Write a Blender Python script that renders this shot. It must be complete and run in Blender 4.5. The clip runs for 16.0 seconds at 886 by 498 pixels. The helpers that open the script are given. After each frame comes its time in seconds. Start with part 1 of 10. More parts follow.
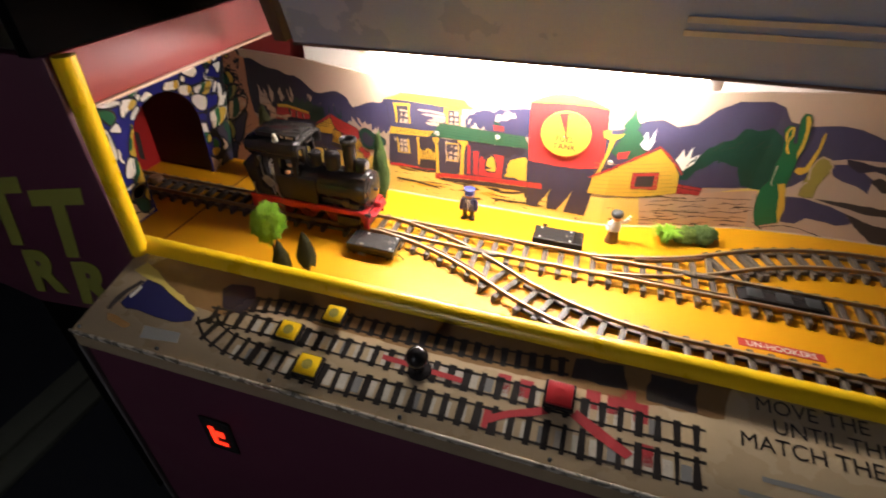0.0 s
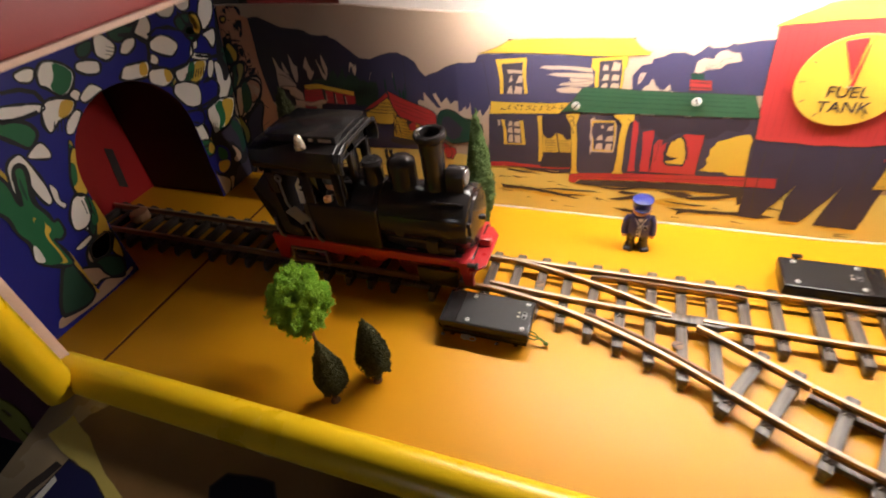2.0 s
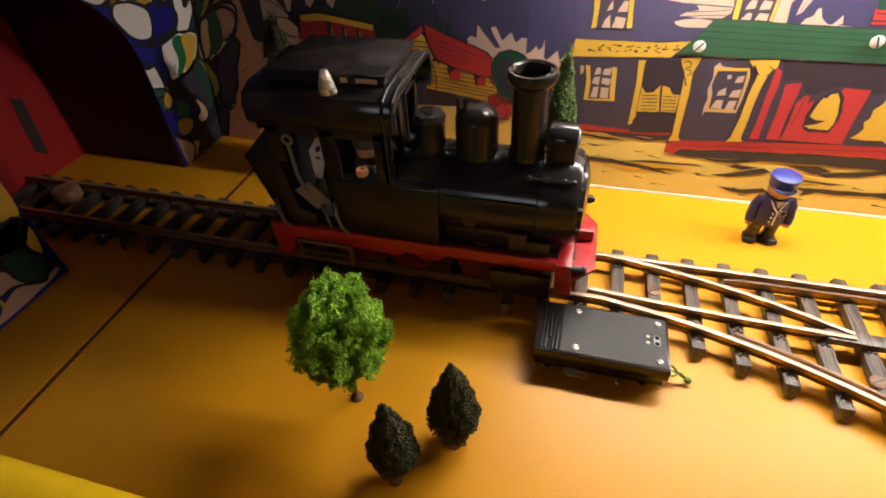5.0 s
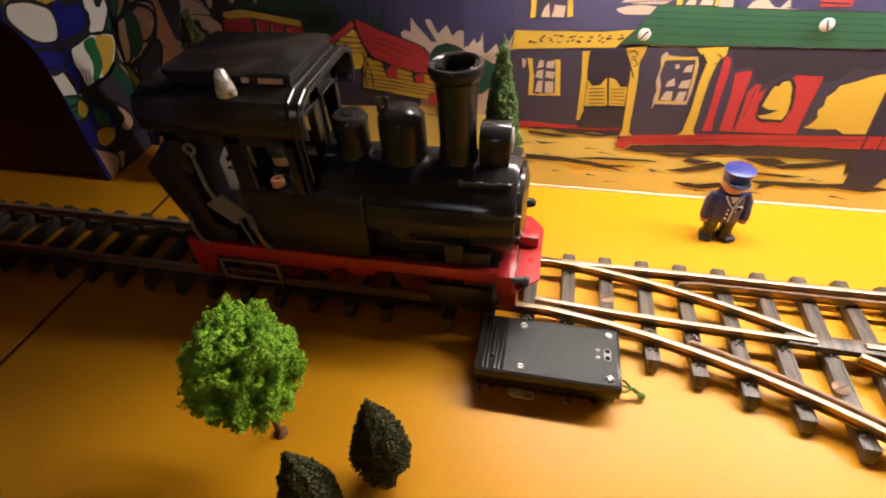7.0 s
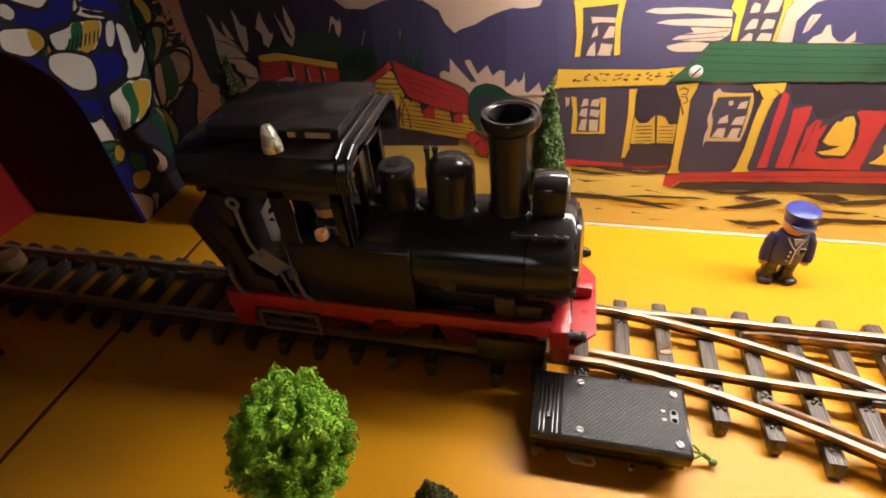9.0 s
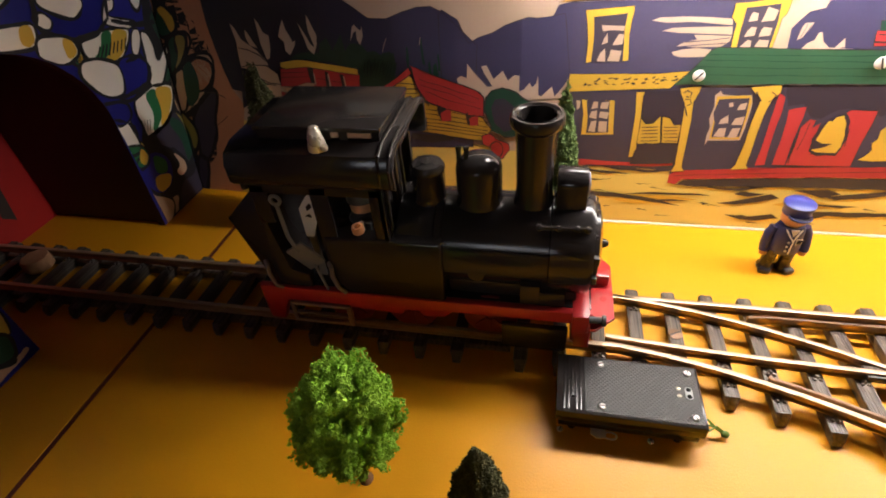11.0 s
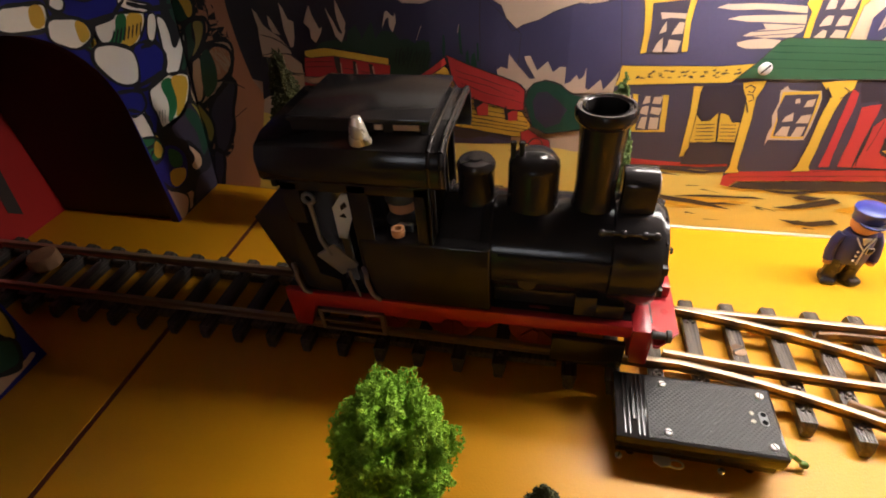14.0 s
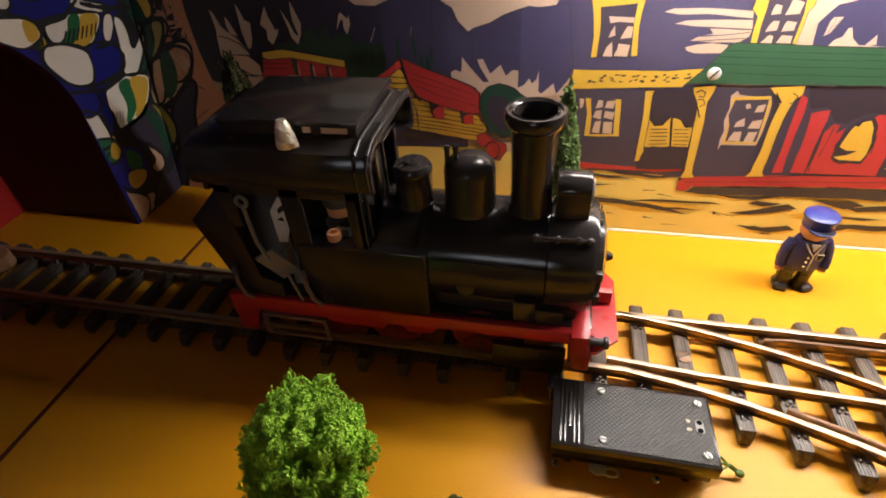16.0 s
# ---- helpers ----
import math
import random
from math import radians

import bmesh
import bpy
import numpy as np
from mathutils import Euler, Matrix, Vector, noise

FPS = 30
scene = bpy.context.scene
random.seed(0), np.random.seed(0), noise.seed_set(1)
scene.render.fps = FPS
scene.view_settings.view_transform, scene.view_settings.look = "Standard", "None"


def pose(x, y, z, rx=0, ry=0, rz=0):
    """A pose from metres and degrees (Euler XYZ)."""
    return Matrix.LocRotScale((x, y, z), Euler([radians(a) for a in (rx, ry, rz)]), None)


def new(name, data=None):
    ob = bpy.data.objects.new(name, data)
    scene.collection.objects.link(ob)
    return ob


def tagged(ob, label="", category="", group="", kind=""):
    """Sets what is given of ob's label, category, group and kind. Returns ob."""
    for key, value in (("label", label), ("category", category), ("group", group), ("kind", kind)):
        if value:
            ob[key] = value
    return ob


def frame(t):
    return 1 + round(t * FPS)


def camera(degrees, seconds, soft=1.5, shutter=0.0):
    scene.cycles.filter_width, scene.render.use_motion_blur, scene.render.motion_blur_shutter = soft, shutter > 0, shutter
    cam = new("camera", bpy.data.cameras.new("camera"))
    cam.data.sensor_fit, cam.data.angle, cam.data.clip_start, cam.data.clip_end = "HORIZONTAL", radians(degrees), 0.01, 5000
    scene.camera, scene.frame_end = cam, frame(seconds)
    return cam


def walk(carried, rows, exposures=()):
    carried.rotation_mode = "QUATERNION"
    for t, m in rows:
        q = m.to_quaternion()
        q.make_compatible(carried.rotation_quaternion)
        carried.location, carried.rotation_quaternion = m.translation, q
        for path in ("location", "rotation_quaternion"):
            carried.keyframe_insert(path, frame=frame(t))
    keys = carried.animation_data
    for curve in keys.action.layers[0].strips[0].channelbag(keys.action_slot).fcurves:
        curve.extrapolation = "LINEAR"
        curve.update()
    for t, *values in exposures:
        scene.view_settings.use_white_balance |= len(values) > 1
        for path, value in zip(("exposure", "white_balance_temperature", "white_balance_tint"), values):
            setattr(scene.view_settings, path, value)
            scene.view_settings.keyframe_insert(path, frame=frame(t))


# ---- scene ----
cam = camera(83.2, 16.0, soft=1.8, shutter=0.4)
METRES, EYE, TILT, LEAN, TURN = 1.084, 0.580, -36.75, -0.763, 17.25
ROWS = [
    (0.0, 0.0, 0.0, 0.0, -0.0, 0.0, 0.0),
    (0.5, -0.0192, 0.0076, 0.0069, 5.31, 1.99, 0.97),
    (1.0, -0.057, 0.1183, 0.0518, 5.92, 2.27, 2.06),
    (1.5, -0.0685, 0.2785, 0.0886, 5.34, 1.82, 3.58),
    (2.0, -0.111, 0.3897, 0.0978, 5.64, -2.28, 4.31),
    (2.5, -0.1522, 0.4678, 0.1067, 4.77, -3.4, 4.37),
    (3.0, -0.1852, 0.5115, 0.1089, 4.06, -4.25, 4.58),
    (3.5, -0.202, 0.5198, 0.1109, 3.0, -5.11, 4.47),
    (4.0, -0.2141, 0.5204, 0.1136, 2.05, -5.25, 4.21),
    (6.5, -0.2162, 0.5794, 0.1135, -2.22, -5.76, 5.37),
    (7.0, -0.1894, 0.5721, 0.1158, -2.46, -5.74, 6.23),
    (7.5, -0.1781, 0.5634, 0.1225, -2.51, -5.41, 7.22),
    (8.0, -0.1786, 0.5791, 0.1327, -2.09, -4.42, 7.46),
    (8.5, -0.184, 0.5854, 0.1426, -1.32, -3.72, 7.31),
    (9.0, -0.2064, 0.589, 0.1373, -0.54, -3.3, 7.02),
    (11.5, -0.2344, 0.5576, 0.1365, -2.02, -2.73, 7.92),
    (12.0, -0.2139, 0.5354, 0.1472, -1.89, -2.65, 8.26),
    (12.5, -0.2359, 0.5677, 0.13, -1.71, -2.75, 8.19),
    (13.0, -0.2515, 0.5925, 0.1361, -1.58, -2.9, 8.0),
    (13.5, -0.2612, 0.5969, 0.1346, -1.46, -2.89, 7.52),
    (14.0, -0.2582, 0.598, 0.1392, -1.45, -2.95, 6.8),
    (14.5, -0.2408, 0.5997, 0.1417, -1.41, -2.91, 6.67),
    (15.0, -0.2278, 0.5974, 0.1403, -1.35, -2.89, 6.66),
    (15.5, -0.2238, 0.5988, 0.1387, -1.5, -2.8, 6.55),
    (16.0, -0.2231, 0.6004, 0.1363, -1.78, -2.72, 6.51),
]
EXPOSURES = [(0.0, 1.12), (0.25, 0.52), (0.5, 0.08), (1.0, 0.10), (1.5, 0.08), (2.5, 0.10), (4.0, 0.12), (6.5, 0.15), (9.0, 0.18), (16.0, 0.18)]
walk(cam, [(t, pose(0, 0, EYE, TILT, LEAN, TURN) @ pose(METRES * x, METRES * y, METRES * z, 90 + pitch, roll, yaw)) for t, x, y, z, yaw, pitch, roll in ROWS],
     exposures=EXPOSURES)

# ---------------------------------------------------------------- world and lamp
world = bpy.data.worlds.new("dark_room")
world.use_nodes = True
world.node_tree.nodes["Background"].inputs[0].default_value = (0.9, 0.8, 0.7, 1)
world.node_tree.nodes["Background"].inputs[1].default_value = 0.004
scene.world = world
TUBE = 80.0
# strength of the added fill lamp behind the camera
ROOM_FILL = 6.5

# ---------------------------------------------------------------- helpers
org = {}


def thing(name, at, label, category, group="", kind=""):
    e = new(name)
    e.location = at
    e.empty_display_size = 0.01
    org[e] = Vector(at)
    return tagged(e, label, category, group, kind)


def mesh_of(name, bm, mats, smooth=0.0):
    me = bpy.data.meshes.new(name)
    bm.normal_update()
    if smooth:
        for f in bm.faces:
            f.smooth = True
        for e in bm.edges:
            if len(e.link_faces) == 2 and e.calc_face_angle(0) > radians(smooth):
                e.smooth = False
    bm.to_mesh(me)
    bm.free()
    for m in mats if isinstance(mats, (list, tuple)) else [mats]:
        me.materials.append(m)
    return me


def part(name, bm, mats, parent, label="", smooth=35.0):
    """Links a bmesh, given in world metres, as one mesh under a thing or a part."""
    o = org.get(parent, Vector((0, 0, 0)))
    bmesh.ops.translate(bm, verts=bm.verts, vec=-o)
    ob = new(name, mesh_of(name, bm, mats, smooth))
    ob.parent = parent
    org[ob] = o
    return tagged(ob, label) if label else ob


def solid(name, bm, mats, label, category, kind="structure", smooth=35.0):
    ob = new(name, mesh_of(name, bm, mats, smooth))
    org[ob] = Vector((0, 0, 0))
    return tagged(ob, label, category, kind=kind)


def box(bm, x0, x1, y0, y1, z0, z1, bevel=0.0, seg=2, m=None, mi=0):
    r = bmesh.ops.create_cube(bm, size=1.0)
    vs = r["verts"]
    for v in vs:
        v.co = Vector((x0 + (v.co.x + 0.5) * (x1 - x0), y0 + (v.co.y + 0.5) * (y1 - y0), z0 + (v.co.z + 0.5) * (z1 - z0)))
    fs = list({f for v in vs for f in v.link_faces})
    if bevel:
        es = list({e for v in vs for e in v.link_edges})
        r = bmesh.ops.bevel(bm, geom=es, offset=bevel, segments=seg, profile=0.5, affect="EDGES")
        fs = list(set([f for f in fs if f.is_valid] + r["faces"]))
        vs = list({v for f in fs for v in f.verts})
    for f in fs:
        f.material_index = mi
    if m is not None:
        bmesh.ops.transform(bm, matrix=m, verts=vs)
    return vs


AX = {"z": Matrix.Identity(4), "x": Matrix.Rotation(radians(90), 4, "Y"), "y": Matrix.Rotation(radians(-90), 4, "X")}


def lathe(bm, prof, at=(0, 0, 0), axis="z", seg=28, mi=0, m=None, sy=1.0):
    """Turns a profile of (radius, height) round an axis."""
    mat = Matrix.Translation(at) @ (m if m is not None else AX[axis])
    rings = []
    for r, h in prof:
        if r < 1e-6:
            rings.append([bm.verts.new(mat @ Vector((0, 0, h)))])
        else:
            rings.append([bm.verts.new(mat @ Vector((r * math.cos(2 * math.pi * i / seg), sy * r * math.sin(2 * math.pi * i / seg), h))) for i in range(seg)])
    for a, b in zip(rings, rings[1:]):
        for i in range(seg):
            j = (i + 1) % seg
            if len(a) == 1 and len(b) == 1:
                continue
            if len(a) == 1:
                f = bm.faces.new((a[0], b[j], b[i]))
            elif len(b) == 1:
                f = bm.faces.new((a[i], a[j], b[0]))
            else:
                f = bm.faces.new((a[i], a[j], b[j], b[i]))
            f.material_index = mi
    for ring, flip in ((rings[0], True), (rings[-1], False)):
        if len(ring) > 1:
            bm.faces.new(ring[::-1] if flip else ring).material_index = mi


def rod(bm, pts, r, seg=10, mi=0):
    """A round bar along a row of points."""
    pts = [Vector(p) for p in pts]
    rings = []
    for i, p in enumerate(pts):
        d = (pts[min(i + 1, len(pts) - 1)] - pts[max(i - 1, 0)]).normalized()
        u = d.cross(Vector((0.31, 0.52, 0.8))).normalized()
        w = d.cross(u)
        rings.append([bm.verts.new(p + r * (u * math.cos(a) + w * math.sin(a))) for a in (2 * math.pi * k / seg for k in range(seg))])
    for a, b in zip(rings, rings[1:]):
        for i in range(seg):
            bm.faces.new((a[i], a[(i + 1) % seg], b[(i + 1) % seg], b[i])).material_index = mi
    bm.faces.new(rings[0][::-1]).material_index = mi
    bm.faces.new(rings[-1]).material_index = mi


def prism(bm, outline, axis, a, b, bevel=0.0, mi=0, m=None):
    """A flat outline of two coordinates, pulled along an axis from a to b."""
    def co(p, h):
        return {"x": (h, p[0], p[1]), "y": (p[0], h, p[1]), "z": (p[0], p[1], h)}[axis]
    lo = [bm.verts.new(co(p, a)) for p in outline]
    hi = [bm.verts.new(co(p, b)) for p in outline]
    fs = [bm.faces.new(lo), bm.faces.new(hi[::-1])]
    n = len(lo)
    for i in range(n):
        fs.append(bm.faces.new((lo[i], hi[i], hi[(i + 1) % n], lo[(i + 1) % n])))
    bmesh.ops.recalc_face_normals(bm, faces=fs)
    vs = lo + hi
    if bevel:
        es = list({e for f in fs[:2] for e in f.edges})
        r = bmesh.ops.bevel(bm, geom=es, offset=bevel, segments=2, profile=0.5, affect="EDGES")
        fs = list(set([f for f in fs if f.is_valid] + r["faces"]))
        vs = list({v for f in fs for v in f.verts})
    for f in fs:
        f.material_index = mi
    if m is not None:
        bmesh.ops.transform(bm, matrix=m, verts=vs)


def arc(cx, cy, r, a0, a1, n):
    return [(cx + r * math.cos(radians(a0 + (a1 - a0) * i / n)), cy + r * math.sin(radians(a0 + (a1 - a0) * i / n))) for i in range(n + 1)]


# ---------------------------------------------------------------- materials
def surface(name, color, rough=0.5, metal=0.0, grain=0.0, grain_scale=400.0, stain=0.15, stain_scale=12.0, bump=0.0, coat=0.0,
            random_tint=0.0, rough_var=0.1, stretch=(1, 1, 1)):
    """A painted, moulded or natural surface: base colour with fine grain, broad stains, uneven gloss and fine relief."""
    m = bpy.data.materials.new(name)
    m.use_nodes = True
    nt = m.node_tree
    n, l = nt.nodes, nt.links
    bsdf = n["Principled BSDF"]
    tc = n.new("ShaderNodeTexCoord")
    mp = n.new("ShaderNodeMapping")
    mp.inputs["Scale"].default_value = stretch
    l.new(tc.outputs["Object"], mp.inputs["Vector"])
    fine = n.new("ShaderNodeTexNoise")
    fine.inputs["Scale"].default_value, fine.inputs["Detail"].default_value = grain_scale, 4
    broad = n.new("ShaderNodeTexNoise")
    broad.inputs["Scale"].default_value, broad.inputs["Detail"].default_value = stain_scale, 5
    for t in (fine, broad):
        l.new(mp.outputs["Vector"], t.inputs["Vector"])
    val = n.new("ShaderNodeMath")
    val.operation = "MULTIPLY_ADD"
    l.new(broad.outputs["Fac"], val.inputs[0])
    val.inputs[1].default_value, val.inputs[2].default_value = 2 * stain, 1 - stain
    val2 = n.new("ShaderNodeMath")
    val2.operation = "MULTIPLY_ADD"
    l.new(fine.outputs["Fac"], val2.inputs[0])
    val2.inputs[1].default_value, val2.inputs[2].default_value = 2 * grain, 1 - grain
    mul = n.new("ShaderNodeMath")
    mul.operation = "MULTIPLY"
    l.new(val.outputs[0], mul.inputs[0])
    l.new(val2.outputs[0], mul.inputs[1])
    last = mul
    if random_tint:
        info = n.new("ShaderNodeObjectInfo")
        rt = n.new("ShaderNodeMath")
        rt.operation = "MULTIPLY_ADD"
        l.new(info.outputs["Random"], rt.inputs[0])
        rt.inputs[1].default_value, rt.inputs[2].default_value = 2 * random_tint, 1 - random_tint
        mm = n.new("ShaderNodeMath")
        mm.operation = "MULTIPLY"
        l.new(mul.outputs[0], mm.inputs[0])
        l.new(rt.outputs[0], mm.inputs[1])
        last = mm
    hsv = n.new("ShaderNodeHueSaturation")
    hsv.inputs["Color"].default_value = (*color, 1)
    l.new(last.outputs[0], hsv.inputs["Value"])
    l.new(hsv.outputs["Color"], bsdf.inputs["Base Color"])
    rv = n.new("ShaderNodeMath")
    rv.operation = "MULTIPLY_ADD"
    l.new(broad.outputs["Fac"], rv.inputs[0])
    rv.inputs[1].default_value, rv.inputs[2].default_value = 2 * rough_var, rough - rough_var
    l.new(rv.outputs[0], bsdf.inputs["Roughness"])
    bsdf.inputs["Metallic"].default_value = metal
    bsdf.inputs["Coat Weight"].default_value = coat
    bsdf.inputs["Coat Roughness"].default_value = 0.15
    if bump:
        b = n.new("ShaderNodeBump")
        b.inputs["Strength"].default_value, b.inputs["Distance"].default_value = 0.6, bump
        l.new(fine.outputs["Fac"], b.inputs["Height"])
        l.new(b.outputs["Normal"], bsdf.inputs["Normal"])
    return m


def glow(name, color, strength):
    m = bpy.data.materials.new(name)
    m.use_nodes = True
    b = m.node_tree.nodes["Principled BSDF"]
    b.inputs["Base Color"].default_value = (*color, 1)
    b.inputs["Emission Color"].default_value = (*color, 1)
    b.inputs["Emission Strength"].default_value = strength
    return m


def sleeper_plastic(name, color):
    """Brown moulded plastic with a wood grain along the sleeper."""
    m = surface(name, color, 0.42, grain=1.7, grain_scale=420, stain=0.2, stain_scale=60, random_tint=0.12, stretch=(1, 0.05, 1), bump=0.0009)
    return m


def plate_plastic(name, color):
    """Black plastic with a fine diamond tread."""
    m = surface(name, color, 0.38, grain=0.05, stain=0.1)
    nt = m.node_tree
    n, l = nt.nodes, nt.links
    tc = n.new("ShaderNodeTexCoord")
    mp = n.new("ShaderNodeMapping")
    mp.inputs["Rotation"].default_value = (0, 0, radians(45))
    l.new(tc.outputs["Object"], mp.inputs["Vector"])
    ch = []
    for d in ("X", "Y"):
        w = n.new("ShaderNodeTexWave")
        w.bands_direction = d
        w.inputs["Scale"].default_value = 150.0
        l.new(mp.outputs["Vector"], w.inputs["Vector"])
        ch.append(w)
    mx = n.new("ShaderNodeMath")
    mx.operation = "MULTIPLY"
    l.new(ch[0].outputs["Fac"], mx.inputs[0])
    l.new(ch[1].outputs["Fac"], mx.inputs[1])
    b = n.new("ShaderNodeBump")
    b.inputs["Strength"].default_value, b.inputs["Distance"].default_value = 0.55, 0.0004
    l.new(mx.outputs[0], b.inputs["Height"])
    l.new(b.outputs["Normal"], n["Principled BSDF"].inputs["Normal"])
    return m


YELLOW_FLOOR = surface("yellow_floor_paint", (0.68, 0.300, 0.007), 0.42, grain=0.04, grain_scale=700, stain=0.07, stain_scale=9, bump=0.0002)
YELLOW_FLOOR.node_tree.nodes["Principled BSDF"].inputs["Specular IOR Level"].default_value = 0.35
YELLOW_TRIM = surface("yellow_plastic_trim", (0.80, 0.50, 0.01), 0.30, grain=0.03, stain=0.10, stain_scale=20)
RED_PAINT = surface("red_painted_wood", (0.25, 0.026, 0.026), 0.5, grain=0.05, stain=0.12)
RED_TUNNEL = surface("red_tunnel_paint", (0.40, 0.012, 0.012), 0.5, grain=0.05, stain=0.1)
RAW_EDGE = surface("raw_board_edge", (0.62, 0.42, 0.33), 0.7, grain=0.12, grain_scale=900, stain=0.2, stain_scale=30)
WHITE_WALL = surface("white_painted_board", (0.66, 0.60, 0.55), 0.5, grain=0.03, stain=0.06)
CREAM = surface("cream_printed_board", (0.50, 0.365, 0.27), 0.42, grain=0.03, stain=0.05, stain_scale=7)
INK = surface("black_ink", (0.052, 0.040, 0.037), 0.40, stain=0.2)
NAVY_INK = surface("dark_navy_print", (0.045, 0.036, 0.058), 0.42, grain=0.05, stain=0.15, stain_scale=25)
BLUE = surface("purple_blue_print", (0.066, 0.057, 0.108), 0.42, grain=0.05, stain=0.12, stain_scale=25)
BLUE_B = surface("bright_blue_print", (0.014, 0.016, 0.20), 0.42, grain=0.05, stain=0.12, stain_scale=25)
GREEN = surface("green_print", (0.022, 0.140, 0.055), 0.42, grain=0.05, stain=0.15, stain_scale=25)
GREEN_D = surface("dark_green_print", (0.017, 0.060, 0.038), 0.42, grain=0.05, stain=0.2, stain_scale=40)
RED = surface("red_print", (0.44, 0.034, 0.036), 0.42, grain=0.04, stain=0.08)
YELLOW = surface("yellow_print", (0.62, 0.38, 0.045), 0.42, grain=0.04, stain=0.08)
OCHRE = surface("ochre_ground_print", (0.72, 0.56, 0.145), 0.42, grain=0.04, stain=0.10, stain_scale=10)
ROCK = surface("brown_rock_print", (0.52, 0.23, 0.12), 0.45, grain=0.04, stain=0.15)
TAN = surface("tan_rock_print", (0.58, 0.38, 0.25), 0.45, grain=0.04, stain=0.12)
OLIVE = surface("olive_print", (0.30, 0.24, 0.05), 0.45, grain=0.04, stain=0.12)
WHITE_P = surface("white_print", (0.86, 0.80, 0.74), 0.42, grain=0.03, stain=0.06)
BLACK_PL = surface("black_glossy_plastic", (0.023, 0.0195, 0.0190), 0.17, grain=0.05, grain_scale=1500, stain=0.2, stain_scale=40, rough_var=0.05)
BLACK_PL.node_tree.nodes["Principled BSDF"].inputs["Specular IOR Level"].default_value = 0.28
RED_PL = surface("red_plastic", (0.42, 0.020, 0.024), 0.32, grain=0.03, stain=0.1, stain_scale=40)
RED_DARK = surface("dark_red_plastic", (0.16, 0.010, 0.010), 0.4, stain=0.1, stain_scale=40)
HOUSING = surface("grey_white_lamp_enamel", (0.50, 0.48, 0.45), 0.5, stain=0.06)
GREY_PL = surface("grey_plastic", (0.17, 0.165, 0.16), 0.35, stain=0.1, stain_scale=60)
DARKGREY_PL = surface("dark_grey_plastic", (0.035, 0.035, 0.035), 0.4, stain=0.1, stain_scale=60)
BLUE_PL = surface("blue_plastic", (0.040, 0.050, 0.23), 0.30, stain=0.08)
COAT_PL = surface("blue_coat_plastic", (0.036, 0.034, 0.088), 0.30, stain=0.08)
NAVY_PL = surface("navy_plastic", (0.022, 0.019, 0.032), 0.28, stain=0.08)
SKIN_PL = surface("peach_plastic", (0.60, 0.28, 0.14), 0.35, stain=0.06)
WHITE_PL = surface("white_plastic", (0.72, 0.70, 0.66), 0.32, stain=0.06)
BROWN_PL = surface("brown_plastic", (0.10, 0.055, 0.03), 0.35, stain=0.1)
BELL = surface("silvered_plastic", (0.62, 0.56, 0.46), 0.28, metal=0.55, stain=0.1, stain_scale=80)
STEEL = surface("screw_steel", (0.62, 0.60, 0.57), 0.26, metal=1.0, stain=0.2, stain_scale=300)
RAIL_TOP = surface("worn_rail_top", (0.44, 0.33, 0.23), 0.42, metal=0.65, grain=0.1, grain_scale=250, stain=0.12, stain_scale=30)
CHECK_RAIL = surface("dull_bronze_rail", (0.20, 0.12, 0.075), 0.5, metal=0.6, stain=0.2)
RAIL = surface("brass_rail", (0.36, 0.23, 0.125), 0.38, metal=0.8, grain=0.15, grain_scale=250, stain=0.2, stain_scale=30)
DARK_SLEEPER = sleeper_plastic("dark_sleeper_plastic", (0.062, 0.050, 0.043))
SLEEPER = sleeper_plastic("brown_sleeper_plastic", (0.125, 0.094, 0.072))
PLATE = plate_plastic("treaded_black_plastic", (0.018, 0.016, 0.015))
PLATE.node_tree.nodes["Principled BSDF"].inputs["Specular IOR Level"].default_value = 0.3
FOAM_L = surface("light_green_flock", (0.23, 0.42, 0.026), 0.85, grain=0.35, grain_scale=900, stain=0.25, stain_scale=90)
FOAM_D = surface("dark_green_flock", (0.050, 0.050, 0.014), 0.9, grain=0.35, grain_scale=900, stain=0.3, stain_scale=90)
FOAM_O = surface("olive_green_flock", (0.135, 0.190, 0.030), 0.9, grain=0.4, grain_scale=900, stain=0.35, stain_scale=90)
FOAM_M = surface("mid_green_flock", (0.080, 0.130, 0.032), 0.9, grain=0.35, grain_scale=900, stain=0.3, stain_scale=90)
BARK = surface("brown_twig", (0.16, 0.075, 0.03), 0.8, grain=0.3, grain_scale=900)
CORK = surface("cork", (0.38, 0.20, 0.10), 0.8, grain=0.3, grain_scale=1200, stain=0.2, stain_scale=150, bump=0.0006)
PURPLE = surface("dark_purple_cabinet", (0.085, 0.022, 0.040), 0.45, grain=0.06, stain=0.2, stain_scale=8)
HOOD_TRIM = surface("reddish_brown_trim", (0.10, 0.045, 0.035), 0.5, stain=0.2)
HOOD = surface("grey_hood_laminate", (0.25, 0.315, 0.47), 0.30, grain=0.06, grain_scale=300, stain=0.15, stain_scale=6)
POST = surface("dark_brown_post", (0.035, 0.020, 0.018), 0.6, stain=0.2)
DEEP_BLACK = surface("deep_matt_black", (0.004, 0.0035, 0.0035), 1.0, stain=0.2, rough_var=0.0)
DEEP_BLACK.node_tree.nodes["Principled BSDF"].inputs["Specular IOR Level"].default_value = 0.0
DARK = surface("dark_interior", (0.016, 0.012, 0.011), 0.6, stain=0.2)
PANEL = surface("white_control_panel", (0.52, 0.385, 0.235), 0.28, grain=0.04, stain=0.18, stain_scale=14, coat=0.5)
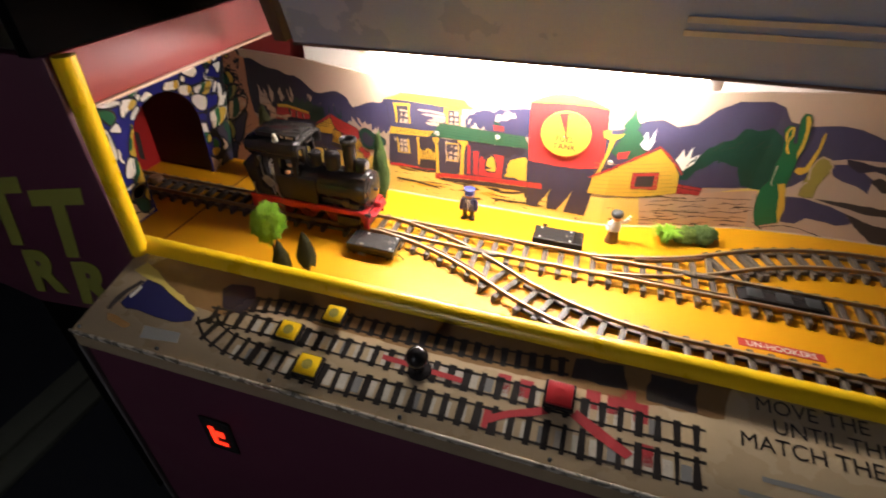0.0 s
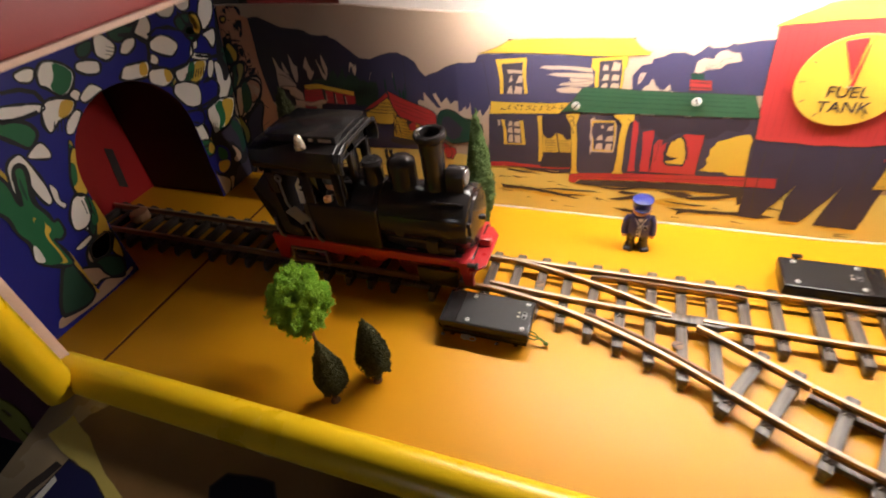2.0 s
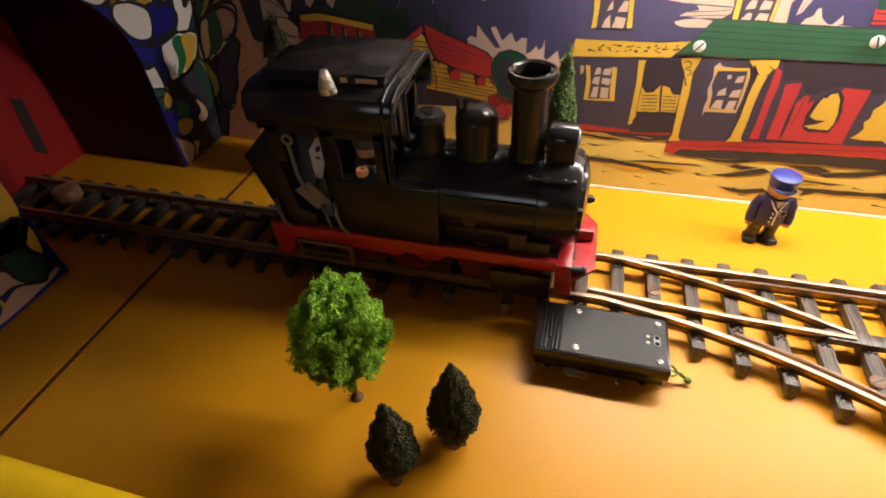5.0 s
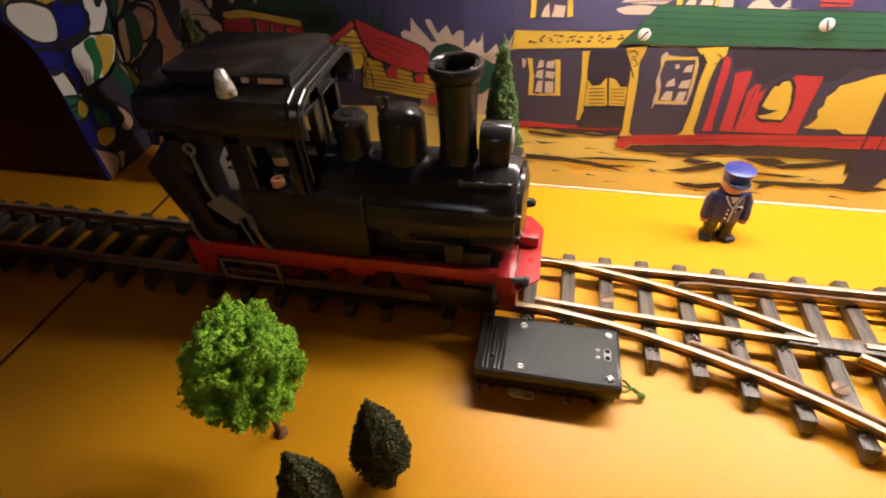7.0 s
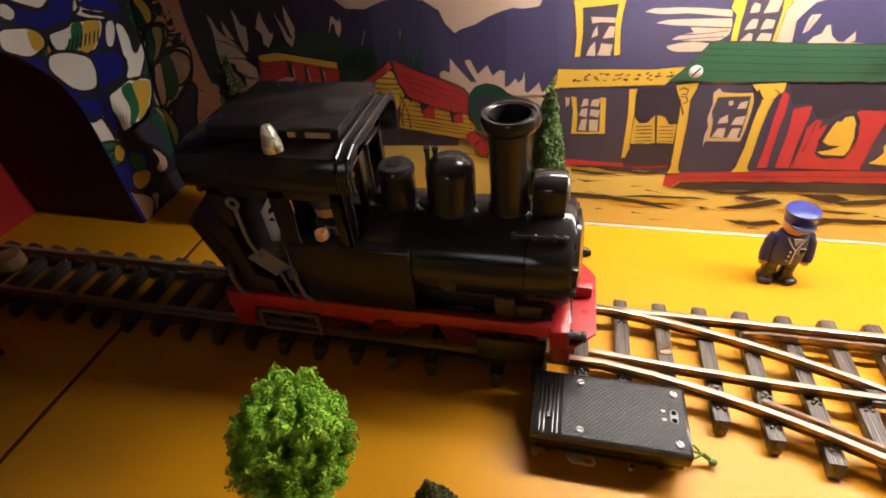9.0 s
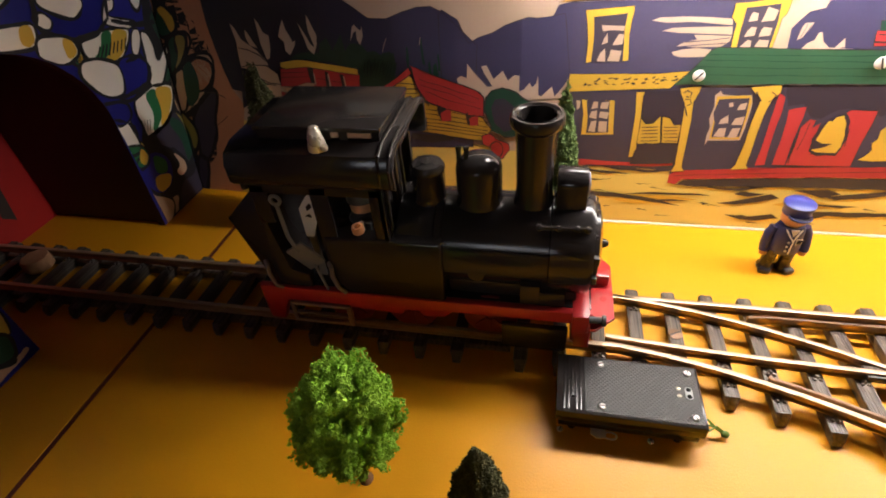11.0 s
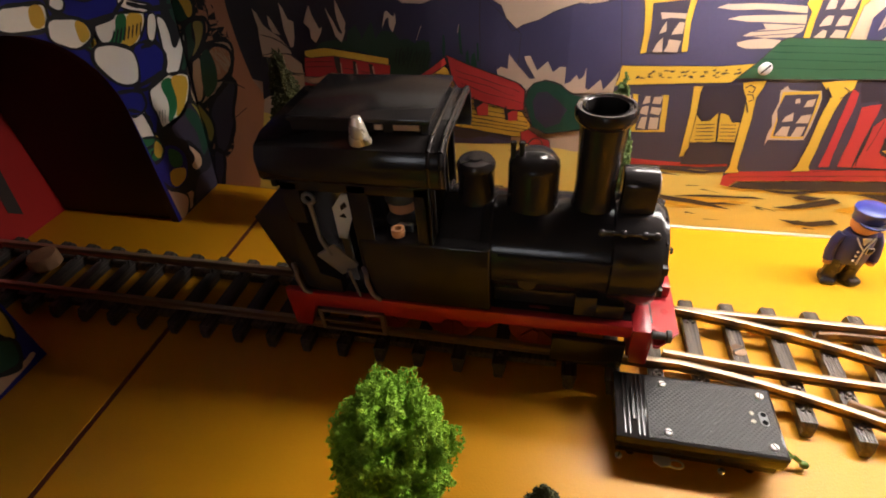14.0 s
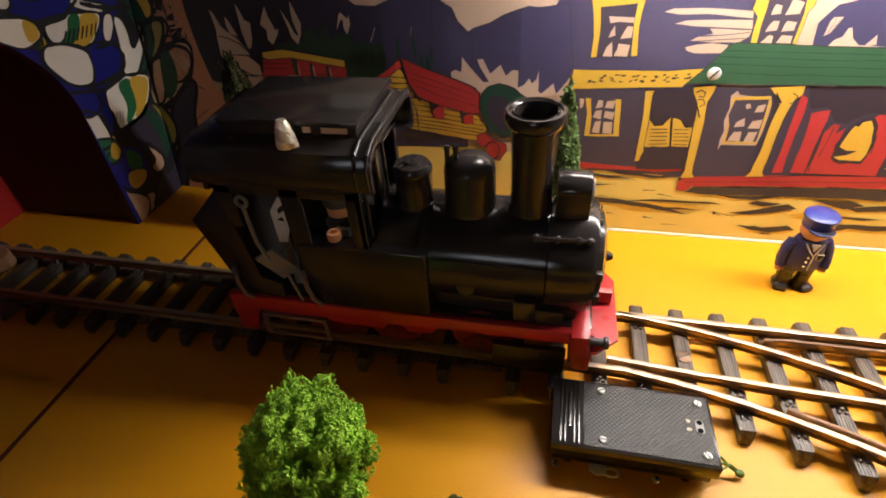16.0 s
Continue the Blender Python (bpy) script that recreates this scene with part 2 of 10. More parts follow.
CARPET = surface("dark_carpet", (0.022, 0.022, 0.03), 0.9, grain=0.3, grain_scale=600, stain=0.3)
ROOMWALL = surface("dark_room_paint", (0.03, 0.028, 0.035), 0.7, stain=0.2)
LETTER = surface("dull_yellow_letter_paint", (0.24, 0.235, 0.04), 0.5, stain=0.2)
OLIVEW = surface("green_wire", (0.10, 0.16, 0.02), 0.4)
TUBE_M = glow("fluorescent_tube_glass", (1.0, 0.94, 0.88), TUBE)
DARK_TUNNEL = surface("near_black_purple", (0.030, 0.010, 0.016), 0.6, stain=0.2)
LIGHT_GREY_PL = surface("light_grey_plastic", (0.36, 0.35, 0.34), 0.35, stain=0.1, stain_scale=60)
CORNER_TRIM = surface("grey_corner_strip", (0.10, 0.09, 0.085), 0.5, stain=0.2)
FLOOR_STRIP = surface("grey_green_strip_paint", (0.16, 0.16, 0.12), 0.6, stain=0.2)
ZINC = surface("dull_zinc", (0.62, 0.60, 0.57), 0.5, metal=0.25, stain=0.15, stain_scale=300)
for m in (INK, NAVY_INK, BLUE, BLUE_B, GREEN, GREEN_D):
    m.node_tree.nodes["Principled BSDF"].inputs["Specular IOR Level"].default_value = 0.28
# Mountain colour, darker towards the tunnel end by world x.
MOUNTAIN = surface("navy_to_blue_mountain", (0.066, 0.057, 0.108), 0.45, grain=0.05, stain=0.15, stain_scale=25)
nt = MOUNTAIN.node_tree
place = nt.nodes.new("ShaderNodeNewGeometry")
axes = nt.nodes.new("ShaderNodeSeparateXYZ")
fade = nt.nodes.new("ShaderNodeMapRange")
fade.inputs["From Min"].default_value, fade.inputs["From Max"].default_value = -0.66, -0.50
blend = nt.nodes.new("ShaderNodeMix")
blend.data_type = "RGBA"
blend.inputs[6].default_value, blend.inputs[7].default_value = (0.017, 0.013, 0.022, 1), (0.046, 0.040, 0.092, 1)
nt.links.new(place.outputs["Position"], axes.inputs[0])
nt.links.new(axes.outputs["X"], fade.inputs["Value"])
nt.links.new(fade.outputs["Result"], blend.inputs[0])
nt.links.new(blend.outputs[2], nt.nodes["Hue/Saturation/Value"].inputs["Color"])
BOARD_BLACK = surface("black_board_ink", (0.008, 0.007, 0.010), 0.65, stain=0.2)
STEP_GREY = surface("dull_reddish_grey_plastic", (0.20, 0.14, 0.12), 0.45, stain=0.2, stain_scale=60)
RED_SEAM = surface("dark_red_seam", (0.10, 0.014, 0.008), 0.7)
ROOF_GREEN = surface("dull_green_print", (0.028, 0.092, 0.046), 0.45, grain=0.05, stain=0.15, stain_scale=30)
SALOON_DARK = surface("dark_plum_print", (0.048, 0.038, 0.060), 0.45, grain=0.05, stain=0.2, stain_scale=30)
SALOON_INK = surface("plum_black_print", (0.030, 0.022, 0.034), 0.45, stain=0.15)
FIR_GREEN = surface("fir_green_print", (0.017, 0.040, 0.022), 0.45, grain=0.06, stain=0.3, stain_scale=60)
FIR_INK = surface("fir_shade_print", (0.010, 0.018, 0.014), 0.45, stain=0.2)
LED = glow("red_display", (1.0, 0.03, 0.01), 0.9)

# ---------------------------------------------------------------- the cabinet
bm = bmesh.new()
box(bm, -0.7524, 1.15, 0.486, 1.08, -0.012, 0.0)
floor = solid("floor", bm, YELLOW_FLOOR, "yellow painted wooden base board of the model railway", "floor")
bm = bmesh.new()
box(bm, -1.02, -0.7574, 0.486, 1.08, -0.012, 0.0)
solid("floor_end", bm, YELLOW_FLOOR, "yellow painted end board of the base with a dark seam", "floor")
# The strip carries the dark seam line in its own colour.
bm = bmesh.new()
box(bm, -0.7573, -0.7525, 0.486, 1.08, -0.012, -0.0005)
solid("floor_seam", bm, RED_SEAM, "dark red strip in the seam of the base board", "seam")
bm = bmesh.new()
box(bm, -1.02, 1.15, 0.486, 1.08, -0.03, -0.0125)
solid("floor_underside", bm, DARK, "dark board under the yellow base", "board")

# the backdrop: straight in the middle, bent back towards both ends
BENDS = (-0.86, -0.80, -0.74, -0.68, -0.62, -0.56, -0.50, -0.44, 0.00, 0.06, 0.12, 0.20, 0.27, 0.33, 0.40, 0.48, 0.60)
FOOT_Y = (0.948, 0.945, 0.942, 0.939, 0.9355, 0.9315, 0.928, 0.925, 0.924, 0.928, 0.942, 0.966, 0.988, 1.005, 1.017, 1.024, 1.030)
LEAN_BACK = (0.20, 0.18, 0.155, 0.125, 0.09, 0.05, 0.02) + (0.0,) * 10


def wall_y(x, z=0.0):
    """The sheet's depth: its foot, and how far its end leans back with height."""
    return float(np.interp(x, BENDS, FOOT_Y) + z * np.interp(x, BENDS, LEAN_BACK))


def wall_top(x):
    return float(np.interp(x, (-0.87, -0.58, -0.43, -0.2, 0.2, 0.34, 0.6), (0.258, 0.265, 0.260, 0.262, 0.282, 0.285, 0.30)))



FINE = [round(-0.86 + 0.01 * i, 4) for i in range(43)]
LEVELS = 20
bm = bmesh.new()
xs = sorted(set(FINE) | {round(-0.42 + 0.02 * i, 4) for i in range(78)} | set(BENDS))
cols = []
for x in xs:
    rows = [wall_top(x) * k / LEVELS for k in range(LEVELS + 1)]
    cols.append([bm.verts.new((x, wall_y(x, z), z)) for z in rows] + [bm.verts.new((x, wall_y(x, z) + 0.006, z)) for z in reversed(rows)])
for a, b in zip(cols, cols[1:]):
    for i in range(len(a)):
        k = (i + 1) % len(a)
        bm.faces.new((a[i], b[i], b[k], a[k]))
bm.faces.new(cols[0])
bm.faces.new(cols[-1][::-1])
bmesh.ops.recalc_face_normals(bm, faces=bm.faces)
backdrop = solid("backdrop", bm, CREAM, "cream printed backdrop board with a western town painted on it", "backdrop")


bm = bmesh.new()
cols = []
for x in [v for v in xs if v > -0.60]:
    y = wall_y(x)
    cols.append([bm.verts.new(p) for p in ((x, y - 0.0028, 0.0), (x, y - 0.0028, 0.0007), (x, y - 0.0012, 0.0017), (x, y - 0.0006, 0.0017), (x, y - 0.0006, 0.0))])
for a, b in zip(cols, cols[1:]):
    for i in range(5):
        bm.faces.new((a[i], b[i], b[(i + 1) % 5], a[(i + 1) % 5]))
bm.faces.new(cols[0])
bm.faces.new(cols[-1][::-1])
bmesh.ops.recalc_face_normals(bm, faces=bm.faces)
solid("baseboard", bm, CREAM, "thin white bead along the foot of the backdrop", "trim")


def wobble(pts, amp, step, seed):
    """Closed outline with hand-drawn unevenness."""
    out = []
    n = len(pts)
    for i in range(n):
        a, b = Vector(pts[i]), Vector(pts[(i + 1) % n])
        k = max(1, int((b - a).length / step))
        for j in range(k):
            p = a.lerp(b, j / k)
            d = noise.noise_vector(Vector((p.x * 60 + seed, p.y * 60, seed * 1.7)))
            s = amp if j else amp * 0.4
            out.append((p.x + d.x * s, p.y + d.y * s))
    return out


paint_count = [0]


def art_mesh(bm, pts, mi):
    vs = [bm.verts.new((p[0], p[1], 0)) for p in pts]
    f = bm.faces.new(vs)
    f.material_index = mi
    bmesh.ops.triangulate(bm, faces=[f])


def stroke(bm, pts, width, mi, closed=True):
    n = len(pts)
    P = [Vector(p) for p in pts]
    L, R = [], []
    for i in range(n):
        a = P[i - 1] if closed or i else P[i]
        b = P[(i + 1) % n] if closed or i < n - 1 else P[i]
        d = b - a
        if d.length < 1e-9:
            d = Vector((1, 0))
        d.normalize()
        w = width * (0.65 + 0.5 * noise.noise(Vector((P[i].x * 90, P[i].y * 90, 3.3))))
        q = Vector((-d.y, d.x)) * w * 0.5
        L.append(bm.verts.new((P[i].x + q.x, P[i].y + q.y, 0.00015)))
        R.append(bm.verts.new((P[i].x - q.x, P[i].y - q.y, 0.00015)))
    for i in range(n if closed else n - 1):
        j = (i + 1) % n
        bm.faces.new((L[i], R[i], R[j], L[j])).material_index = mi


def place_art(bm, layer, surf):
    """Lays flat artwork on the backdrop or on the tunnel board, a hair proud of what lies under it."""
    bmesh.ops.dissolve_degenerate(bm, dist=1e-7, edges=bm.edges)
    lift = 0.0003 + 0.00016 * layer
    if surf == "wall":
        lo, hi = min(v.co.x for v in bm.verts), max(v.co.x for v in bm.verts)
        for b in sorted(set(BENDS) | set(FINE)):
            if not lo < b < hi:
                continue
            bmesh.ops.bisect_plane(bm, geom=bm.verts[:] + bm.edges[:] + bm.faces[:], plane_co=(b, 0, 0), plane_no=(1, 0, 0))
        for k in range(1, 18) if lo < -0.5 else ():
            bmesh.ops.bisect_plane(bm, geom=bm.verts[:] + bm.edges[:] + bm.faces[:], plane_co=(0, 0.015 * k, 0), plane_no=(0, 1, 0))
        for v in bm.verts:
            x, z, h = v.co
            z = min(max(z, 0.0008), wall_top(x) - 0.0008)
            v.co = (x, wall_y(x, z) - lift * (1.6 if x < -0.55 else 1.0) - h, z)
    else:
        for v in bm.verts:
            y, z, h = v.co
            y, z = min(y, 0.9445 + 0.20 * z), min(max(z, 0.0008), 0.317)
            off = Vector((y - ARCH_Y, max(z - ARCH_S, 0.0)))
            if off.length < ARCH_R:
                off *= ARCH_R / max(off.length, 1e-6)
                y, z = ARCH_Y + off.x, (ARCH_S + off.y if z > ARCH_S else z)
            v.co = (BOARD_X + lift + h, y, z)


def boulder(pts, grow):
    """Corners cut twice to a rounded outline, then made a little larger about its middle."""
    P = [Vector(p) for p in pts]
    mid = sum(P, Vector((0, 0))) / len(P)
    for _ in range(2):
        P = [q for a, b in zip(P, P[1:] + P[:1]) for q in (a.lerp(b, 0.22), a.lerp(b, 0.78))]
    return [tuple(mid + (p - mid) * grow) for p in P]


def paint(name, pts, mat, layer, ink=0.0, amp=0.0012, surf="wall", extra=(), ink_mat=None, parent=None):
    """One painted shape, with an ink outline and further shapes in other colours."""
    paint_count[0] += 1
    bm = bmesh.new()
    if surf == "board":
        pts, ink_mat = boulder(pts, 1.09 if ink else 1.05), BOARD_BLACK
        ring = list(zip(pts, pts[1:] + pts[:1]))
        area = abs(sum(a[0] * b[1] - b[0] * a[1] for a, b in ring))
        ink = min(ink, 0.40 * area / sum(math.dist(a, b) for a, b in ring))
    w = wobble(pts, amp, 0.006, paint_count[0] * 3.1)
    art_mesh(bm, w, 0)
    if ink:
        stroke(bm, w, ink, 1)
    place_art(bm, layer, surf)
    if surf == "wall":
        parent = parent or backdrop
    ob = part(name, bm, [mat, ink_mat or INK], parent, smooth=0)
    return ob


def lines(name, rows, width, mat, layer, surf="wall", parent=None, amp=0.0015):
    """A group of ink strokes."""
    paint_count[0] += 1
    bm = bmesh.new()
    for k, r in enumerate(rows):
        fine = []
        for a, b in zip(r, r[1:]):
            a, b = Vector(a), Vector(b)
            n = max(1, int((b - a).length / 0.005))
            fine += [a.lerp(b, j / n) for j in range(n)]
        fine.append(Vector(r[-1]))
        pts = []
        for p in fine:
            d = noise.noise_vector(Vector((p.x * 50 + k, p.y * 50, paint_count[0])))
            pts.append((p.x + d.x * amp, p.y + d.y * amp))
        stroke(bm, pts, width, 0, closed=False)
    place_art(bm, layer, surf)
    return part(name, bm, mat, parent or backdrop, smooth=0)


# tunnel board at the end, with its arched opening
BOARD_X = -0.842
ARCH_Y, ARCH_R, ARCH_S = 0.778, 0.0945, 0.127
bm = bmesh.new()
hole = [(ARCH_Y + ARCH_R - 0.0045, 0.0)] + arc(ARCH_Y, ARCH_S, ARCH_R, 0, 180, 26) + [(ARCH_Y - ARCH_R + 0.001, 0.0)]
# two halves joined at the crown
mid = len(hole) // 2
right = hole[:mid + 1] + [(ARCH_Y, 0.318), (1.0080, 0.318), (0.9980, 0.262), (0.9455, 0.0)]
left = hole[mid:] + [(0.496, 0.0), (0.496, 0.318), (ARCH_Y, 0.318)]
for half in (right, left):
    prism(bm, half, "x", BOARD_X - 0.009, BOARD_X)
bmesh.ops.remove_doubles(bm, verts=bm.verts, dist=1e-6)
bm.normal_update()
# Front face blue; edges and back take the near-black tunnel colour.
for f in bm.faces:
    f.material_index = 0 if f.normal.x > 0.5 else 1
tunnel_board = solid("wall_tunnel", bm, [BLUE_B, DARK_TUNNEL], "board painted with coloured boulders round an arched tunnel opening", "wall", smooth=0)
bm = bmesh.new()
box(bm, -1.012, -1.0, 0.672, 0.8830, 0.0, 0.25)
solid("wall_tunnel_end", bm, RED_TUNNEL, "red painted end wall inside the tunnel", "wall")
bm = bmesh.new()
prism(bm, [(0.8285, 0.098), (0.8405, 0.090), (0.831, 0.024), (0.819, 0.034)], "x", -1.0002, -0.9992)
solid("tunnel_slot", bm, INK, "dark slot in the red end wall of the tunnel", "slot")
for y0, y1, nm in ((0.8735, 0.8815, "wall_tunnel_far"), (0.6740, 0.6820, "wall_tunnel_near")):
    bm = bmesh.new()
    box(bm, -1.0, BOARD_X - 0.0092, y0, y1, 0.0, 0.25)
    solid(nm, bm, DARK_TUNNEL, "almost black side wall inside the tunnel", "wall")
bm = bmesh.new()
box(bm, -1.012, BOARD_X - 0.0092, 0.672, 0.882, 0.2505, 0.258)
solid("ceiling_tunnel", bm, DARK, "dark board over the tunnel", "ceiling")

# outer shell
bm = bmesh.new()
box(bm, -1.02, 1.15, 1.082, 1.10, -0.9, 0.80)
solid("wall_back", bm, DARK, "dark back wall of the machine", "wall")
bm = bmesh.new()
box(bm, -0.8415, -0.657, 1.0725, 1.0800, 0.20, 0.4195)
solid("upper_wall_red", bm, RED_PAINT, "red painted board above the backdrop", "wall")
bm = bmesh.new()
box(bm, -0.655, 0.10, 1.045, 1.055, 0.20, 0.42)
box(bm, 0.10, 1.15, 1.062, 1.072, 0.20, 0.42)
solid("upper_wall_white", bm, WHITE_WALL, "white painted board behind the lamp", "wall")
bm = bmesh.new()
box(bm, -0.8415, 1.15, 0.80, 1.08, 0.42, 0.432)
solid("ceiling", bm, DARK, "dark board over the model railway that carries the lamp", "ceiling")
# the hood slopes up and towards the player from its lower edge in front of the lamp
TILT_HOOD = Matrix.Translation((0, 0, 0)) @ Matrix(((1, 0, 0, 0), (0, 1, 0, 0), (0.0182, 0, 1, 0), (0, 0, 0, 1)))
bm = bmesh.new()
prism(bm, [(0.800, 0.3535), (0.812, 0.3535), (0.642, 0.85), (0.630, 0.85)], "x", -0.520, 1.149, bevel=0.002, m=TILT_HOOD)
hood = solid("hood", bm, HOOD, "dull grey hood board above the lamp", "hood")
# Unseen board, added so the hood's inner face bounces no light down.
bm = bmesh.new()
prism(bm, [(0.8125, 0.356), (0.8165, 0.356), (0.800, 0.402), (0.796, 0.402)], "x", -0.50, 1.149, m=TILT_HOOD)
solid("hood_lining", bm, DARK, "unseen dark board added inside the hood to cut bounced light", "hood")
bm = bmesh.new()
prism(bm, [(0.797, 0.3490), (0.815, 0.3490), (0.815, 0.3533), (0.797, 0.3533)], "x", -0.520, 1.149, bevel=0.001, m=TILT_HOOD)
solid("hood_trim", bm, HOOD_TRIM, "reddish brown lower edge of the hood", "trim")
for h in (0.410, 0.428):
    bm = bmesh.new()
    y = 0.800 - (h - 0.3535) * 0.342
    prism(bm, [(y - 0.004, h), (y - 0.0005, h), (y - 0.0030, h + 0.008), (y - 0.0065, h + 0.008)], "x", 0.10, 1.149, bevel=0.0008, m=TILT_HOOD)
    solid("hood_strip", bm, LIGHT_GREY_PL, "bright metal strip across the hood", "trim")
bm = bmesh.new()
prism(bm, [(0.780, 0.349), (0.818, 0.349), (0.650, 0.85), (0.612, 0.85)], "x", -0.545, -0.521, bevel=0.002)
solid("hood_end", bm, POST, "dark reddish post at the end of the hood", "trim")
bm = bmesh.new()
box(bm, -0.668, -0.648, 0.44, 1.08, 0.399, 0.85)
solid("wall_side_upper", bm, DEEP_BLACK, "black upper side wall of the machine", "wall")
bm = bmesh.new()
box(bm, -0.665, -0.645, 0.474, 0.955, 0.326, 0.398, bevel=0.002)
red_beam = solid("side_rail", bm, RED_PAINT, "glossy red painted side board of the cabinet", "side board")
bm = bmesh.new()
box(bm, -0.667, -0.643, 0.476, 0.955, 0.3205, 0.3258, bevel=0.001)
box(bm, -0.668, -0.6555, 0.482, 0.492, 0.10, 0.3203, bevel=0.001)
solid("raw_edge", bm, RAW_EDGE, "raw wooden edge under the red side board", "trim")
bm = bmesh.new()
box(bm, 1.15, 1.17, 0.30, 1.10, -0.9, 0.80)
solid("wall_right", bm, DARK, "dark side wall closing the machine", "wall")
bm = bmesh.new()
box(bm, -1.022, -1.02, 0.49, 1.08, -0.9, 0.80)
solid("wall_left_end", bm, DARK, "dark end wall of the machine", "wall")
bm = bmesh.new()
box(bm, -1.02, -0.866, 0.90, 1.08, 0.0, 0.42)
box(bm, -1.02, -0.842, 0.49, 1.08, 0.42, 0.432)
box(bm, -0.8415, -0.7205, 0.49, 0.7995, 0.42, 0.432)
solid("dark_infill", bm, DARK, "dark boards behind the tunnel", "board")

# wing with big letters beside the opening
bm = bmesh.new()
prism(bm, [(-0.6625, 0.392), (-0.6625, -0.9), (-0.70, -0.9), (-0.72, -0.07), (-0.96, -0.10), (-1.30, -0.02), (-1.30, 0.392)], "y", 0.462, 0.482, bevel=0.002)
wing = solid("front_wing", bm, PURPLE, "dark purple cabinet front with dull yellow letters", "panel")


def letters(name, text, size, m, mat, parent, depth=0.0006, align="CENTER", weight=0.0):
    cu = bpy.data.curves.new(name, "FONT")
    cu.body, cu.size, cu.extrude, cu.align_x, cu.offset = text, size, depth, align, weight
    ob = bpy.data.objects.new(name, cu)
    scene.collection.objects.link(ob)
    bpy.context.view_layer.update()
    me = bpy.data.meshes.new_from_object(ob.evaluated_get(bpy.context.evaluated_depsgraph_get()))
    bpy.data.objects.remove(ob)
    me.transform(m)
    me.materials.clear()
    me.materials.append(mat)
    ob = new(name, me)
    o = org.get(parent, Vector((0, 0, 0)))
    me.transform(Matrix.Translation(-o))
    ob.parent = parent
    org[ob] = o
    return ob


UP = Matrix.Rotation(radians(90), 4, "X")
SLANT = Matrix(((1, 0, 0.26, 0), (0, 1, 0, 0), (0.22, 0, 1, 0), (0, 0, 0, 1)))
for ch, x, z, s in (("T", -0.925, 0.052, 0.185), ("T", -0.798, 0.055, 0.185), ("R", -0.915, -0.056, 0.135), ("R", -0.802, -0.056, 0.135)):
    letters("letter", ch, s, Matrix.Translation((x, 0.4612, z)) @ SLANT @ UP, LETTER, wing, weight=0.007)
bm = bmesh.new()
a, b = Vector((-0.645, 0.4665, 0.092)), Vector((-0.616, 0.4555, 0.402))
ring = arc(0, 0, 0.0125, 0, 360, 15)[:-1]
lo = [bm.verts.new(a + Vector((p[0], p[1] * 1.1, 0))) for p in ring]
hi = [bm.verts.new(b + Vector((p[0], p[1] * 1.1, 0))) for p in ring]
for i in range(len(ring)):
    j = (i + 1) % len(ring)
    bm.faces.new((lo[i], lo[j], hi[j], hi[i]))
bm.faces.new(lo[::-1])
bm.faces.new(hi)
solid("post_trim", bm, YELLOW_TRIM, "yellow plastic edging up the side of the opening", "trim", smooth=50)

# front wall under the rail, and the rounded yellow rail
# Dark brown here stands for the shadow gap below the rail.
bm = bmesh.new()
box(bm, -1.02, 1.15, 0.474, 0.4855, -0.03, 0.098)
solid("wall_front", bm, HOOD_TRIM, "low wall under the rail, with the shadow gap put into its dark colour", "wall")
bm = bmesh.new()
prof = [(0.4690, 0.0885)] + [(p[0], p[1]) for p in arc(0.4835, 0.0930, 0.0160, 185, -10, 14)] + [(0.4995, 0.0840)]
prism(bm, prof, "x", -0.6640, 1.15)
solid("front_rail", bm, YELLOW_TRIM, "rounded yellow rail along the front of the opening", "rail", smooth=50)

# ---------------------------------------------------------------- lamp
lamp = thing("fluorescent_lamp", (-0.15, 0.868, 0.42), "white batten lamp with one lit fluorescent tube under the board", "lamp")
bm = bmesh.new()
prism(bm, [(0.8445, 0.4198), (0.8445, 0.357), (0.8525, 0.349), (0.8835, 0.349), (0.8915, 0.357), (0.8915, 0.4198)], "x", -0.450, 0.195, bevel=0.002)
part("housing", bm, HOUSING, lamp)
for x0, x1 in ((-0.4295, -0.4005), (0.1655, 0.188)):
    bm = bmesh.new()
    box(bm, x0, x1, 0.858, 0.878, 0.3190, 0.3488, bevel=0.002)
    part("lamp_holder", bm, WHITE_PL, lamp)
bm = bmesh.new()
lathe(bm, [(0.0, -0.250), (0.012, -0.249), (0.012, 0.314), (0.0, 0.315)], (-0.15, 0.868, 0.3235), "x", 16)
part("tube", bm, TUBE_M, lamp, "lit fluorescent tube")

# ---------------------------------------------------------------- the tracks
GAUGE, RAIL_Z0, RAIL_Z1 = 0.0263, 0.0112, 0.0192
MAIN_Y = 0.7668
RAD = 0.60


def s_curve(x0, side, straight, y0, angle=30.0, n=14):
    """Centre line that swings to one side from the main line and back to parallel: (x, y, heading)."""
    pts = []
    A = radians(angle)
    for i in range(n + 1):
        t = A * i / n
        pts.append((x0 + RAD * math.sin(t), y0 + side * RAD * (1 - math.cos(t)), side * t))
    x, y, _ = pts[-1]
    x1, y1 = x + straight * math.cos(A), y + side * straight * math.sin(A)
    for i in range(1, n + 1):
        t = A * (1 - i / n)
        pts.append((x1 + RAD * (math.sin(A) - math.sin(t)), y1 + side * RAD * (math.cos(t) - math.cos(A)), side * t))
    return pts


def along(pts, off):
    return [(x - math.sin(h) * off, y + math.cos(h) * off) for x, y, h in pts]


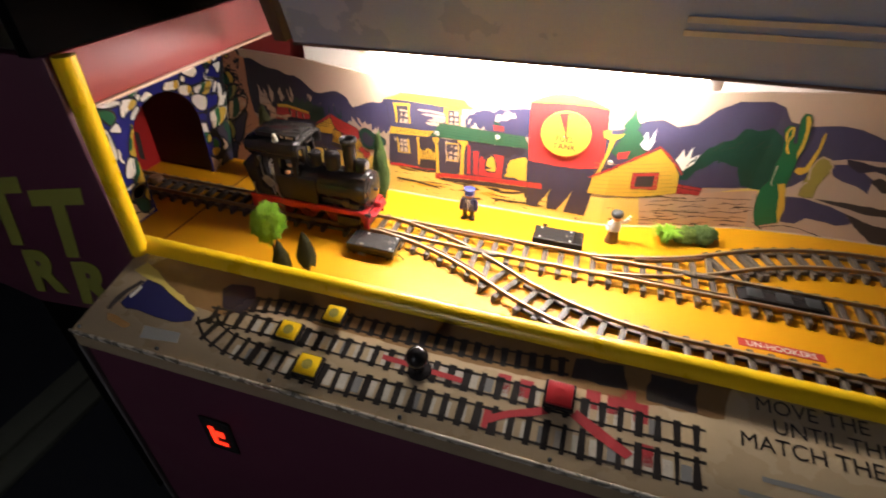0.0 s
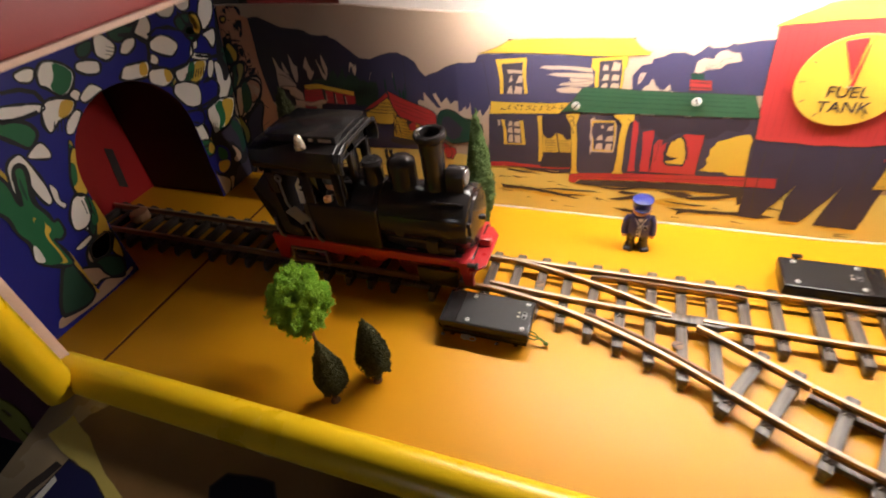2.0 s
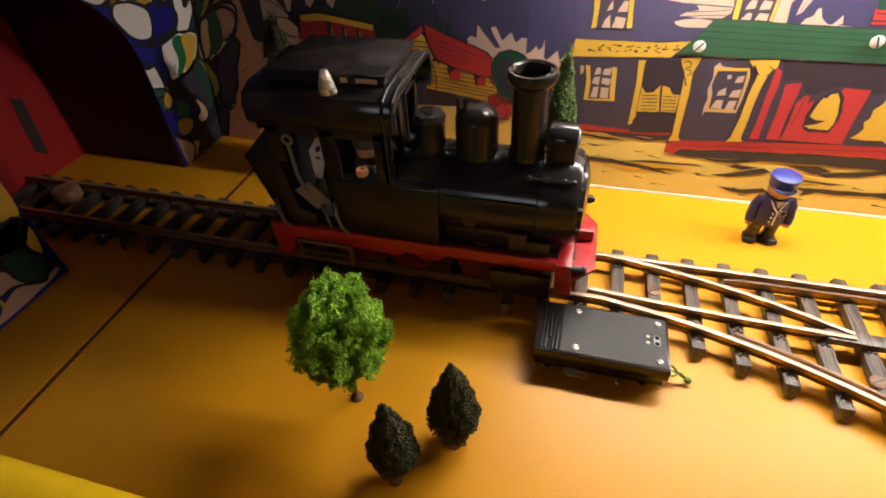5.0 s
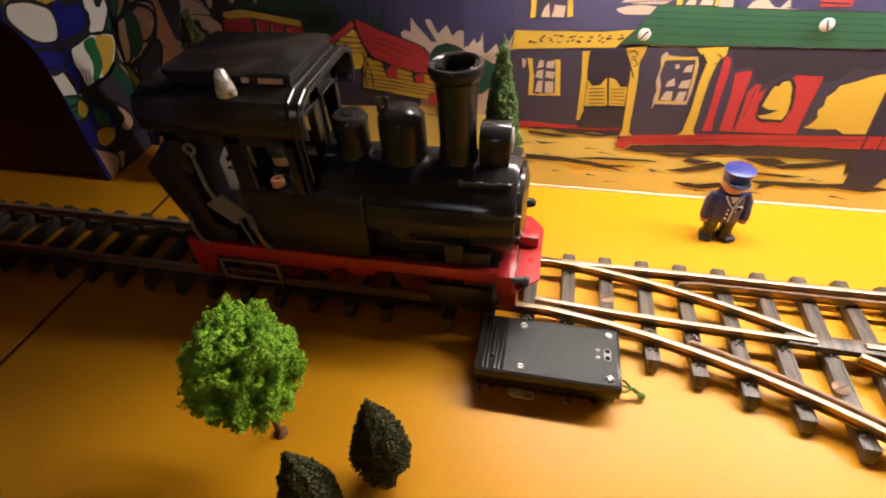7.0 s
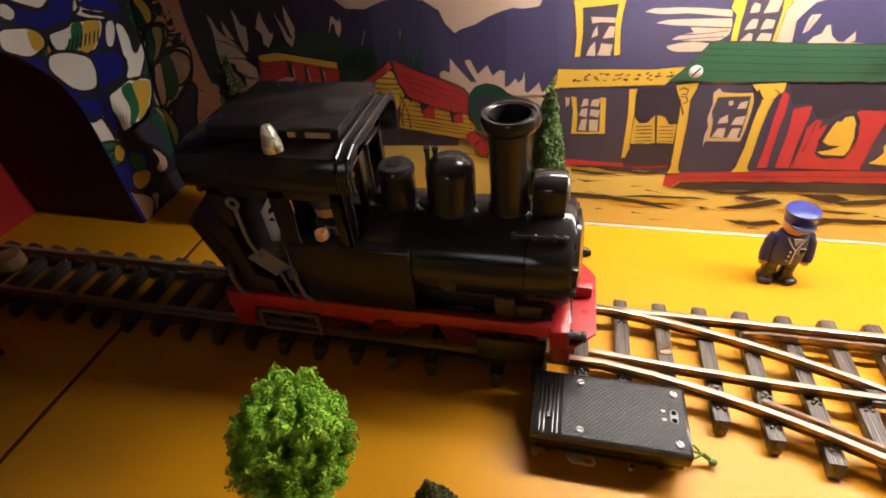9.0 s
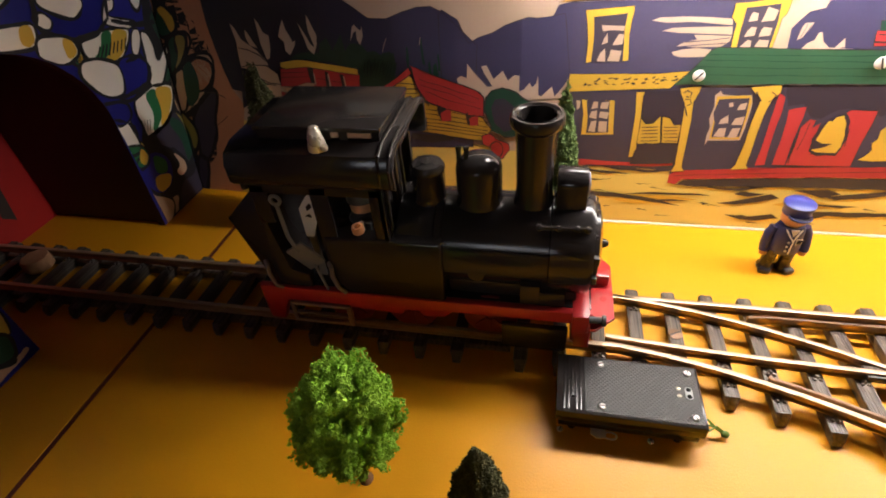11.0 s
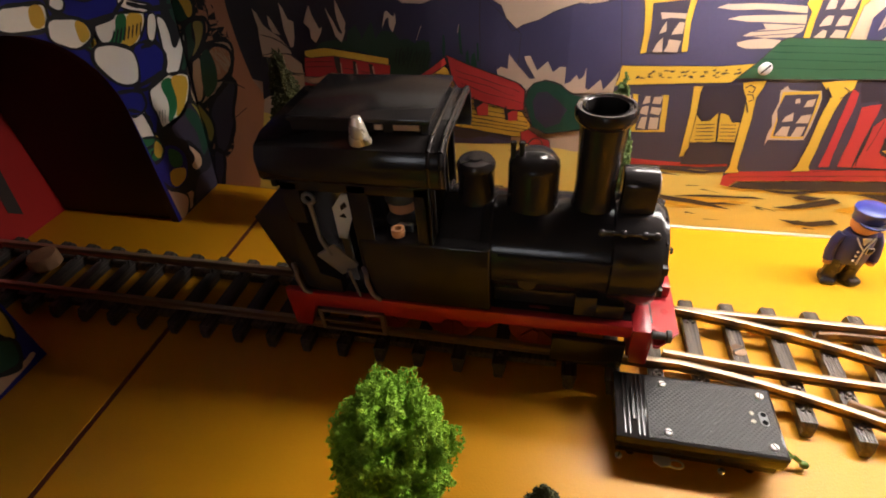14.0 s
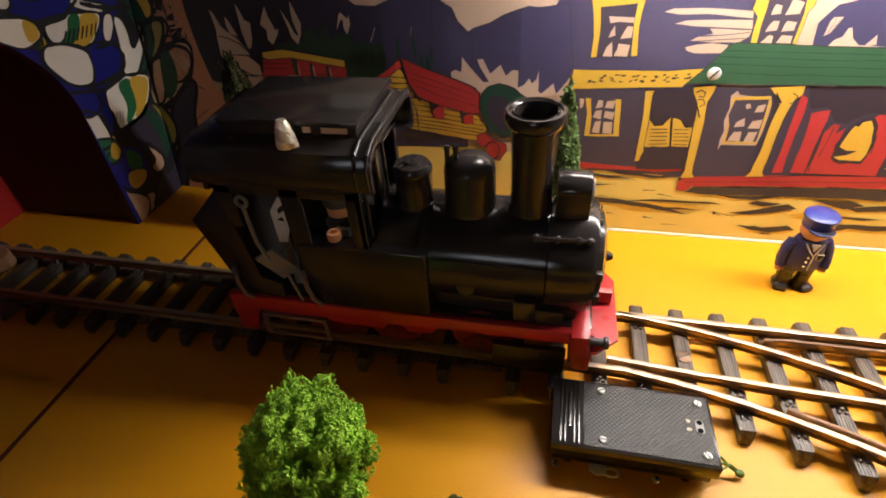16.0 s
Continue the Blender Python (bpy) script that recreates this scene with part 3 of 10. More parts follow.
def clip(pts, lo, hi):
    """The stretch of a line between two places along the layout."""
    out = []
    for (xa, ya), (xb, yb) in zip(pts, pts[1:]):
        for x in (lo, hi):
            if xa < x < xb:
                k = (x - xa) / (xb - xa)
                out.append((x, ya + k * (yb - ya)))
        if lo <= xb <= hi:
            out.append((xb, yb))
    if lo <= pts[0][0] <= hi:
        out.append(pts[0])
    return sorted(set(out))


HEAD, FOOT, WEB = 0.0020, 0.0021, 0.0008
PROFILE = [(-FOOT, 0), (FOOT, 0), (FOOT, 0.0012), (WEB, 0.0022), (WEB, 0.0052), (HEAD, 0.0058), (HEAD, 0.0077), (HEAD * 0.6, 0.0080),
           (-HEAD * 0.6, 0.0080), (-HEAD, 0.0077), (-HEAD, 0.0058), (-WEB, 0.0052), (-WEB, 0.0022), (-FOOT, 0.0012)]


def rail(line, parent, name="rail", z=RAIL_Z0, slim=1.0):
    bm = bmesh.new()
    rings = []
    for i, (x, y) in enumerate(line):
        a, b = line[max(i - 1, 0)], line[min(i + 1, len(line) - 1)]
        d = Vector((b[0] - a[0], b[1] - a[1])).normalized()
        rings.append([bm.verts.new((x - d.y * o * slim, y + d.x * o * slim, z + h)) for o, h in PROFILE])
    for a, b in zip(rings, rings[1:]):
        for i in range(len(PROFILE)):
            j = (i + 1) % len(PROFILE)
            f = bm.faces.new((a[i], b[i], b[j], a[j]))
            f.material_index = 1 if PROFILE[i][1] > 0.0076 and PROFILE[j][1] > 0.0076 else 0
    bm.faces.new(rings[0])
    bm.faces.new(rings[-1][::-1])
    bmesh.ops.recalc_face_normals(bm, faces=bm.faces)
    return part(name, bm, [RAIL, CHECK_RAIL if name == "check_rail" else RAIL_TOP], parent, smooth=30)


def sleeper_mesh(lo, hi, rails, w=0.0054, mat=None):
    """A sleeper across the line from lo to hi, with sloped ends and the clips that hold the rails."""
    bm = bmesh.new()
    h = 0.0108
    prism(bm, [(lo, 0.0), (hi, 0.0), (hi, h * 0.55), (hi - 0.004, h), (lo + 0.004, h), (lo, h * 0.55)], "x", -w, w, bevel=0.0014)
    for v in bm.verts:
        if min(v.co.y - lo, hi - v.co.y) < 0.0022:
            v.co.x *= 0.66
    for dx, wd in ((-0.0034, 0.0005), (-0.0016, 0.0006), (0.0003, 0.0004), (0.0018, 0.0006), (0.0036, 0.0004)):
        box(bm, dx - wd, dx + wd, lo + 0.0035, hi - 0.0035, h - 0.0004, h + 0.0005)
    for r in rails:
        for s in (-1, 1):
            for dx, dy, k in ((0.0, 0.0044, 1.3), (-0.0020, 0.0068, 1.0), (0.0020, 0.0068, 1.0)):
                lathe(bm, [(0.0014 * k, 0), (0.0014 * k, 0.0012 * k), (0.0008 * k, 0.0020 * k), (0.0, 0.0021 * k)], (dx, r + s * dy, h - 0.0002), seg=6)
    return mesh_of("sleeper", bm, mat or SLEEPER, 35)


PLAIN_SLEEPER = sleeper_mesh(-0.0455, 0.0455, (-GAUGE, GAUGE))
# same sleeper in a darker brown, for the straight track
DARK_PLAIN_SLEEPER = sleeper_mesh(-0.0455, 0.0455, (-GAUGE, GAUGE), mat=DARK_SLEEPER)


def put_sleeper(me, x, y, turn, parent):
    ob = new("sleeper", me)
    ob.parent = parent
    ob.matrix_basis = Matrix.Translation(Vector((x, y, 0)) - org[parent]) @ Matrix.Rotation(turn, 4, "Z")
    return ob


def web(line, parent):
    """Moulded strip that ties the sleepers together under a rail."""
    bm = bmesh.new()
    rings = []
    for i, (x, y) in enumerate(line):
        a, b = line[max(i - 1, 0)], line[min(i + 1, len(line) - 1)]
        d = Vector((b[0] - a[0], b[1] - a[1])).normalized()
        rings.append([bm.verts.new((x - d.y * o, y + d.x * o, h)) for o, h in ((-0.0030, 0.0), (0.0030, 0.0), (0.0030, 0.0062), (-0.0030, 0.0062))])
    for a, b in zip(rings, rings[1:]):
        for i in range(4):
            bm.faces.new((a[i], b[i], b[(i + 1) % 4], a[(i + 1) % 4]))
    bm.faces.new(rings[0])
    bm.faces.new(rings[-1][::-1])
    bmesh.ops.recalc_face_normals(bm, faces=bm.faces)
    return part("web", bm, SLEEPER, parent)


def screw(name, parent, at, r=0.0026, slot=0.6, tilt=None, mat=None):
    bm = bmesh.new()
    lathe(bm, [(r, 0), (r, 0.0006), (r * 0.75, 0.0013), (0.0, 0.0015)], (0, 0, 0), seg=14)
    box(bm, -r * 0.85, r * 0.85, -r * 0.13, r * 0.13, 0.0009, 0.00165, m=Matrix.Rotation(slot, 4, "Z"), mi=1)
    bmesh.ops.transform(bm, matrix=Matrix.Translation(at) @ (tilt if tilt is not None else Matrix.Identity(4)), verts=bm.verts)
    return part(name, bm, [mat or STEEL, INK], parent)


PITCH = 0.0295
BR1, BR2 = s_curve(-0.423, -1, 0.040, 0.7718), s_curve(-0.010, 1, 0.0, 0.7665)


def centre_y(pts, x):
    return float(np.interp(x, [p[0] for p in pts], [p[1] for p in pts]))


def heading(pts, x):
    return float(np.interp(x, [p[0] for p in pts], [p[2] for p in pts]))


# straight track under the engine and into the tunnel
track = thing("straight_track", (-0.70, MAIN_Y, 0.0), "straight brass and brown plastic track on the yellow base", "track", "railway tracks")
for s in (-1, 1):
    line = [(-0.995, MAIN_Y + s * GAUGE), (-0.70, MAIN_Y + s * GAUGE), (-0.4302, MAIN_Y + s * GAUGE)]
    rail(line, track)
    web(line, track)
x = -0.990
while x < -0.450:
    put_sleeper(DARK_PLAIN_SLEEPER, x, MAIN_Y, 0.0, track)
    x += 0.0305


def turnout(x0, x1, branch, side, frog_x, label, split_x, first):
    """A set of points: two stock rails, two blades that meet at the frog, check rails, and sleepers that widen towards the frog."""
    t = thing("turnout_track", ((x0 + x1) / 2, MAIN_Y, 0.0), label, "points", "railway tracks")
    near, far = side * GAUGE, -side * GAUGE
    rail([(x0, MAIN_Y + far), (x1, MAIN_Y + far)], t, "stock_rail")
    curved = [p for p in along(branch, near) if p[0] > branch[0][0] + 0.095]
    rail(clip([(x0, MAIN_Y + near), (branch[0][0] + 0.075, MAIN_Y + near)] + curved, x0, x1), t, "stock_rail")
    blade0 = branch[0][0] + 0.065
    rail([(blade0, MAIN_Y + near - side * 0.0088), (blade0 + 0.06, MAIN_Y + near - side * 0.0040), (blade0 + 0.11, MAIN_Y + near - side * 0.0014), (frog_x - 0.012, MAIN_Y + near + side * 0.0010)], t, "switch_blade", slim=0.9)
    rail([(frog_x + 0.018, MAIN_Y + near), (x1, MAIN_Y + near)], t, "closure_rail")
    cb = clip(along(branch, far), blade0, frog_x - 0.012)
    cb[0] = (cb[0][0], cb[0][1] + side * 0.0016)
    rail(cb, t, "switch_blade", slim=0.9)
    rail(clip(along(branch, far), frog_x + 0.012, x1), t, "closure_rail")
    bm = bmesh.new()
    fy = MAIN_Y + near
    prism(bm, [(frog_x - 0.03, fy - 0.0045), (frog_x + 0.035, fy - 0.006), (frog_x + 0.05, fy + 0.002), (frog_x + 0.035, fy + 0.006), (frog_x - 0.03, fy + 0.006)],
          "z", 0.0112, 0.0172, bevel=0.0008)
    part("frog", bm, SLEEPER, t, "dark plastic frog of the points")
    rail([(frog_x - 0.095, MAIN_Y + far + side * 0.0105), (frog_x - 0.08, MAIN_Y + far + side * 0.0085), (frog_x + 0.045, MAIN_Y + far + side * 0.0085),
          (frog_x + 0.06, MAIN_Y + far + side * 0.0105)], t, "check_rail", z=RAIL_Z0 - 0.001, slim=0.6)
    inner = along(branch, near * 0.73)
    rail(clip(inner, frog_x - 0.095, frog_x + 0.03), t, "check_rail", z=RAIL_Z0 - 0.001, slim=0.6)
    k, x = 0, first
    while x < x1:
        if x < split_x:
            d = centre_y(branch, x) - MAIN_Y if x > branch[0][0] else 0.0
            lo, hi = min(-0.0475, d - 0.0455), max(0.0475, d + 0.0455)
            rails = [-GAUGE, GAUGE, d + near] if abs(d) > 0.012 else [-GAUGE, GAUGE]
            put_sleeper(sleeper_mesh(lo, hi, rails), x, MAIN_Y, 0.0, t)
        else:
            put_sleeper(PLAIN_SLEEPER, x, MAIN_Y, 0.0, t)
        x += PITCH
        k += 1
    s, last = 0.0, branch[0]
    for p in branch[1:]:
        steps = 6
        for i in range(steps):
            q = [last[j] + (p[j] - last[j]) * (i + 1) / steps for j in range(3)]
            s += math.hypot(p[0] - last[0], p[1] - last[1]) / steps
            if s > PITCH and split_x - 0.008 < q[0] < x1 + (0.0 if side < 0 else 0.02):
                put_sleeper(PLAIN_SLEEPER, q[0], q[1], q[2], t)
                s = 0.0
        last = p
    return t


t1 = turnout(-0.430, -0.055, BR1, -1, -0.155, "brass and brown plastic points beside the engine", -0.105, -0.4215)
t2 = turnout(-0.0545, 0.330, BR2, 1, 0.225, "brass and brown plastic points in the middle of the layout", 0.285, -0.0310)
for tt, xx, yy in ((t1, -0.304, 0.764), (t1, -0.160, 0.708), (t2, -0.002, 0.784)):
    screw("track_screw", tt, (xx, yy, 0.0111), 0.0054, 0.5, mat=CHECK_RAIL)


def plain_track(name_label, pts, x0, x1):
    t = thing("curved_track", ((x0 + x1) / 2, centre_y(pts, (x0 + x1) / 2), 0.0), name_label, "track", "railway tracks")
    for s in (-1, 1):
        rail(clip(along(pts, s * GAUGE), x0, x1), t)
        web(clip(along(pts, s * GAUGE), x0, x1), t)
    s, last = PITCH * 0.5, None
    fine = []
    for a, b in zip(pts, pts[1:]):
        n = max(2, int(math.hypot(b[0] - a[0], b[1] - a[1]) / 0.003))
        fine += [[a[j] + (b[j] - a[j]) * i / n for j in range(3)] for i in range(n)]
    for q in fine:
        if last is not None and x0 < q[0] < x1:
            s += math.hypot(q[0] - last[0], q[1] - last[1])
            if s >= PITCH:
                put_sleeper(PLAIN_SLEEPER, q[0], q[1], q[2], t)
                s = 0.0
        last = q
    return t


end1, end2 = BR1[-1], BR2[-1]
plain_track("front siding track curving back to straight along the rail", BR1 + [(1.12, end1[1], 0.0)], -0.054, 1.12)
plain_track("rear siding track curving past the painted cactus", BR2 + [(1.12, end2[1], 0.0)], 0.331, 1.12)
t3 = thing("straight_track", (0.7, MAIN_Y, 0.0), "straight brass and brown track running to the far end", "track", "railway tracks")
for s in (-1, 1):
    rail([(0.331, MAIN_Y + s * GAUGE), (1.12, MAIN_Y + s * GAUGE)], t3)
x = 0.345
while x < 1.12:
    put_sleeper(PLAIN_SLEEPER, x, MAIN_Y, 0.0, t3)
    x += PITCH

# uncoupling ramp between the rails, and its sign on the floor
ramp = thing("uncoupler", (0.37, MAIN_Y, 0.0108), "black plastic uncoupling ramp lying between the rails", "uncoupler")
bm = bmesh.new()
prism(bm, [(0.300, 0.0112), (0.440, 0.0112), (0.440, 0.013), (0.425, 0.0195), (0.315, 0.0195), (0.300, 0.013)], "y", MAIN_Y - 0.0165, MAIN_Y + 0.0165, bevel=0.001)
part("ramp", bm, BLACK_PL, ramp)
for xx in (0.325, 0.37, 0.415):
    bm = bmesh.new()
    box(bm, xx - 0.012, xx + 0.012, MAIN_Y - 0.012, MAIN_Y + 0.012, 0.0194, 0.0206, bevel=0.0005)
    part("rib", bm, DARKGREY_PL, ramp)
sign = thing("floor_sign", (0.351, 0.659, 0.0), "red sticker with white capitals on the yellow base", "sign")
bm = bmesh.new()
box(bm, 0.290, 0.412, 0.6505, 0.6675, 0.0, 0.0007)
part("sticker", bm, RED, sign)
letters("lettering", "UN-HOOKERS", 0.0155, Matrix.Translation((0.351, 0.6535, 0.0008)), WHITE_PL, sign, 0.0001)

# ---------------------------------------------------------------- switch motors
def switch_box(x0, x1, y0, y1, side, label):
    b = thing("switch_motor", ((x0 + x1) / 2, (y0 + y1) / 2, 0.0), label, "switch motor", "switch motors")
    bm = bmesh.new()
    box(bm, x0 + 0.002, x1 - 0.002, y0 + 0.002, y1 - 0.002, 0.0045, 0.013, bevel=0.001)
    for fx in (x0 + 0.012, x1 - 0.014):
        for fy in (y0 + 0.006, y1 - 0.006):
            lathe(bm, [(0.003, 0), (0.003, 0.0048)], (fx, fy, 0), seg=10)
    part("base", bm, BLACK_PL, b)
    bm = bmesh.new()
    box(bm, x0, x1, y0, y1, 0.0128, 0.0245, bevel=0.0013)
    part("cover", bm, BLACK_PL, b)
    ribbed = x0 if side < 0 else x1
    lo, hi = (x0 + 0.019, x1 - 0.002) if side < 0 else (x0 + 0.002, x1 - 0.019)
    bm = bmesh.new()
    box(bm, lo, hi, y0 + 0.002, y1 - 0.002, 0.0243, 0.0249, bevel=0.0002, seg=1)
    part("tread_plate", bm, PLATE, b, "finely treaded black plate")
    for i in range(5):
        bm = bmesh.new()
        xx = ribbed - side * (0.0055 + 0.0027 * i)
        if i == 2:
            box(bm, xx - 0.0011, xx + 0.0011, y0 + 0.012, y1 - 0.012, 0.0244, 0.0262, bevel=0.0004, seg=1)
        else:
            box(bm, xx - 0.0007, xx + 0.0007, y0 + 0.002, y1 - 0.002, 0.0243, 0.0254, bevel=0.0003, seg=1)
        part("rib", bm, BLACK_PL, b)
    cx = (lo + hi) / 2
    for i, (sx, sy) in enumerate(((lo + 0.011, y1 - 0.007), (hi - 0.0055, y1 - 0.007), (hi - 0.0055, y0 + 0.007), (lo + 0.011, y0 + 0.007))):
        screw("screw", b, (sx, sy, 0.0249), 0.0025, 0.4 + 0.9 * i, mat=ZINC)
    yc = (y0 + y1) / 2
    for dy in (0.0042, -0.0015):
        bm = bmesh.new()
        lathe(bm, [(0.0015, 0), (0.0015, 0.0004), (0.0011, 0.0007), (0.0, 0.0008)], (hi - 0.0128, yc + dy, 0.0248), seg=14)
        part("contact", bm, BELL, b)
    bm = bmesh.new()
    prism(bm, arc(hi - 0.0066, yc + 0.0038, 0.0024, 0, 180, 10) + arc(hi - 0.0066, yc - 0.0016, 0.0024, 180, 360, 10), "z", 0.0247, 0.0254, bevel=0.0002)
    socket = part("socket_rim", bm, GREY_PL, b, "worn grey rim round two sockets")
    # Flat black discs stand in for the darkness inside the two socket holes.
    for dy in (0.0038, -0.0016):
        bm = bmesh.new()
        lathe(bm, [(0.0016, 0), (0.0016, 0.0004), (0.0, 0.0004)], (hi - 0.0066, yc + dy, 0.0252), seg=14)
        part("socket", bm, DEEP_BLACK, socket)
    bm = bmesh.new()
    bx, by = lo + 0.010, y0
    prism(bm, [(bx - 0.0050, by + 0.001), (bx + 0.0050, by + 0.001), (bx + 0.0050, by - 0.0050), (bx - 0.0010, by - 0.0060), (bx - 0.0050, by - 0.0035)], "z", 0.0065, 0.0078, bevel=0.0003)
    rod(bm, [(bx + 0.0078 + 0.0042 * math.cos(k * math.pi / 8), by - 0.0028 + 0.0026 * math.sin(k * math.pi / 8), 0.0071) for k in range(17)], 0.0007, 6)
    part("fixing_lug", bm, ZINC, b, "grey metal fixing lug with an eye")
    screw("screw", b, (x1 - 0.032, y0 - 0.0015, 0.0048), 0.0022, 0.2)
    screw("screw", b, (x0 + 0.004, y0 - 0.0015, 0.0048), 0.0022, 1.2, mat=BELL)
    return b


m1 = switch_box(-0.394, -0.299, 0.674, 0.7225, -1, "black plastic switch motor beside the points under the engine")
bm = bmesh.new()
for k, (y, z) in enumerate(((0.6905, 0.0135), (0.6870, 0.0125), (0.6835, 0.0110))):
    rod(bm, [(-0.3005, y, z), (-0.2945, y - 0.0004, z - 0.0015), (-0.2885, 0.6868 + 0.0006 * k, 0.0072 + 0.0006 * k), (-0.2835, 0.6855 + 0.0004 * k, 0.0042 + 0.0004 * k)], 0.0008, 8)
lathe(bm, [(0.0, -0.0028), (0.0018, -0.0022), (0.0026, -0.0004), (0.0024, 0.0014), (0.0010, 0.0026), (0.0, 0.0028)], (-0.2828, 0.6856, 0.0042), "x", 10)
part("wire", bm, OLIVEW, m1, "green wires twisted to a knot")
m2 = switch_box(-0.061, 0.034, 0.804, 0.850, 1, "black plastic switch motor by the middle points")
bm = bmesh.new()
lathe(bm, [(0.0022, 0), (0.0022, 0.006), (0.0, 0.006)], (-0.043, 0.8525, 0.020), seg=10)
box(bm, -0.048, -0.038, 0.850, 0.855, 0.0245, 0.027, bevel=0.0006)
part("peg", bm, BLACK_PL, m2)

# ---------------------------------------------------------------- small trees
def flock(name, parent, mat, centre, shape, count, size, seed, label=""):
    """A crown of many small torn crumbs round an uneven body. shape(u, v): offset from the centre for a direction."""
    rnd = random.Random(seed)
    verts, faces = [], []
    for i in range(count):
        z = rnd.uniform(-1, 1)
        a = rnd.uniform(0, 2 * math.pi)
        d = Vector((math.sqrt(1 - z * z) * math.cos(a), math.sqrt(1 - z * z) * math.sin(a), z))
        p = Vector(centre) + shape(d) * rnd.uniform(0.84, 1.04)
        s = size * rnd.uniform(0.5, 1.35)
        q = Euler((rnd.uniform(0, 6), rnd.uniform(0, 6), rnd.uniform(0, 6))).to_matrix()
        k = len(verts)
        for c in ((1, 0, -0.6), (-0.5, 0.87, -0.5), (-0.5, -0.87, -0.6), (0.1, 0.1, 0.9), (0.5, -0.3, 0.5)):
            verts.append(p + q @ Vector([e * s * rnd.uniform(0.5, 1.3) for e in c]))
        faces += [(k, k + 2, k + 1), (k, k + 1, k + 3), (k + 1, k + 2, k + 3), (k + 2, k, k + 4), (k + 2, k + 4, k + 3), (k + 4, k, k + 3)]
    # solid heart, so that no light comes through
    bm = bmesh.new()
    bmesh.ops.create_icosphere(bm, subdivisions=3, radius=1)
    for v in bm.verts:
        v.co = Vector(centre) + shape(v.co.normalized()) * 0.86
    k = len(verts)
    bm.verts.index_update()
    verts += [v.co.copy() for v in bm.verts]
    faces += [tuple(k + v.index for v in f.verts) for f in bm.faces]
    bm.free()
    me = bpy.data.meshes.new(name)
    o = org[parent]
    me.from_pydata([tuple(v - o) for v in verts], [], faces)
    me.materials.append(mat)
    ob = new(name, me)
    ob.parent = parent
    org[ob] = o
    return tagged(ob, label) if label else ob


def lumpy(rx, ry, rz, amp, freq, seed, cone=0.0):
    """Body of a crown: an egg, or a pointed cone, with lumps."""
    def f(d):
        k = 1 + amp * noise.noise(d * freq + Vector((seed, 0, 0))) + 0.5 * amp * noise.noise(d * freq * 2.3 + Vector((0, seed, 0)))
        taper = 1.0
        if cone:
            h = (d.z + 1) / 2
            taper = max(0.12, 1.0 - cone * max(0.0, h - 0.28) ** 1.1)
        return Vector((d.x * rx * taper, d.y * ry * taper, d.z * rz)) * k
    return f


def tree(label, base, top, crown_lo, rx, mat, count, size, seed, cone=0.0, lean=(0, 0), amp=0.18):
    t = thing("model_tree", base, label, "model tree", "model trees")
    bx, by, bz = base
    cx, cy = bx + lean[0], by + lean[1]
    bm = bmesh.new()
    rod(bm, [(bx, by, bz), (bx + lean[0] * 0.3, by + lean[1] * 0.3, bz + crown_lo * 0.5), (cx, cy, bz + crown_lo + 0.012)], 0.0019, 8)
    lathe(bm, [(0.005, 0), (0.0042, 0.0015), (0.0022, 0.004), (0.0, 0.004)], (bx, by, bz), seg=10)
    part("trunk", bm, BARK, t)
    flock("crown", t, mat, (cx, cy, (crown_lo + top) / 2), lumpy(rx, rx, (top - crown_lo) / 2, amp, 3.2, seed, cone), count, size, seed)
    return t


tree("round bright green flocked tree on a thin twig", (-0.514, 0.620, 0.0), 0.1155, 0.051, 0.0275, FOAM_L, 34000, 0.00095, 3, lean=(0.004, -0.004), amp=0.40)
tree("small dark green pointed tree standing on the base", (-0.467, 0.570, 0.0), 0.080, 0.008, 0.0165, FOAM_D, 9000, 0.0010, 5, cone=1.15, lean=(0.0, 0.005))
tree("small dark green pointed tree beside the round tree", (-0.436, 0.602, 0.0), 0.083, 0.008, 0.0175, FOAM_D, 9000, 0.0010, 8, cone=1.05, lean=(0.0, 0.004))
tree("tall green pointed tree between the engine and the backdrop", (-0.400, 0.866, 0.0), 0.164, 0.010, 0.0190, FOAM_M, 8000, 0.0015, 11, cone=0.95)
tree("dark green pointed tree in the corner by the tunnel", (-0.684, 0.893, 0.0), 0.174, 0.010, 0.0250, FOAM_D, 11000, 0.0015, 14, cone=0.85)


def bush(label, at, rx, rz, mat, seed, count=2600):
    t = thing("model_bush", at, label, "model bush", "model bushes")
    flock("foliage", t, mat, (at[0], at[1], at[2] + rz * 0.92), lumpy(rx, rx * 0.8, rz, 0.35, 2.2, seed), count * 2, 0.0021, seed)
    return t


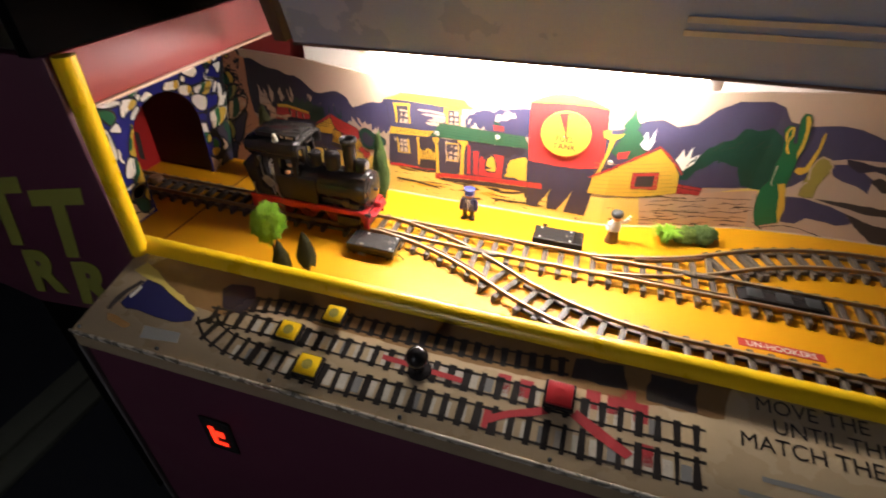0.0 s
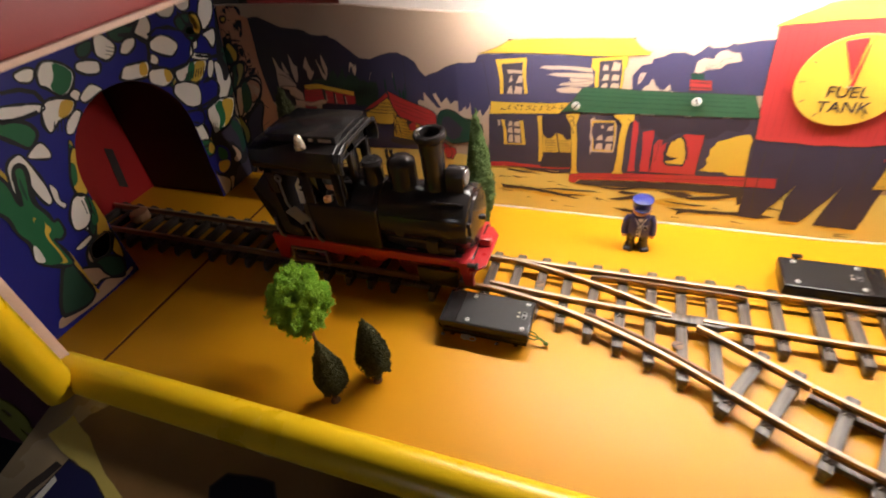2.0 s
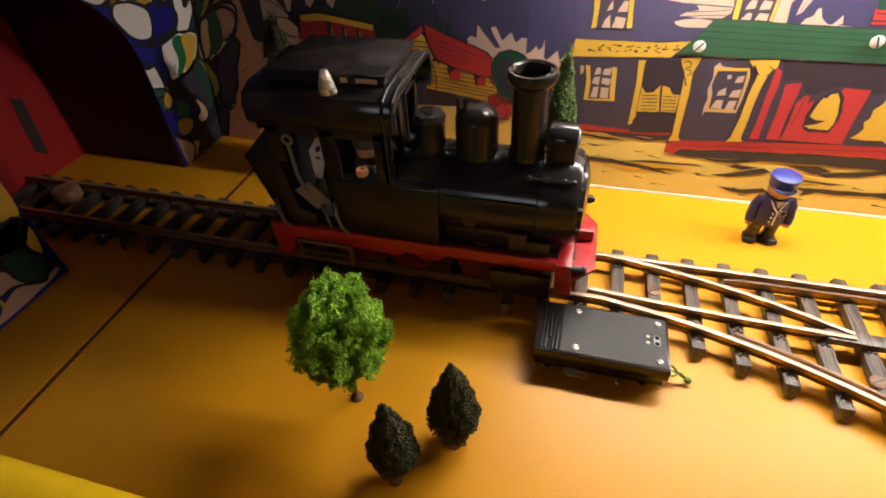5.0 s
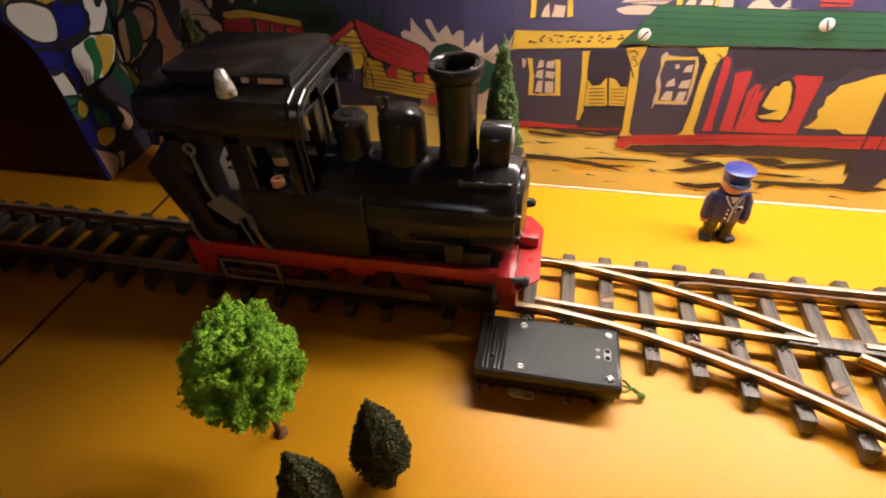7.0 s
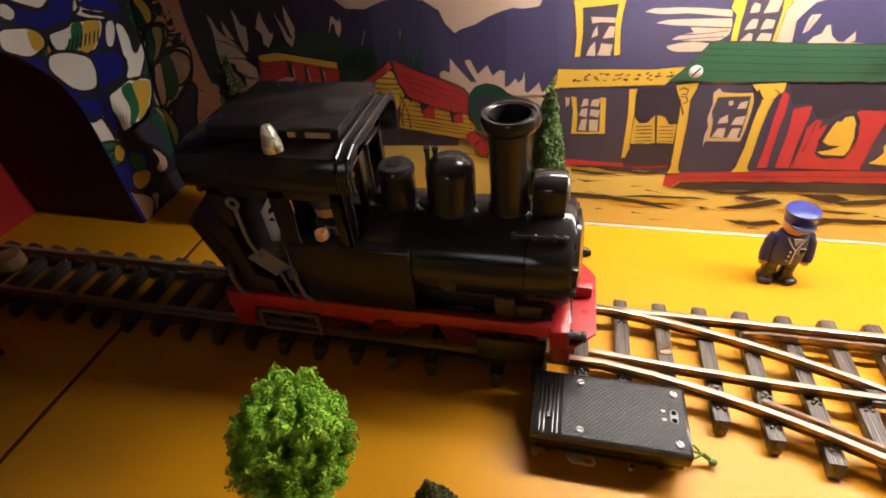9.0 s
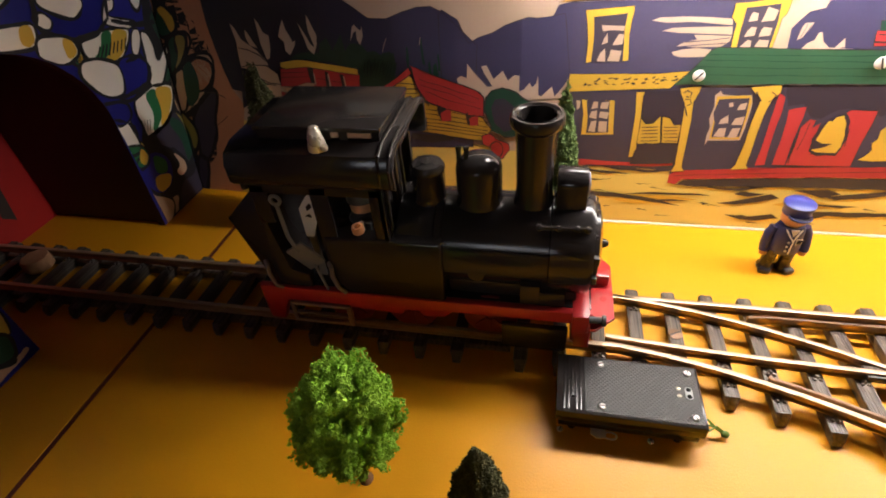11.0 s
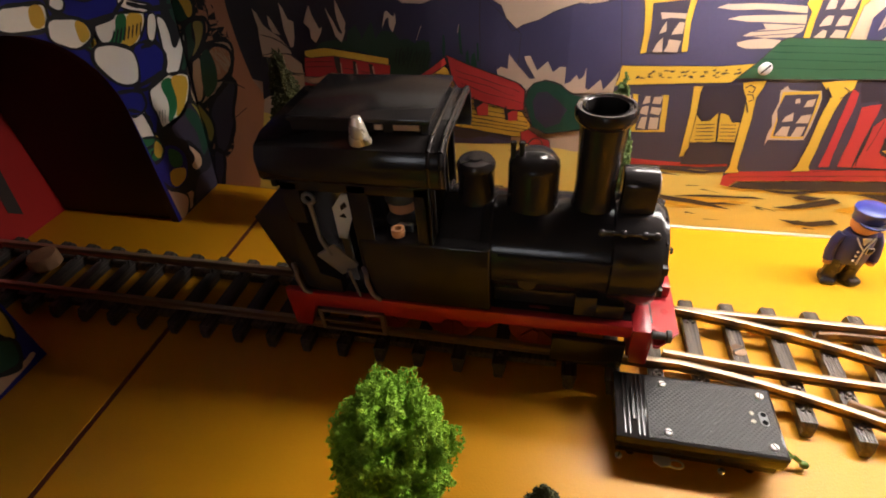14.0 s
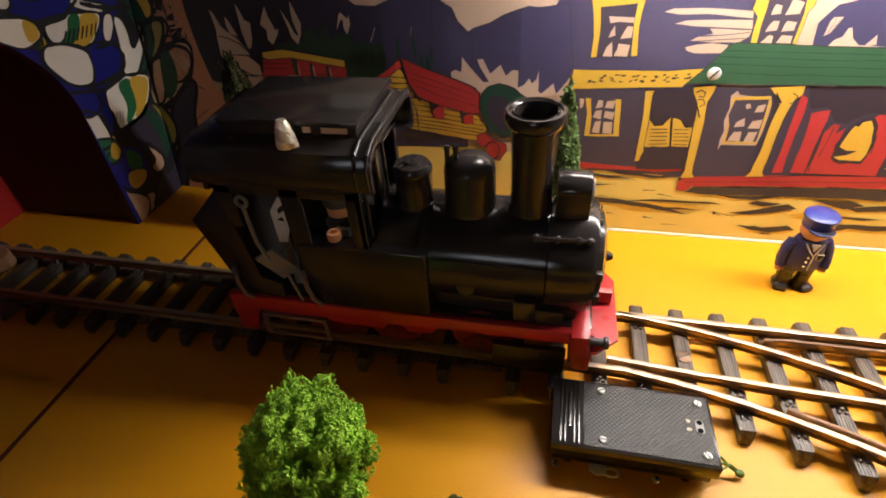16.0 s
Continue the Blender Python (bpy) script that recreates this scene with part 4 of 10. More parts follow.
def fern(label, at, reach, height, mat, seed, count):
    """A tuft of narrow arching leaves that spring from one foot."""
    t = thing("model_bush", at, label, "model bush", "model bushes")
    rnd = random.Random(seed)
    bm = bmesh.new()
    for i in range(count):
        a, tall, far = rnd.uniform(0, 2 * math.pi), height * rnd.uniform(0.55, 1.25), reach * rnd.uniform(0.55, 1.1)
        c, s, last = math.cos(a), math.sin(a), None
        for k in range(6):
            u = k / 5
            r, z, w = far * (0.1 + 0.9 * u), tall * (1.9 * u - 1.25 * u * u) + 0.001, 0.0026 * (1 - u) + 0.0004
            p = [bm.verts.new((at[0] + c * r - s * w * q, at[1] + s * r + c * w * q, at[2] + z + 0.0008 * (q == 0))) for q in (-1, 0, 1)]
            if last:
                bm.faces.new((last[0], last[1], p[1], p[0]))
                bm.faces.new((last[1], last[2], p[2], p[1]))
            last = p
    part("leaves", bm, mat, t)
    return t


fern("light green plastic fern with arching leaves by the backdrop", (0.188, 0.903, 0.0), 0.032, 0.040, FOAM_L, 31, 110)
bush("olive green flocked bush by the backdrop", (0.226, 0.918, 0.0), 0.019, 0.016, FOAM_O, 21)
bush("dark green flocked bush by the backdrop", (0.258, 0.928, 0.0), 0.024, 0.018, FOAM_M, 22)
bush("small bright green bush behind the front rail", (-0.060, 0.545, 0.0), 0.014, 0.014, FOAM_L, 23, 900)

# ---------------------------------------------------------------- the engine
CY = 0.771
engine = thing("steam_engine", (-0.50, CY, 0.0192), "black and red plastic toy tank engine on the track", "toy train")


def eng(name, fill, mats, label="", parent=None, smooth=35.0):
    bm = bmesh.new()
    fill(bm)
    return part(name, bm, mats, parent or engine, label, smooth)


FRAME_LINE = [(-0.632, 0.057), (-0.372, 0.057), (-0.372, 0.021), (-0.383, 0.021), (-0.387, 0.046), (-0.474, 0.046), (-0.480, 0.040), (-0.497, 0.039),
              (-0.500, 0.044), (-0.511, 0.044), (-0.514, 0.039), (-0.553, 0.041), (-0.610, 0.043), (-0.619, 0.020), (-0.632, 0.020)]
frame_part = eng("frame", lambda bm: [prism(bm, FRAME_LINE, "y", y0, y0 + 0.006, bevel=0.0008) for y0 in (CY - 0.0385, CY + 0.0325)], RED_PL, "red plastic frame")
eng("running_plate", lambda bm: box(bm, -0.631, -0.373, CY - 0.0322, CY + 0.0322, 0.050, 0.0568, bevel=0.0006), BLACK_PL)
eng("underframe", lambda bm: prism(bm, [(-0.620, 0.050), (-0.380, 0.050), (-0.384, 0.030), (-0.610, 0.028)], "y", CY - 0.017, CY + 0.017), DARKGREY_PL)
for ax in (-0.560, -0.508, -0.446):
    for s in (-1, 1):
        w = eng("wheel", lambda bm: lathe(bm, [(0.0, -0.003), (0.0205, -0.003), (0.0208, -0.0014), (0.0185, -0.0012), (0.0178, 0.003), (0.0, 0.003)],
                                          (ax, MAIN_Y + s * (GAUGE - 0.0035), 0.0375), "y", 24), RED_DARK if s < 0 else DARKGREY_PL, "dark red wheel")
        eng("spokes", lambda bm: [box(bm, -0.0012, 0.0012, -0.0008, 0.0008, 0.003, 0.016, bevel=0.0003, seg=1,
                                      m=Matrix.Translation((ax, MAIN_Y + s * (GAUGE + 0.0003), 0.0375)) @ Matrix.Rotation(k * math.pi / 4, 4, "Y")) for k in range(8)], RED_DARK, parent=w)
eng("step_frame", lambda bm: [box(bm, x0, x1, CY - 0.0415, CY - 0.0375, z0, z1, bevel=0.0006) for x0, x1, z0, z1 in
                              ((-0.608, -0.556, 0.0405, 0.0435), (-0.606, -0.558, 0.0215, 0.0245), (-0.608, -0.6045, 0.0215, 0.0435), (-0.5595, -0.556, 0.0215, 0.0435),
                               (-0.606, -0.558, 0.031, 0.0325))], STEP_GREY, "dull grey step frame")
# cab
bunker = eng("bunker", lambda bm: prism(bm, [(-0.586, 0.0568), (-0.618, 0.0568), (-0.637, 0.121), (-0.607, 0.150), (-0.598, 0.150), (-0.606, 0.118), (-0.600, 0.075), (-0.586, 0.070)],
                                        "y", CY - 0.0355, CY + 0.0355, bevel=0.0012), BLACK_PL)
for y0 in (CY - 0.0365, CY + 0.033):
    eng("side_wall", lambda bm: [box(bm, x0, x1, y0, y0 + 0.0035, z0, z1, bevel=0.0008) for x0, x1, z0, z1 in
                             ((-0.610, -0.598, 0.120, 0.152), (-0.566, -0.553, 0.0568, 0.152), (-0.524, -0.514, 0.105, 0.152), (-0.610, -0.514, 0.1455, 0.157))], BLACK_PL)
eng("far_side_door", lambda bm: box(bm, -0.600, -0.5235, CY + 0.0332, CY + 0.0362, 0.0568, 0.118, bevel=0.0008), BLACK_PL)
eng("front_wall", lambda bm: [box(bm, -0.518, -0.514, y0, y1, z0, z1, bevel=0.0006) for y0, y1, z0, z1 in
                              ((CY - 0.0365, CY + 0.0365, 0.0568, 0.118), (CY - 0.0365, CY - 0.030, 0.1175, 0.1765), (CY - 0.008, CY + 0.008, 0.1175, 0.1765),
                               (CY + 0.030, CY + 0.0410, 0.1175, 0.1765), (CY - 0.0360, CY + 0.0405, 0.160, 0.1770))], BLACK_PL)
for s in (-1, 1):
    eng("window_frame", lambda bm: [box(bm, -0.5138, -0.5118, CY + s * 0.019 + a, CY + s * 0.019 + b, z0, z1, bevel=0.0004, seg=1) for a, b, z0, z1 in
                                    ((-0.0125, -0.0105, 0.1165, 0.162), (0.0105, 0.0125, 0.1165, 0.162), (-0.0125, 0.0125, 0.116, 0.118), (-0.0125, 0.0125, 0.1605, 0.1625))], BLACK_PL)
ROOF = [(CY - 0.0405, 0.1550), (CY - 0.0428, 0.1580), (CY - 0.0430, 0.1700), (CY - 0.0390, 0.1775), (CY - 0.028, 0.1815), (CY + 0.036, 0.1828), (CY + 0.0445, 0.1800),
        (CY + 0.0470, 0.1730), (CY + 0.0470, 0.1580), (CY + 0.0435, 0.1550), (CY + 0.0410, 0.1555), (CY + 0.0436, 0.1595), (CY + 0.0436, 0.1720), (CY + 0.0418, 0.1768),
        (CY + 0.0350, 0.1795), (CY - 0.0270, 0.1784), (CY - 0.0362, 0.1750), (CY - 0.0398, 0.1690), (CY - 0.0396, 0.1595), (CY - 0.0382, 0.1555)]
roof = eng("roof", lambda bm: prism(bm, ROOF, "x", -0.617, -0.502, bevel=0.0007), BLACK_PL)
eng("rear_wall", lambda bm: box(bm, -0.6130, -0.6095, CY - 0.0390, CY + 0.0428, 0.1495, 0.1772), BLACK_PL)
for xr in (-0.5115, -0.5045):
    bm = bmesh.new()
    for a, b in zip(ROOF[1:9], ROOF[2:9]):
        rod(bm, [(xr, a[0], a[1] + 0.0002), (xr, b[0], b[1] + 0.0002)], 0.0013, 8)
    part("roof_rib", bm, BLACK_PL, roof)
eng("clerestory", lambda bm: box(bm, -0.599, -0.5120, CY - 0.0265, CY + 0.0400, 0.1868, 0.1905, bevel=0.0012), BLACK_PL, parent=roof)
for x0, x1 in ((-0.597, -0.5454), (-0.5400, -0.5342), (-0.5182, -0.5135)):
    eng("clerestory_wall", lambda bm: box(bm, x0, x1, CY - 0.0255, CY + 0.0385, 0.1808, 0.1872), BLACK_PL, parent=roof)
# Cream strips stand in for the light that shows in the clerestory slits.
for x0, x1 in ((-0.5454, -0.5400), (-0.5342, -0.5182)):
    eng("clerestory_pane", lambda bm: box(bm, x0 + 0.0004, x1 - 0.0004, CY - 0.0262, CY - 0.0240, 0.1836, 0.1868), TAN, "cream strip standing in for the light seen in the roof slits", roof)
eng("bell", lambda bm: [lathe(bm, [(0.0, 0), (0.0058, 0.0002), (0.0060, 0.002), (0.0047, 0.009), (0.0040, 0.0125), (0.0026, 0.0155), (0.0, 0.0165)], (-0.5515, CY - 0.0345, 0.1795), seg=20),
                        lathe(bm, [(0.0, -0.0026), (0.0022, -0.0015), (0.0026, 0), (0.0022, 0.0015), (0.0, 0.0026)], (-0.5455, CY - 0.0375, 0.1825), seg=12)],
    BELL, "silvered bell-shaped whistle", roof)
# tanks and boiler
for s in (-1, 1):
    y0, y1 = (CY - 0.038, CY - 0.012) if s < 0 else (CY + 0.012, CY + 0.038)
    eng("side_tank", lambda bm: box(bm, -0.5645, -0.478, y0, y1, 0.0566, 0.111, bevel=0.0022, seg=3), BLACK_PL)
eng("saddle", lambda bm: [box(bm, -0.4775, -0.384, CY - 0.0265, CY + 0.0265, 0.0566, 0.078, bevel=0.0015),
                          box(bm, -0.412, -0.392, CY - 0.034, CY + 0.034, 0.0566, 0.070, bevel=0.0015)], BLACK_PL)
boiler = eng("boiler", lambda bm: lathe(bm, [(0.0, -0.136), (0.0348, -0.136), (0.0348, -0.110), (0.0356, -0.109), (0.0356, -0.104), (0.0348, -0.103), (0.0348, -0.03),
                                             (0.0368, -0.029), (0.0372, -0.004), (0.0355, -0.0008), (0.030, 0.0005), (0.029, 0.003), (0.020, 0.0055), (0.0, 0.0065)],
                                        (-0.376, CY, 0.0918), "x", 40), BLACK_PL)
eng("door_handle", lambda bm: lathe(bm, [(0.0035, 0), (0.0035, 0.003), (0.002, 0.006), (0, 0.006)], (-0.3705, CY, 0.0918), "x", 12), BLACK_PL, parent=boiler)
for k in range(12):
    a = radians(15 + 30 * k)
    eng("rivet", lambda bm: lathe(bm, [(0.0017, 0), (0.0015, 0.0009), (0.0, 0.0013)], (-0.3757, CY + 0.0327 * math.cos(a), 0.0918 + 0.0327 * math.sin(a)), "x", 8), BLACK_PL, parent=boiler)
for zz in (0.080, 0.098):
    eng("hinge", lambda bm: box(bm, -0.3765, -0.3728, CY - 0.0325, CY - 0.028, zz, zz + 0.006, bevel=0.0006), BLACK_PL, parent=boiler)
chimney = eng("chimney", lambda bm: lathe(bm, [(0.0, 0.0), (0.0138, 0.0), (0.0130, 0.0030), (0.0124, 0.008), (0.0122, 0.016), (0.0128, 0.040), (0.0138, 0.054), (0.0165, 0.0565),
                                               (0.0172, 0.0585), (0.0172, 0.0620), (0.0162, 0.0640), (0.0148, 0.0640), (0.0140, 0.0628), (0.0132, 0.0628), (0.0126, 0.0640),
                                               (0.0118, 0.0635), (0.0110, 0.058), (0.0105, 0.030), (0.0, 0.030)], (-0.4185, CY, 0.1262), seg=36), BLACK_PL)
eng("steam_dome", lambda bm: [lathe(bm, [(0.0, 0), (0.0170, 0.0), (0.0164, 0.002), (0.0160, 0.005), (0.0158, 0.026), (0.0152, 0.0295), (0.0120, 0.0335), (0.0060, 0.0358), (0.0, 0.0362)],
                                    (-0.4560, CY, 0.1245), seg=32)], BLACK_PL)
for dx in (-0.0030, 0.0022):
    eng("safety_valve", lambda bm: lathe(bm, [(0.0017, 0), (0.0017, 0.008), (0.0021, 0.0085), (0.0019, 0.0105), (0.0, 0.011)], (-0.4655 + dx, CY - 0.004, 0.1575), seg=10), BLACK_PL)
eng("sand_dome", lambda bm: lathe(bm, [(0.0, 0), (0.0130, 0.0), (0.0122, 0.002), (0.0118, 0.005), (0.0118, 0.022), (0.0124, 0.023), (0.0124, 0.0255), (0.0105, 0.0285), (0.0045, 0.0288),
                                       (0.0042, 0.0298), (0.0, 0.0298)], (-0.4920, CY, 0.1245), seg=28), BLACK_PL)
eng("headlamp", lambda bm: [prism(bm, [(CY - 0.011, 0.122), (CY + 0.011, 0.122)] + arc(CY, 0.1415, 0.011, 0, 180, 12), "x", -0.4035, -0.3835, bevel=0.0014)], BLACK_PL)
eng("headlamp_lens", lambda bm: lathe(bm, [(0.0085, 0), (0.008, 0.0012), (0, 0.0022)], (-0.3836, CY, 0.1405), "x", 20), GREY_PL)
eng("side_pipe", lambda bm: [rod(bm, [(-0.4150, CY - 0.0235, 0.1205), (-0.3800, CY - 0.0235, 0.1205)], 0.0014)]
    + [lathe(bm, [(0.0024, -0.0014), (0.0028, 0), (0.0024, 0.0014)], (xx, CY - 0.0235, 0.1205), "x", 10) for xx in (-0.413, -0.4005, -0.3885, -0.382)], BLACK_PL)
eng("boiler_handrail", lambda bm: rod(bm, [(-0.474, CY - 0.0335, 0.104), (-0.392, CY - 0.0335, 0.104)], 0.0009), BLACK_PL)
eng("valve_box", lambda bm: box(bm, -0.424, -0.410, CY - 0.0365, CY - 0.030, 0.060, 0.078, bevel=0.001), BLACK_PL)
eng("wash_plug", lambda bm: [lathe(bm, [(0.006, 0), (0.006, 0.005), (0, 0.005)], (-0.455, CY - 0.029, 0.083), m=Matrix.Rotation(radians(90), 4, "X"), seg=16)], BLACK_PL)
eng("cylinder", lambda bm: prism(bm, [(-0.434, 0.0200), (-0.3905, 0.0200), (-0.3885, 0.0225), (-0.3885, 0.0440), (-0.4360, 0.0440), (-0.4360, 0.0225)], "y", CY - 0.0440, CY - 0.0390, bevel=0.001), BLACK_PL, "black cylinder block outside the frame")
# handrails, front beam
for xr, zt in ((-0.6165, 0.083), (-0.5635, 0.086)):
    eng("grab_rail", lambda bm: rod(bm, [(xr - 0.002, CY - 0.0365, zt), (xr + 0.001, CY - 0.0405, zt - 0.002), (xr + 0.0005, CY - 0.041, zt - 0.010), (xr + 0.003, CY - 0.0405, zt - 0.022),
                                         (xr + 0.0065, CY - 0.0385, 0.0575)], 0.0017), STEP_GREY, "dull brown grab rail")
eng("buffer_beam", lambda bm: box(bm, -0.3858, -0.3742, CY - 0.0365, CY + 0.0365, 0.0255, 0.0562, bevel=0.0012), RED_PL)
eng("front_plate", lambda bm: prism(bm, [(-0.3740, 0.7220), (-0.3705, 0.7220), (-0.3570, 0.7350), (-0.3570, 0.7900), (-0.3670, 0.8040), (-0.3740, 0.8040)], "z", 0.0512, 0.0540, bevel=0.0005), RED_PL, "flat red front plate with cut corners", smooth=20)
eng("front_step", lambda bm: box(bm, -0.3862, -0.3742, 0.7290, CY + 0.0365, 0.0400, 0.0575, bevel=0.0010), RED_PL)
eng("buffer", lambda bm: lathe(bm, [(0.0, -0.006), (0.0026, -0.006), (0.0026, 0.002), (0.0040, 0.0028), (0.0040, 0.0052), (0.0, 0.0056)], (-0.3690, 0.7275, 0.0578), "x", 14), DARKGREY_PL)
eng("coupling", lambda bm: box(bm, -0.3735, -0.3600, 0.7660, 0.7760, 0.0540, 0.0640, bevel=0.0016), RED_PL)
# things in the cab
shovel = thing("toy_shovel", (-0.588, CY - 0.041, 0.0568), "grey plastic toy shovel leaning in the cab door", "toy shovel")
eng("handle", lambda bm: [rod(bm, [(-0.5905, CY - 0.0395, 0.1395), (-0.589, CY - 0.0412, 0.125), (-0.589, CY - 0.041, 0.112), (-0.585, CY - 0.0405, 0.098)], 0.0014),
                          rod(bm, [(-0.5905 + 0.0036 * math.cos(a), CY - 0.0395, 0.1425 + 0.0036 * math.sin(a)) for a in [k * math.pi / 6 for k in range(13)]], 0.0013, 8)], GREY_PL, parent=shovel)
eng("blade", lambda bm: box(bm, -0.0075, 0.0075, -0.0012, 0.0012, -0.026, 0.0, bevel=0.0009, m=Matrix.Translation((-0.5880, CY - 0.0405, 0.1025)) @ pose(0, 0, 0, 8, -30, 15)), GREY_PL, parent=shovel)
eng("point", lambda bm: rod(bm, [(-0.576, CY - 0.0385, 0.084), (-0.573, CY - 0.036, 0.0568)], 0.0010), GREY_PL, parent=shovel)
plate_t = thing("cab_fitting", (-0.576, 0.7495, 0.0568), "white plastic gauge plate on a stand in the cab", "fitting")
eng("stand", lambda bm: box(bm, -0.5855, -0.5795, 0.7505, 0.7525, 0.0568, 0.105, bevel=0.0005, seg=1), GREY_PL, parent=plate_t)
eng("plate", lambda bm: prism(bm, [(-0.5860, 0.0985), (-0.5800, 0.0985), (-0.5715, 0.1200), (-0.5665, 0.1370), (-0.5775, 0.1350), (-0.5855, 0.1240)], "y", 0.7480, 0.7500, bevel=0.0004), WHITE_PL, parent=plate_t)
eng("mark", lambda bm: prism(bm, [(-0.5790, 0.1230), (-0.5745, 0.1262), (-0.5755, 0.1300), (-0.5790, 0.1268)], "y", 0.7472, 0.7482), BLACK_PL, parent=plate_t)
eng("mark", lambda bm: prism(bm, [(-0.5815, 0.1180), (-0.5765, 0.1172), (-0.5780, 0.1205)], "y", 0.7472, 0.7482), BLACK_PL, parent=plate_t)


# ---------------------------------------------------------------- toy figures (plain shapes)
def toy(name, label, at, turn, fill, mats):
    bm = bmesh.new()
    fill(bm)
    m = Matrix.Translation(at) @ Matrix.Rotation(radians(turn), 4, "Z")
    me = mesh_of(name, bm, mats, 50)
    ob = new(name, me)
    ob.matrix_basis = m
    org[ob] = Vector(at)
    return tagged(ob, label, "toy figure")


def guard(bm):
    for s in (-1, 1):
        lathe(bm, [(0.0, 0), (0.0066, 0.0005), (0.0070, 0.004), (0.0052, 0.007), (0.0056, 0.016), (0.0066, 0.025), (0.0, 0.026)], (s * 0.0072, -0.001 if s < 0 else 0.0, 0), sy=1.15, seg=14, mi=0)
        box(bm, -0.0052, 0.0052, -0.0105, 0.004, 0.0, 0.0055, bevel=0.002, m=Matrix.Translation((s * 0.0078, 0, 0)) @ Matrix.Rotation(s * 0.25, 4, "Z"), mi=0)
        rod(bm, [(s * 0.0118, 0, 0.0465), (s * 0.0150, -0.001, 0.040), (s * 0.0162, -0.003, 0.030), (s * 0.0156, -0.0045, 0.024)], 0.0040, 10, mi=1)
        lathe(bm, [(0.0, -0.003), (0.0032, -0.001), (0.0032, 0.002), (0.0, 0.003)], (s * 0.0156, -0.0048, 0.0215), seg=10, mi=2)
    lathe(bm, [(0.0, 0.0), (0.0142, 0.0), (0.0142, 0.006), (0.0130, 0.014), (0.0125, 0.022), (0.0105, 0.0265), (0.0, 0.028)], (0, 0, 0.0225), sy=0.72, seg=20, mi=1)
    prism(bm, [(-0.0032, 0.0495), (0.0032, 0.0495), (0.0, 0.043)], "y", -0.0107, -0.0092, mi=3)
    for s in (-1, 1):
        rod(bm, [(s * 0.0062, -0.0082, 0.0490), (s * 0.0026, -0.0106, 0.0430), (0.0012, -0.0112, 0.0385), (0.0012, -0.0113, 0.0250)], 0.0006, 6, mi=3)
    for zz in (0.037, 0.0325, 0.028):
        lathe(bm, [(0.0009, 0), (0.0009, 0.001), (0, 0.0012)], (-0.0018, -0.0104, zz), m=Matrix.Rotation(radians(90), 4, "X"), seg=8, mi=3)
    box(bm, 0.0035, 0.0085, -0.0112, -0.0098, 0.035, 0.041, bevel=0.0005, seg=1, mi=3)
    lathe(bm, [(0.0, 0.0), (0.0062, 0.0005), (0.0098, 0.005), (0.0100, 0.010), (0.0092, 0.0145), (0.0, 0.017)], (0, 0, 0.0490), seg=20, mi=2)
    lathe(bm, [(0.0, 0.0), (0.0106, 0.0), (0.0106, 0.005), (0.0119, 0.0078), (0.0119, 0.0098), (0.0102, 0.0112), (0.0, 0.0116)], (0, 0.0005, 0.0605), seg=24, mi=4)
    prism(bm, arc(0, -0.0065, 0.0092, 180, 360, 12), "z", 0.0605, 0.0622, bevel=0.0005, mi=4)


toy("toy_guard", "toy railway guard in a navy uniform and a blue peaked cap", (-0.205, 0.867, 0.0), 2, guard, [NAVY_PL, COAT_PL, SKIN_PL, WHITE_PL, BLUE_PL])


def passenger(bm):
    lathe(bm, [(0.0, 0.0), (0.0135, 0.0), (0.0135, 0.004), (0.0105, 0.022), (0.0095, 0.030), (0.0, 0.031)], (0, 0, 0), sy=0.8, seg=18, mi=0)
    lathe(bm, [(0.0, 0.0), (0.0120, 0.0), (0.0118, 0.010), (0.0110, 0.018), (0.0090, 0.0225), (0.0, 0.024)], (0, 0, 0.0275), sy=0.75, seg=18, mi=1)
    rod(bm, [(0.0115, 0, 0.0475), (0.0185, -0.002, 0.0500), (0.0225, -0.004, 0.0570)], 0.0038, 10, mi=1)
    lathe(bm, [(0.0, -0.0035), (0.0030, -0.0015), (0.0032, 0.002), (0.0, 0.0045)], (0.0235, -0.0045, 0.0605), seg=10, mi=2)
    rod(bm, [(-0.0115, 0, 0.0470), (-0.0165, -0.004, 0.0400), (-0.0140, -0.0085, 0.0330)], 0.0038, 10, mi=1)
    lathe(bm, [(0.0, -0.003), (0.0030, -0.001), (0.0030, 0.002), (0.0, 0.003)], (-0.0125, -0.0095, 0.0310), seg=10, mi=2)
    lathe(bm, [(0.0, 0.0), (0.0062, 0.0005), (0.0095, 0.005), (0.0097, 0.010), (0.0088, 0.0145), (0.0, 0.0165)], (0, 0, 0.0500), seg=18, mi=2)
    lathe(bm, [(0.0, 0.0), (0.0112, 0.0), (0.0118, 0.0035), (0.0110, 0.0085), (0.0070, 0.0112), (0.0, 0.0115)], (0, 0.001, 0.0600), seg=20, mi=3)


toy("toy_passenger", "toy figure in a white blouse and brown skirt waving one arm", (0.088, 0.874, 0.0), 15, passenger, [BROWN_PL, WHITE_PL, SKIN_PL, DARKGREY_PL])


